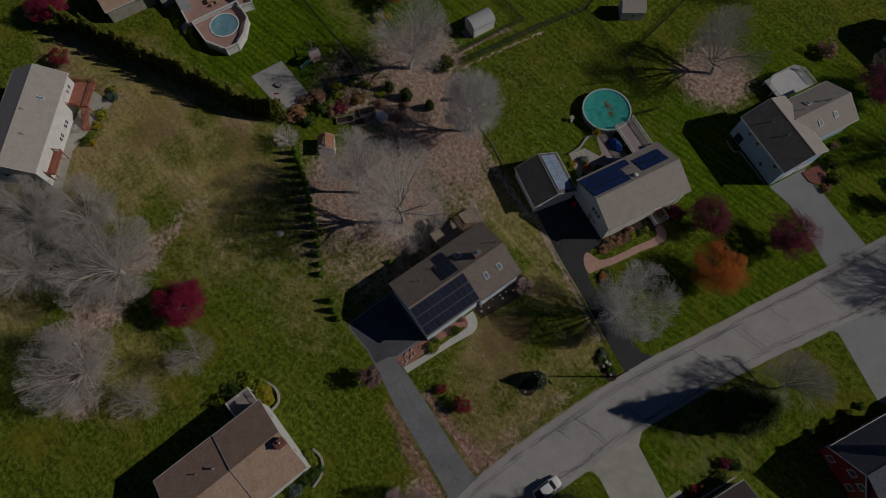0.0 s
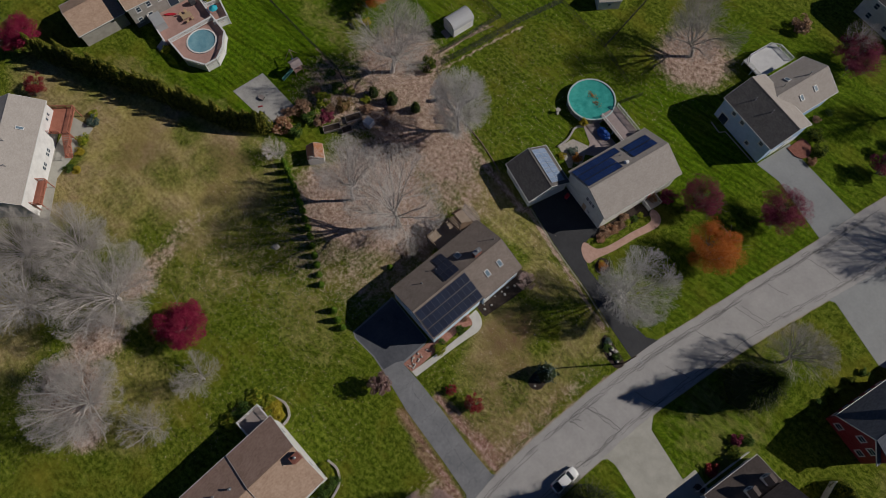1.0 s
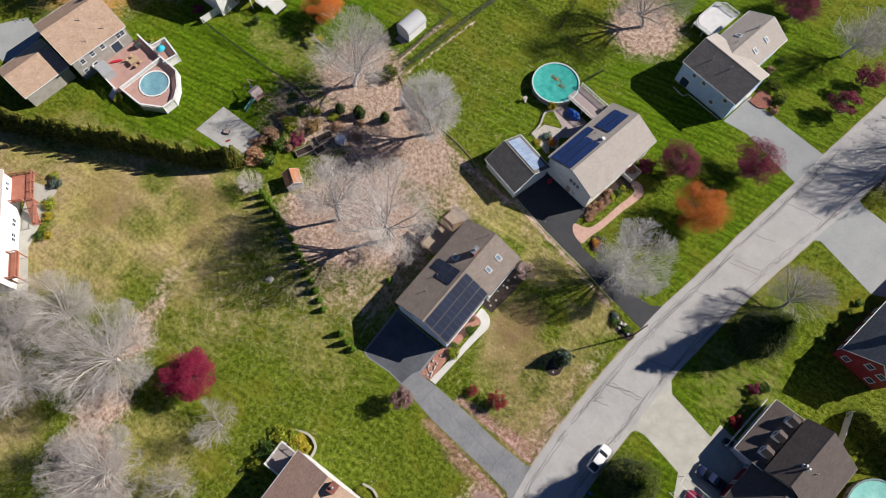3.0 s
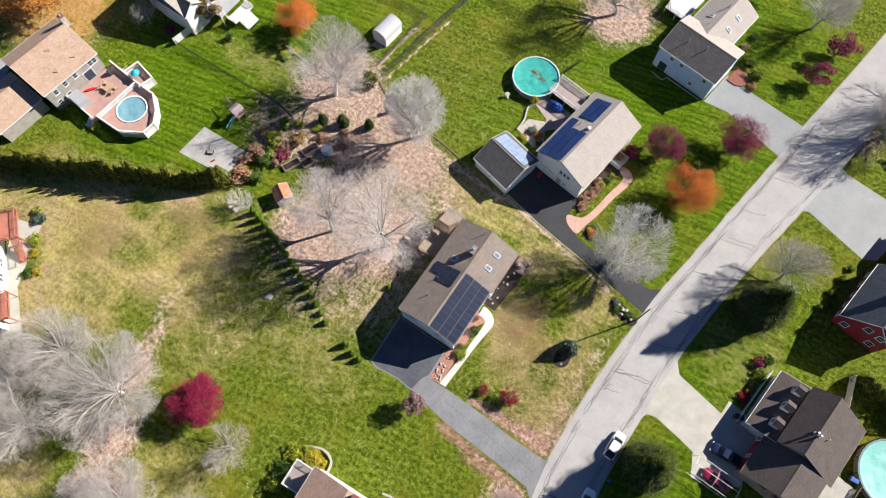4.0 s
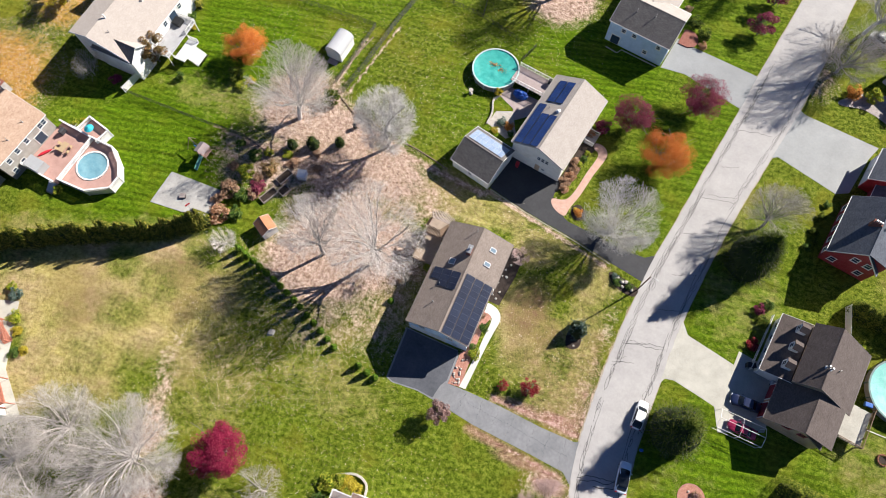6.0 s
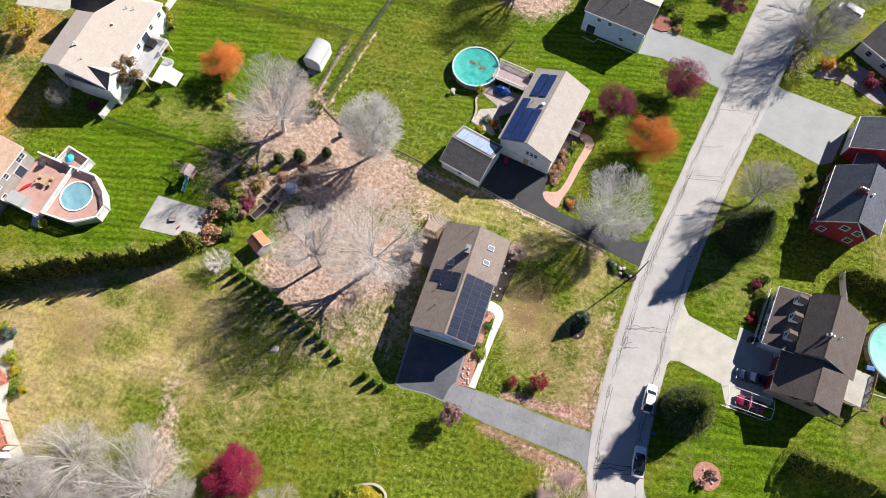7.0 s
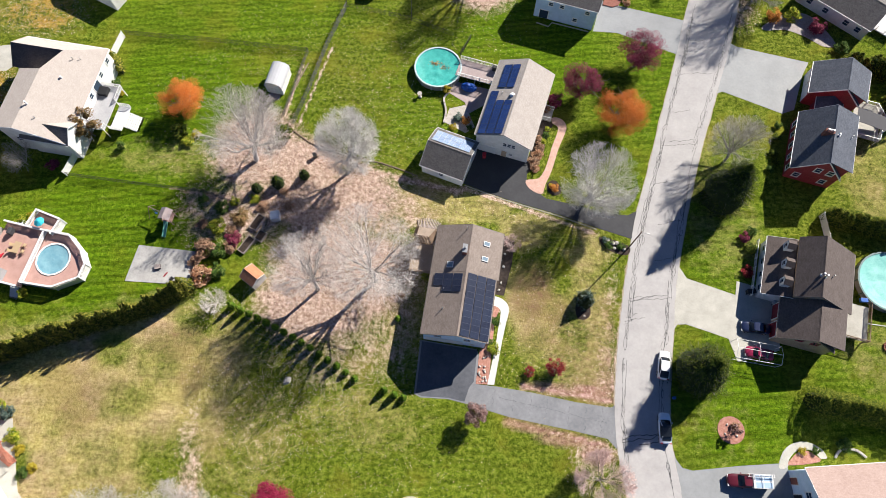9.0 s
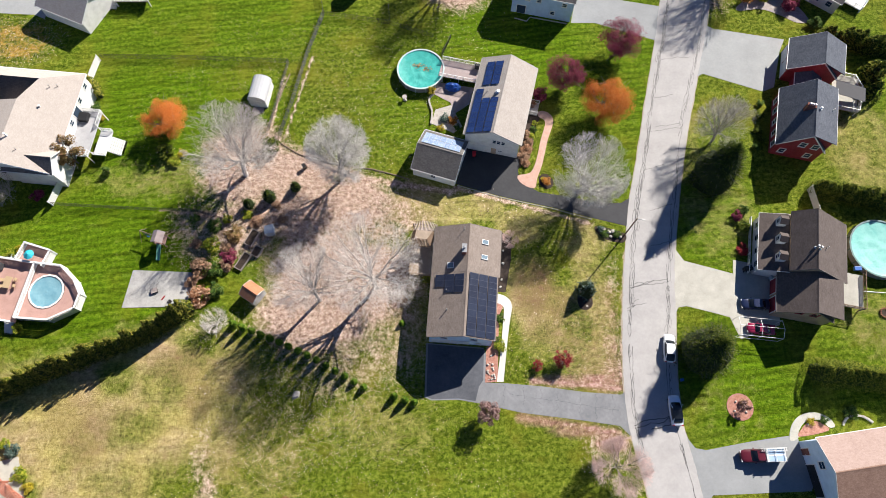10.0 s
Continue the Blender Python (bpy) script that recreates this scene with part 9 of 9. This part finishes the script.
# the faded red deck round the small pool
pd = thing("pool_deck", -76.4, 14.6, 0, 0, "faded red pool deck with white vinyl railings", "deck")
edge = [(-2.3, 5.0), (2.2, 4.5), (4.9, 2.0), (6.3, -0.4), (5.9, -2.8), (1.9, -4.8), (-3.6, -4.4)]
bm = bmesh.new()
n = len(edge)
inner = [(0.2 + 2.97 * math.cos(math.atan2(y - 0.2, x - 0.2)), 0.2 + 2.97 * math.sin(math.atan2(y - 0.2, x - 0.2))) for x, y in edge]
fine_e, fine_i = [], []
for i in range(n):
    for s in range(6):
        u = s / 6
        ex, ey = edge[i][0] * (1 - u) + edge[(i + 1) % n][0] * u, edge[i][1] * (1 - u) + edge[(i + 1) % n][1] * u
        a = math.atan2(ey - 0.2, ex - 0.2)
        fine_e.append((ex, ey))
        fine_i.append((0.2 + 2.97 * math.cos(a), 0.2 + 2.97 * math.sin(a)))
lo = [[bm.verts.new((x, y, z)) for x, y in line] for line, z in ((fine_e, 1.2), (fine_i, 1.2), (fine_e, 1.0), (fine_i, 1.0))]
k = len(fine_e)
for i in range(k):
    j = (i + 1) % k
    for q in ((lo[0][i], lo[0][j], lo[1][j], lo[1][i]), (lo[2][i], lo[2][j], lo[0][j], lo[0][i]), (lo[1][i], lo[1][j], lo[3][j], lo[3][i]), (lo[3][i], lo[3][j], lo[2][j], lo[2][i])):
        bm.faces.new(q)
bmesh.ops.recalc_face_normals(bm, faces=bm.faces)
part("deck_floor", bm, M["deck_pink"], pd, "faded red boards round a pool")


def vinyl(parent, pts, z0, h, closed=False):
    """A white vinyl rail with a broad cap and close pickets."""
    line = [Vector((x, y, 0)) for x, y in pts] + ([Vector((*pts[0], 0))] if closed else [])
    for a, b in zip(line, line[1:]):
        d = b - a
        m = Matrix.Translation(a) @ Matrix.Rotation(math.atan2(d.y, d.x), 4, "Z")
        bm = boxed(0, d.length, -0.15, 0.15, z0 + h - 0.07, z0 + h, m=m)
        box(bm, 0, d.length, -0.05, 0.05, z0 + 0.08, z0 + 0.2, m)
        c = int(d.length / 0.13)
        for i in range(c):
            x = d.length * (i + 0.5) / c
            box(bm, x - 0.045, x + 0.045, -0.02, 0.02, z0 + 0.2, z0 + h - 0.07, m)
        part("rail_span", bm, M["trim"], parent)
        part("post", boxed(a.x - 0.09, a.x + 0.09, a.y - 0.09, a.y + 0.09, -0.05, z0 + h + 0.1), M["trim"], parent)
        bm = boxed(0, d.length, -0.02, 0.02, 0.05, z0 - 0.02, m=m)
        part("skirt", bm, M["trim"], parent)


vinyl(pd, edge, 1.2, 1.05)
vinyl(pd, [(-3.6, -4.4), (-2.3, 5.0)], 1.2, 1.05)
ud = thing("deck", -83.0, 14.6, 0, -9.5, "faded red house deck with white railings", "deck")
deck_floor(ud, -4.1, 3.6, -4.6, 5.6, 1.2, M["deck_pink"])
vinyl(ud, [(-4.1, -4.6), (3.4, -4.6)], 1.2, 1.0)
vinyl(ud, [(3.4, 5.6), (-4.1, 5.6)], 1.2, 1.0)
sd = thing("deck", -79.4, 21.0, 0, -17, "small white railed side deck", "deck")
deck_floor(sd, -2.4, 2.4, -1.4, 1.6, 1.2, M["deck_pink"])
vinyl(sd, [(-2.4, -1.4), (-2.4, 1.6), (2.4, 1.6), (2.4, -1.4)], 1.2, 1.0)
stairs(ud, Matrix.Translation((2.4, -4.6, 0)) @ Matrix.Rotation(radians(180), 4, "Z"), 1.4, 1.2, M["trim"])
um = thing("patio_umbrella", -79.6, 20.8, 1.2, 0, "closed turquoise patio umbrella cover", "umbrella")
bm = bmesh.new()
for k in range(8):
    a, b = 2 * math.pi * k / 8, 2 * math.pi * (k + 1) / 8
    slab(bm, [(0.9 * math.cos(a), 0.9 * math.sin(a), 1.5), (0.9 * math.cos(b), 0.9 * math.sin(b), 1.5), (0, 0, 1.95)], 0.03)
part("canopy", bm, plain("turquoise_canvas", (0.03, 0.42, 0.52), 0.7), um, "turquoise canvas canopy")
bm = bmesh.new()
tube(bm, (0, 0, 0), (0, 0, 1.9), 0.03, 0.03, 8)
part("pole", bm, M["steel"], um)
tb = thing("patio_table", -82.6, 16.2, 1.2, -9.5, "tan patio table on the deck", "table")
part("tabletop", boxed(-0.6, 0.6, -1.0, 1.0, 0.68, 0.74, bevel=0.02), plain("tan_wood", (0.45, 0.33, 0.20), 0.5), tb)
for xx in (-0.5, 0.5):
    for yy in (-0.85, 0.85):
        part("leg", boxed(xx - 0.04, xx + 0.04, yy - 0.04, yy + 0.04, 0, 0.68), bpy.data.materials["tan_wood"], tb)


def chair(x, y, z, turn, mat):
    ob = thing("patio_chair", x, y, z, turn, "patio chair beside the deck table", "chair", "chairs on the deck")
    part("seat", boxed(-0.27, 0.27, -0.27, 0.27, 0.4, 0.46, bevel=0.02), mat, ob)
    part("backrest", boxed(-0.27, 0.27, -0.31, -0.25, 0.46, 0.95, bevel=0.02), mat, ob)
    for xx in (-0.24, 0.24):
        for yy in (-0.24, 0.24):
            part("leg", boxed(xx - 0.025, xx + 0.025, yy - 0.025, yy + 0.025, 0, 0.4), mat, ob)


for s, t in ((-1, -90), (1, 90)):
    for yy in (-0.6, 0.5):
        chair(-82.6 + s * 1.0, 16.2 + yy, 1.2, t, bpy.data.materials["tan_wood"])
g3 = thing("covered_grill", -84.6, 19.0, 1.2, -9.5, "grill under a dark grey cover on the deck", "grill")
part("grill_cover", boxed(-0.35, 0.35, -0.6, 0.6, 0, 1.1, bevel=0.12), plain("charcoal_cover", (0.05, 0.05, 0.055), 0.7), g3)
rc = thing("kayak", -85.6, 14.2, 1.2, -40, "short red plastic kayak lying on the deck", "kayak")
bm = bmesh.new()
loft(bm, [[(-0.03, -1.3, 0.15), (0.03, -1.3, 0.15), (0.03, -1.3, 0.2), (-0.03, -1.3, 0.2)], [(-0.2, -0.6, 0), (0.2, -0.6, 0), (0.22, -0.6, 0.28), (-0.22, -0.6, 0.28)], [(-0.22, 0.5, 0), (0.22, 0.5, 0), (0.24, 0.5, 0.28), (-0.24, 0.5, 0.28)], [(-0.03, 1.3, 0.15), (0.03, 1.3, 0.15), (0.03, 1.3, 0.2), (-0.03, 1.3, 0.2)]])
part("hull", bm, bpy.data.materials["red_plastic"], rc)
sv = thing("storage_box", -84.9, 11.2, 1.2, -9.5, "pale grey deck box with a sloping lid", "box")
bm = bmesh.new()
loft(bm, [[(-1.4, -1.0, 0), (1.4, -1.0, 0), (1.4, -1.0, 1.7), (-1.4, -1.0, 2.1)], [(-1.4, 1.2, 0), (1.4, 1.2, 0), (1.4, 1.2, 1.7), (-1.4, 1.2, 2.1)]])
part("box_body", bm, plain("grey_metal_roof", (0.36, 0.37, 0.38), 0.4), sv)

# fire pit and stray things
fp = thing("fire_pit", 63.4, 11.4, 0, 0, "round brick fire pit on the lawn", "fire pit")
for k in range(12):
    a = 2 * math.pi * k / 12
    part("brick", boxed(-0.16, 0.16, -0.1, 0.1, -0.03, 0.3, m=Matrix.Translation((0.8 * math.cos(a), 0.8 * math.sin(a), 0)) @ Matrix.Rotation(a + math.pi / 2, 4, "Z"), bevel=0.02), M["brick"], fp)
part("ash", boxed(-0.5, 0.5, -0.5, 0.5, -0.03, 0.08, bevel=0.03), M["mulch"], fp)
pp = part("white_pipe", boxed(-2.2, 2.2, -0.06, 0.06, 0, 0.1, bevel=0.02), M["trim"])
pp.matrix_basis = pose(62.8, 15.0, 0, 0, 0, -4)
tagged(pp, "long white pipe lying on the lawn", "pipe")
nb = thing("recycling_box", 28.1, 0.4, 0, 10, "small blue box at the road edge", "box")
part("box_body", boxed(-0.25, 0.25, -0.2, 0.2, 0, 0.4, bevel=0.03), bpy.data.materials["blue_plastic"], nb)
ac = thing("pool_filter", 59.4, 18.6, 1.5, 0, "blue chest standing on the deck", "box")
part("box_body", boxed(-0.6, 0.6, -0.35, 0.35, 0, 0.5, bevel=0.05), bpy.data.materials["blue_plastic"], ac)
for x, y in ((-84.2, 21.3), (-82.4, 21.6)):
    c = thing("air_conditioner", x, y, 0, -9.5, "pale grey air conditioner unit beside the house", "air conditioner")
    part("case", boxed(-0.42, 0.42, -0.42, 0.42, 0, 0.8, bevel=0.05), bpy.data.materials["pale_grey_plastic"], c)
    bm = bmesh.new()
    tube(bm, (0, 0, 0.8), (0, 0, 0.83), 0.34, 0.34, 16)
    part("fan_grille", bm, M["dark"], c)


# ---- fallen leaves ----
def fallen_leaves(count, seed):
    rnd = np.random.RandomState(seed)
    zones = [(z, 1.0) for z in LITTER] + [(z, 0.10) for z in SPECK]
    weight = np.array([z[2] * z[3] * z[4] * k for z, k in zones])
    pick = rnd.choice(len(zones), size=count, p=weight / weight.sum())
    z = np.array([zz[:4] for zz, _ in zones])[pick]
    a, r = rnd.uniform(0, 2 * math.pi, count), rnd.uniform(0, 1, count) ** 0.5 * 1.25
    at = np.stack([z[:, 0] + np.cos(a) * r * z[:, 2], z[:, 1] + np.sin(a) * r * z[:, 3], np.full(count, 0.05)], 1)
    keep = np.ones(count, dtype=bool)
    for k, pts in enumerate(PAVED):
        keep &= ~inside(pts, at[:, 0], at[:, 1]) | (rnd.rand(count) < (0.02 if k else 0.01))
    at = at[keep]
    me = leaves_mesh("fallen_leaves", at, 0.06, leafy("fallen_leaf", [(0.24, 0.13, 0.09), (0.48, 0.34, 0.25), (0.68, 0.55, 0.43), (0.80, 0.70, 0.55)], 0.7, 0.1), rnd, None, 2.0, 0.7)
    tagged(new("fallen_leaves", me), "pale fallen leaves scattered over the lawn", "leaves", kind="stuff")


fallen_leaves(95000, 5)


def drifted_leaves():
    """A few wet leaves on the pool cover."""
    rnd = np.random.RandomState(4)
    at = np.concatenate([rnd.normal(size=(60, 3)) * np.array([0.55, 0.28, 0]) + np.array(c) for c in ((-0.6, 0.9, 1.12), (0.9, 0.1, 1.1))])
    me = leaves_mesh("wet_leaves", at, 0.1, LEAF["russet"], rnd, None, 2.5, 0.7)
    tagged(share("wet_leaves", me, covered, Matrix(), "drift of rusty wet leaves"), kind="stuff")


drifted_leaves()
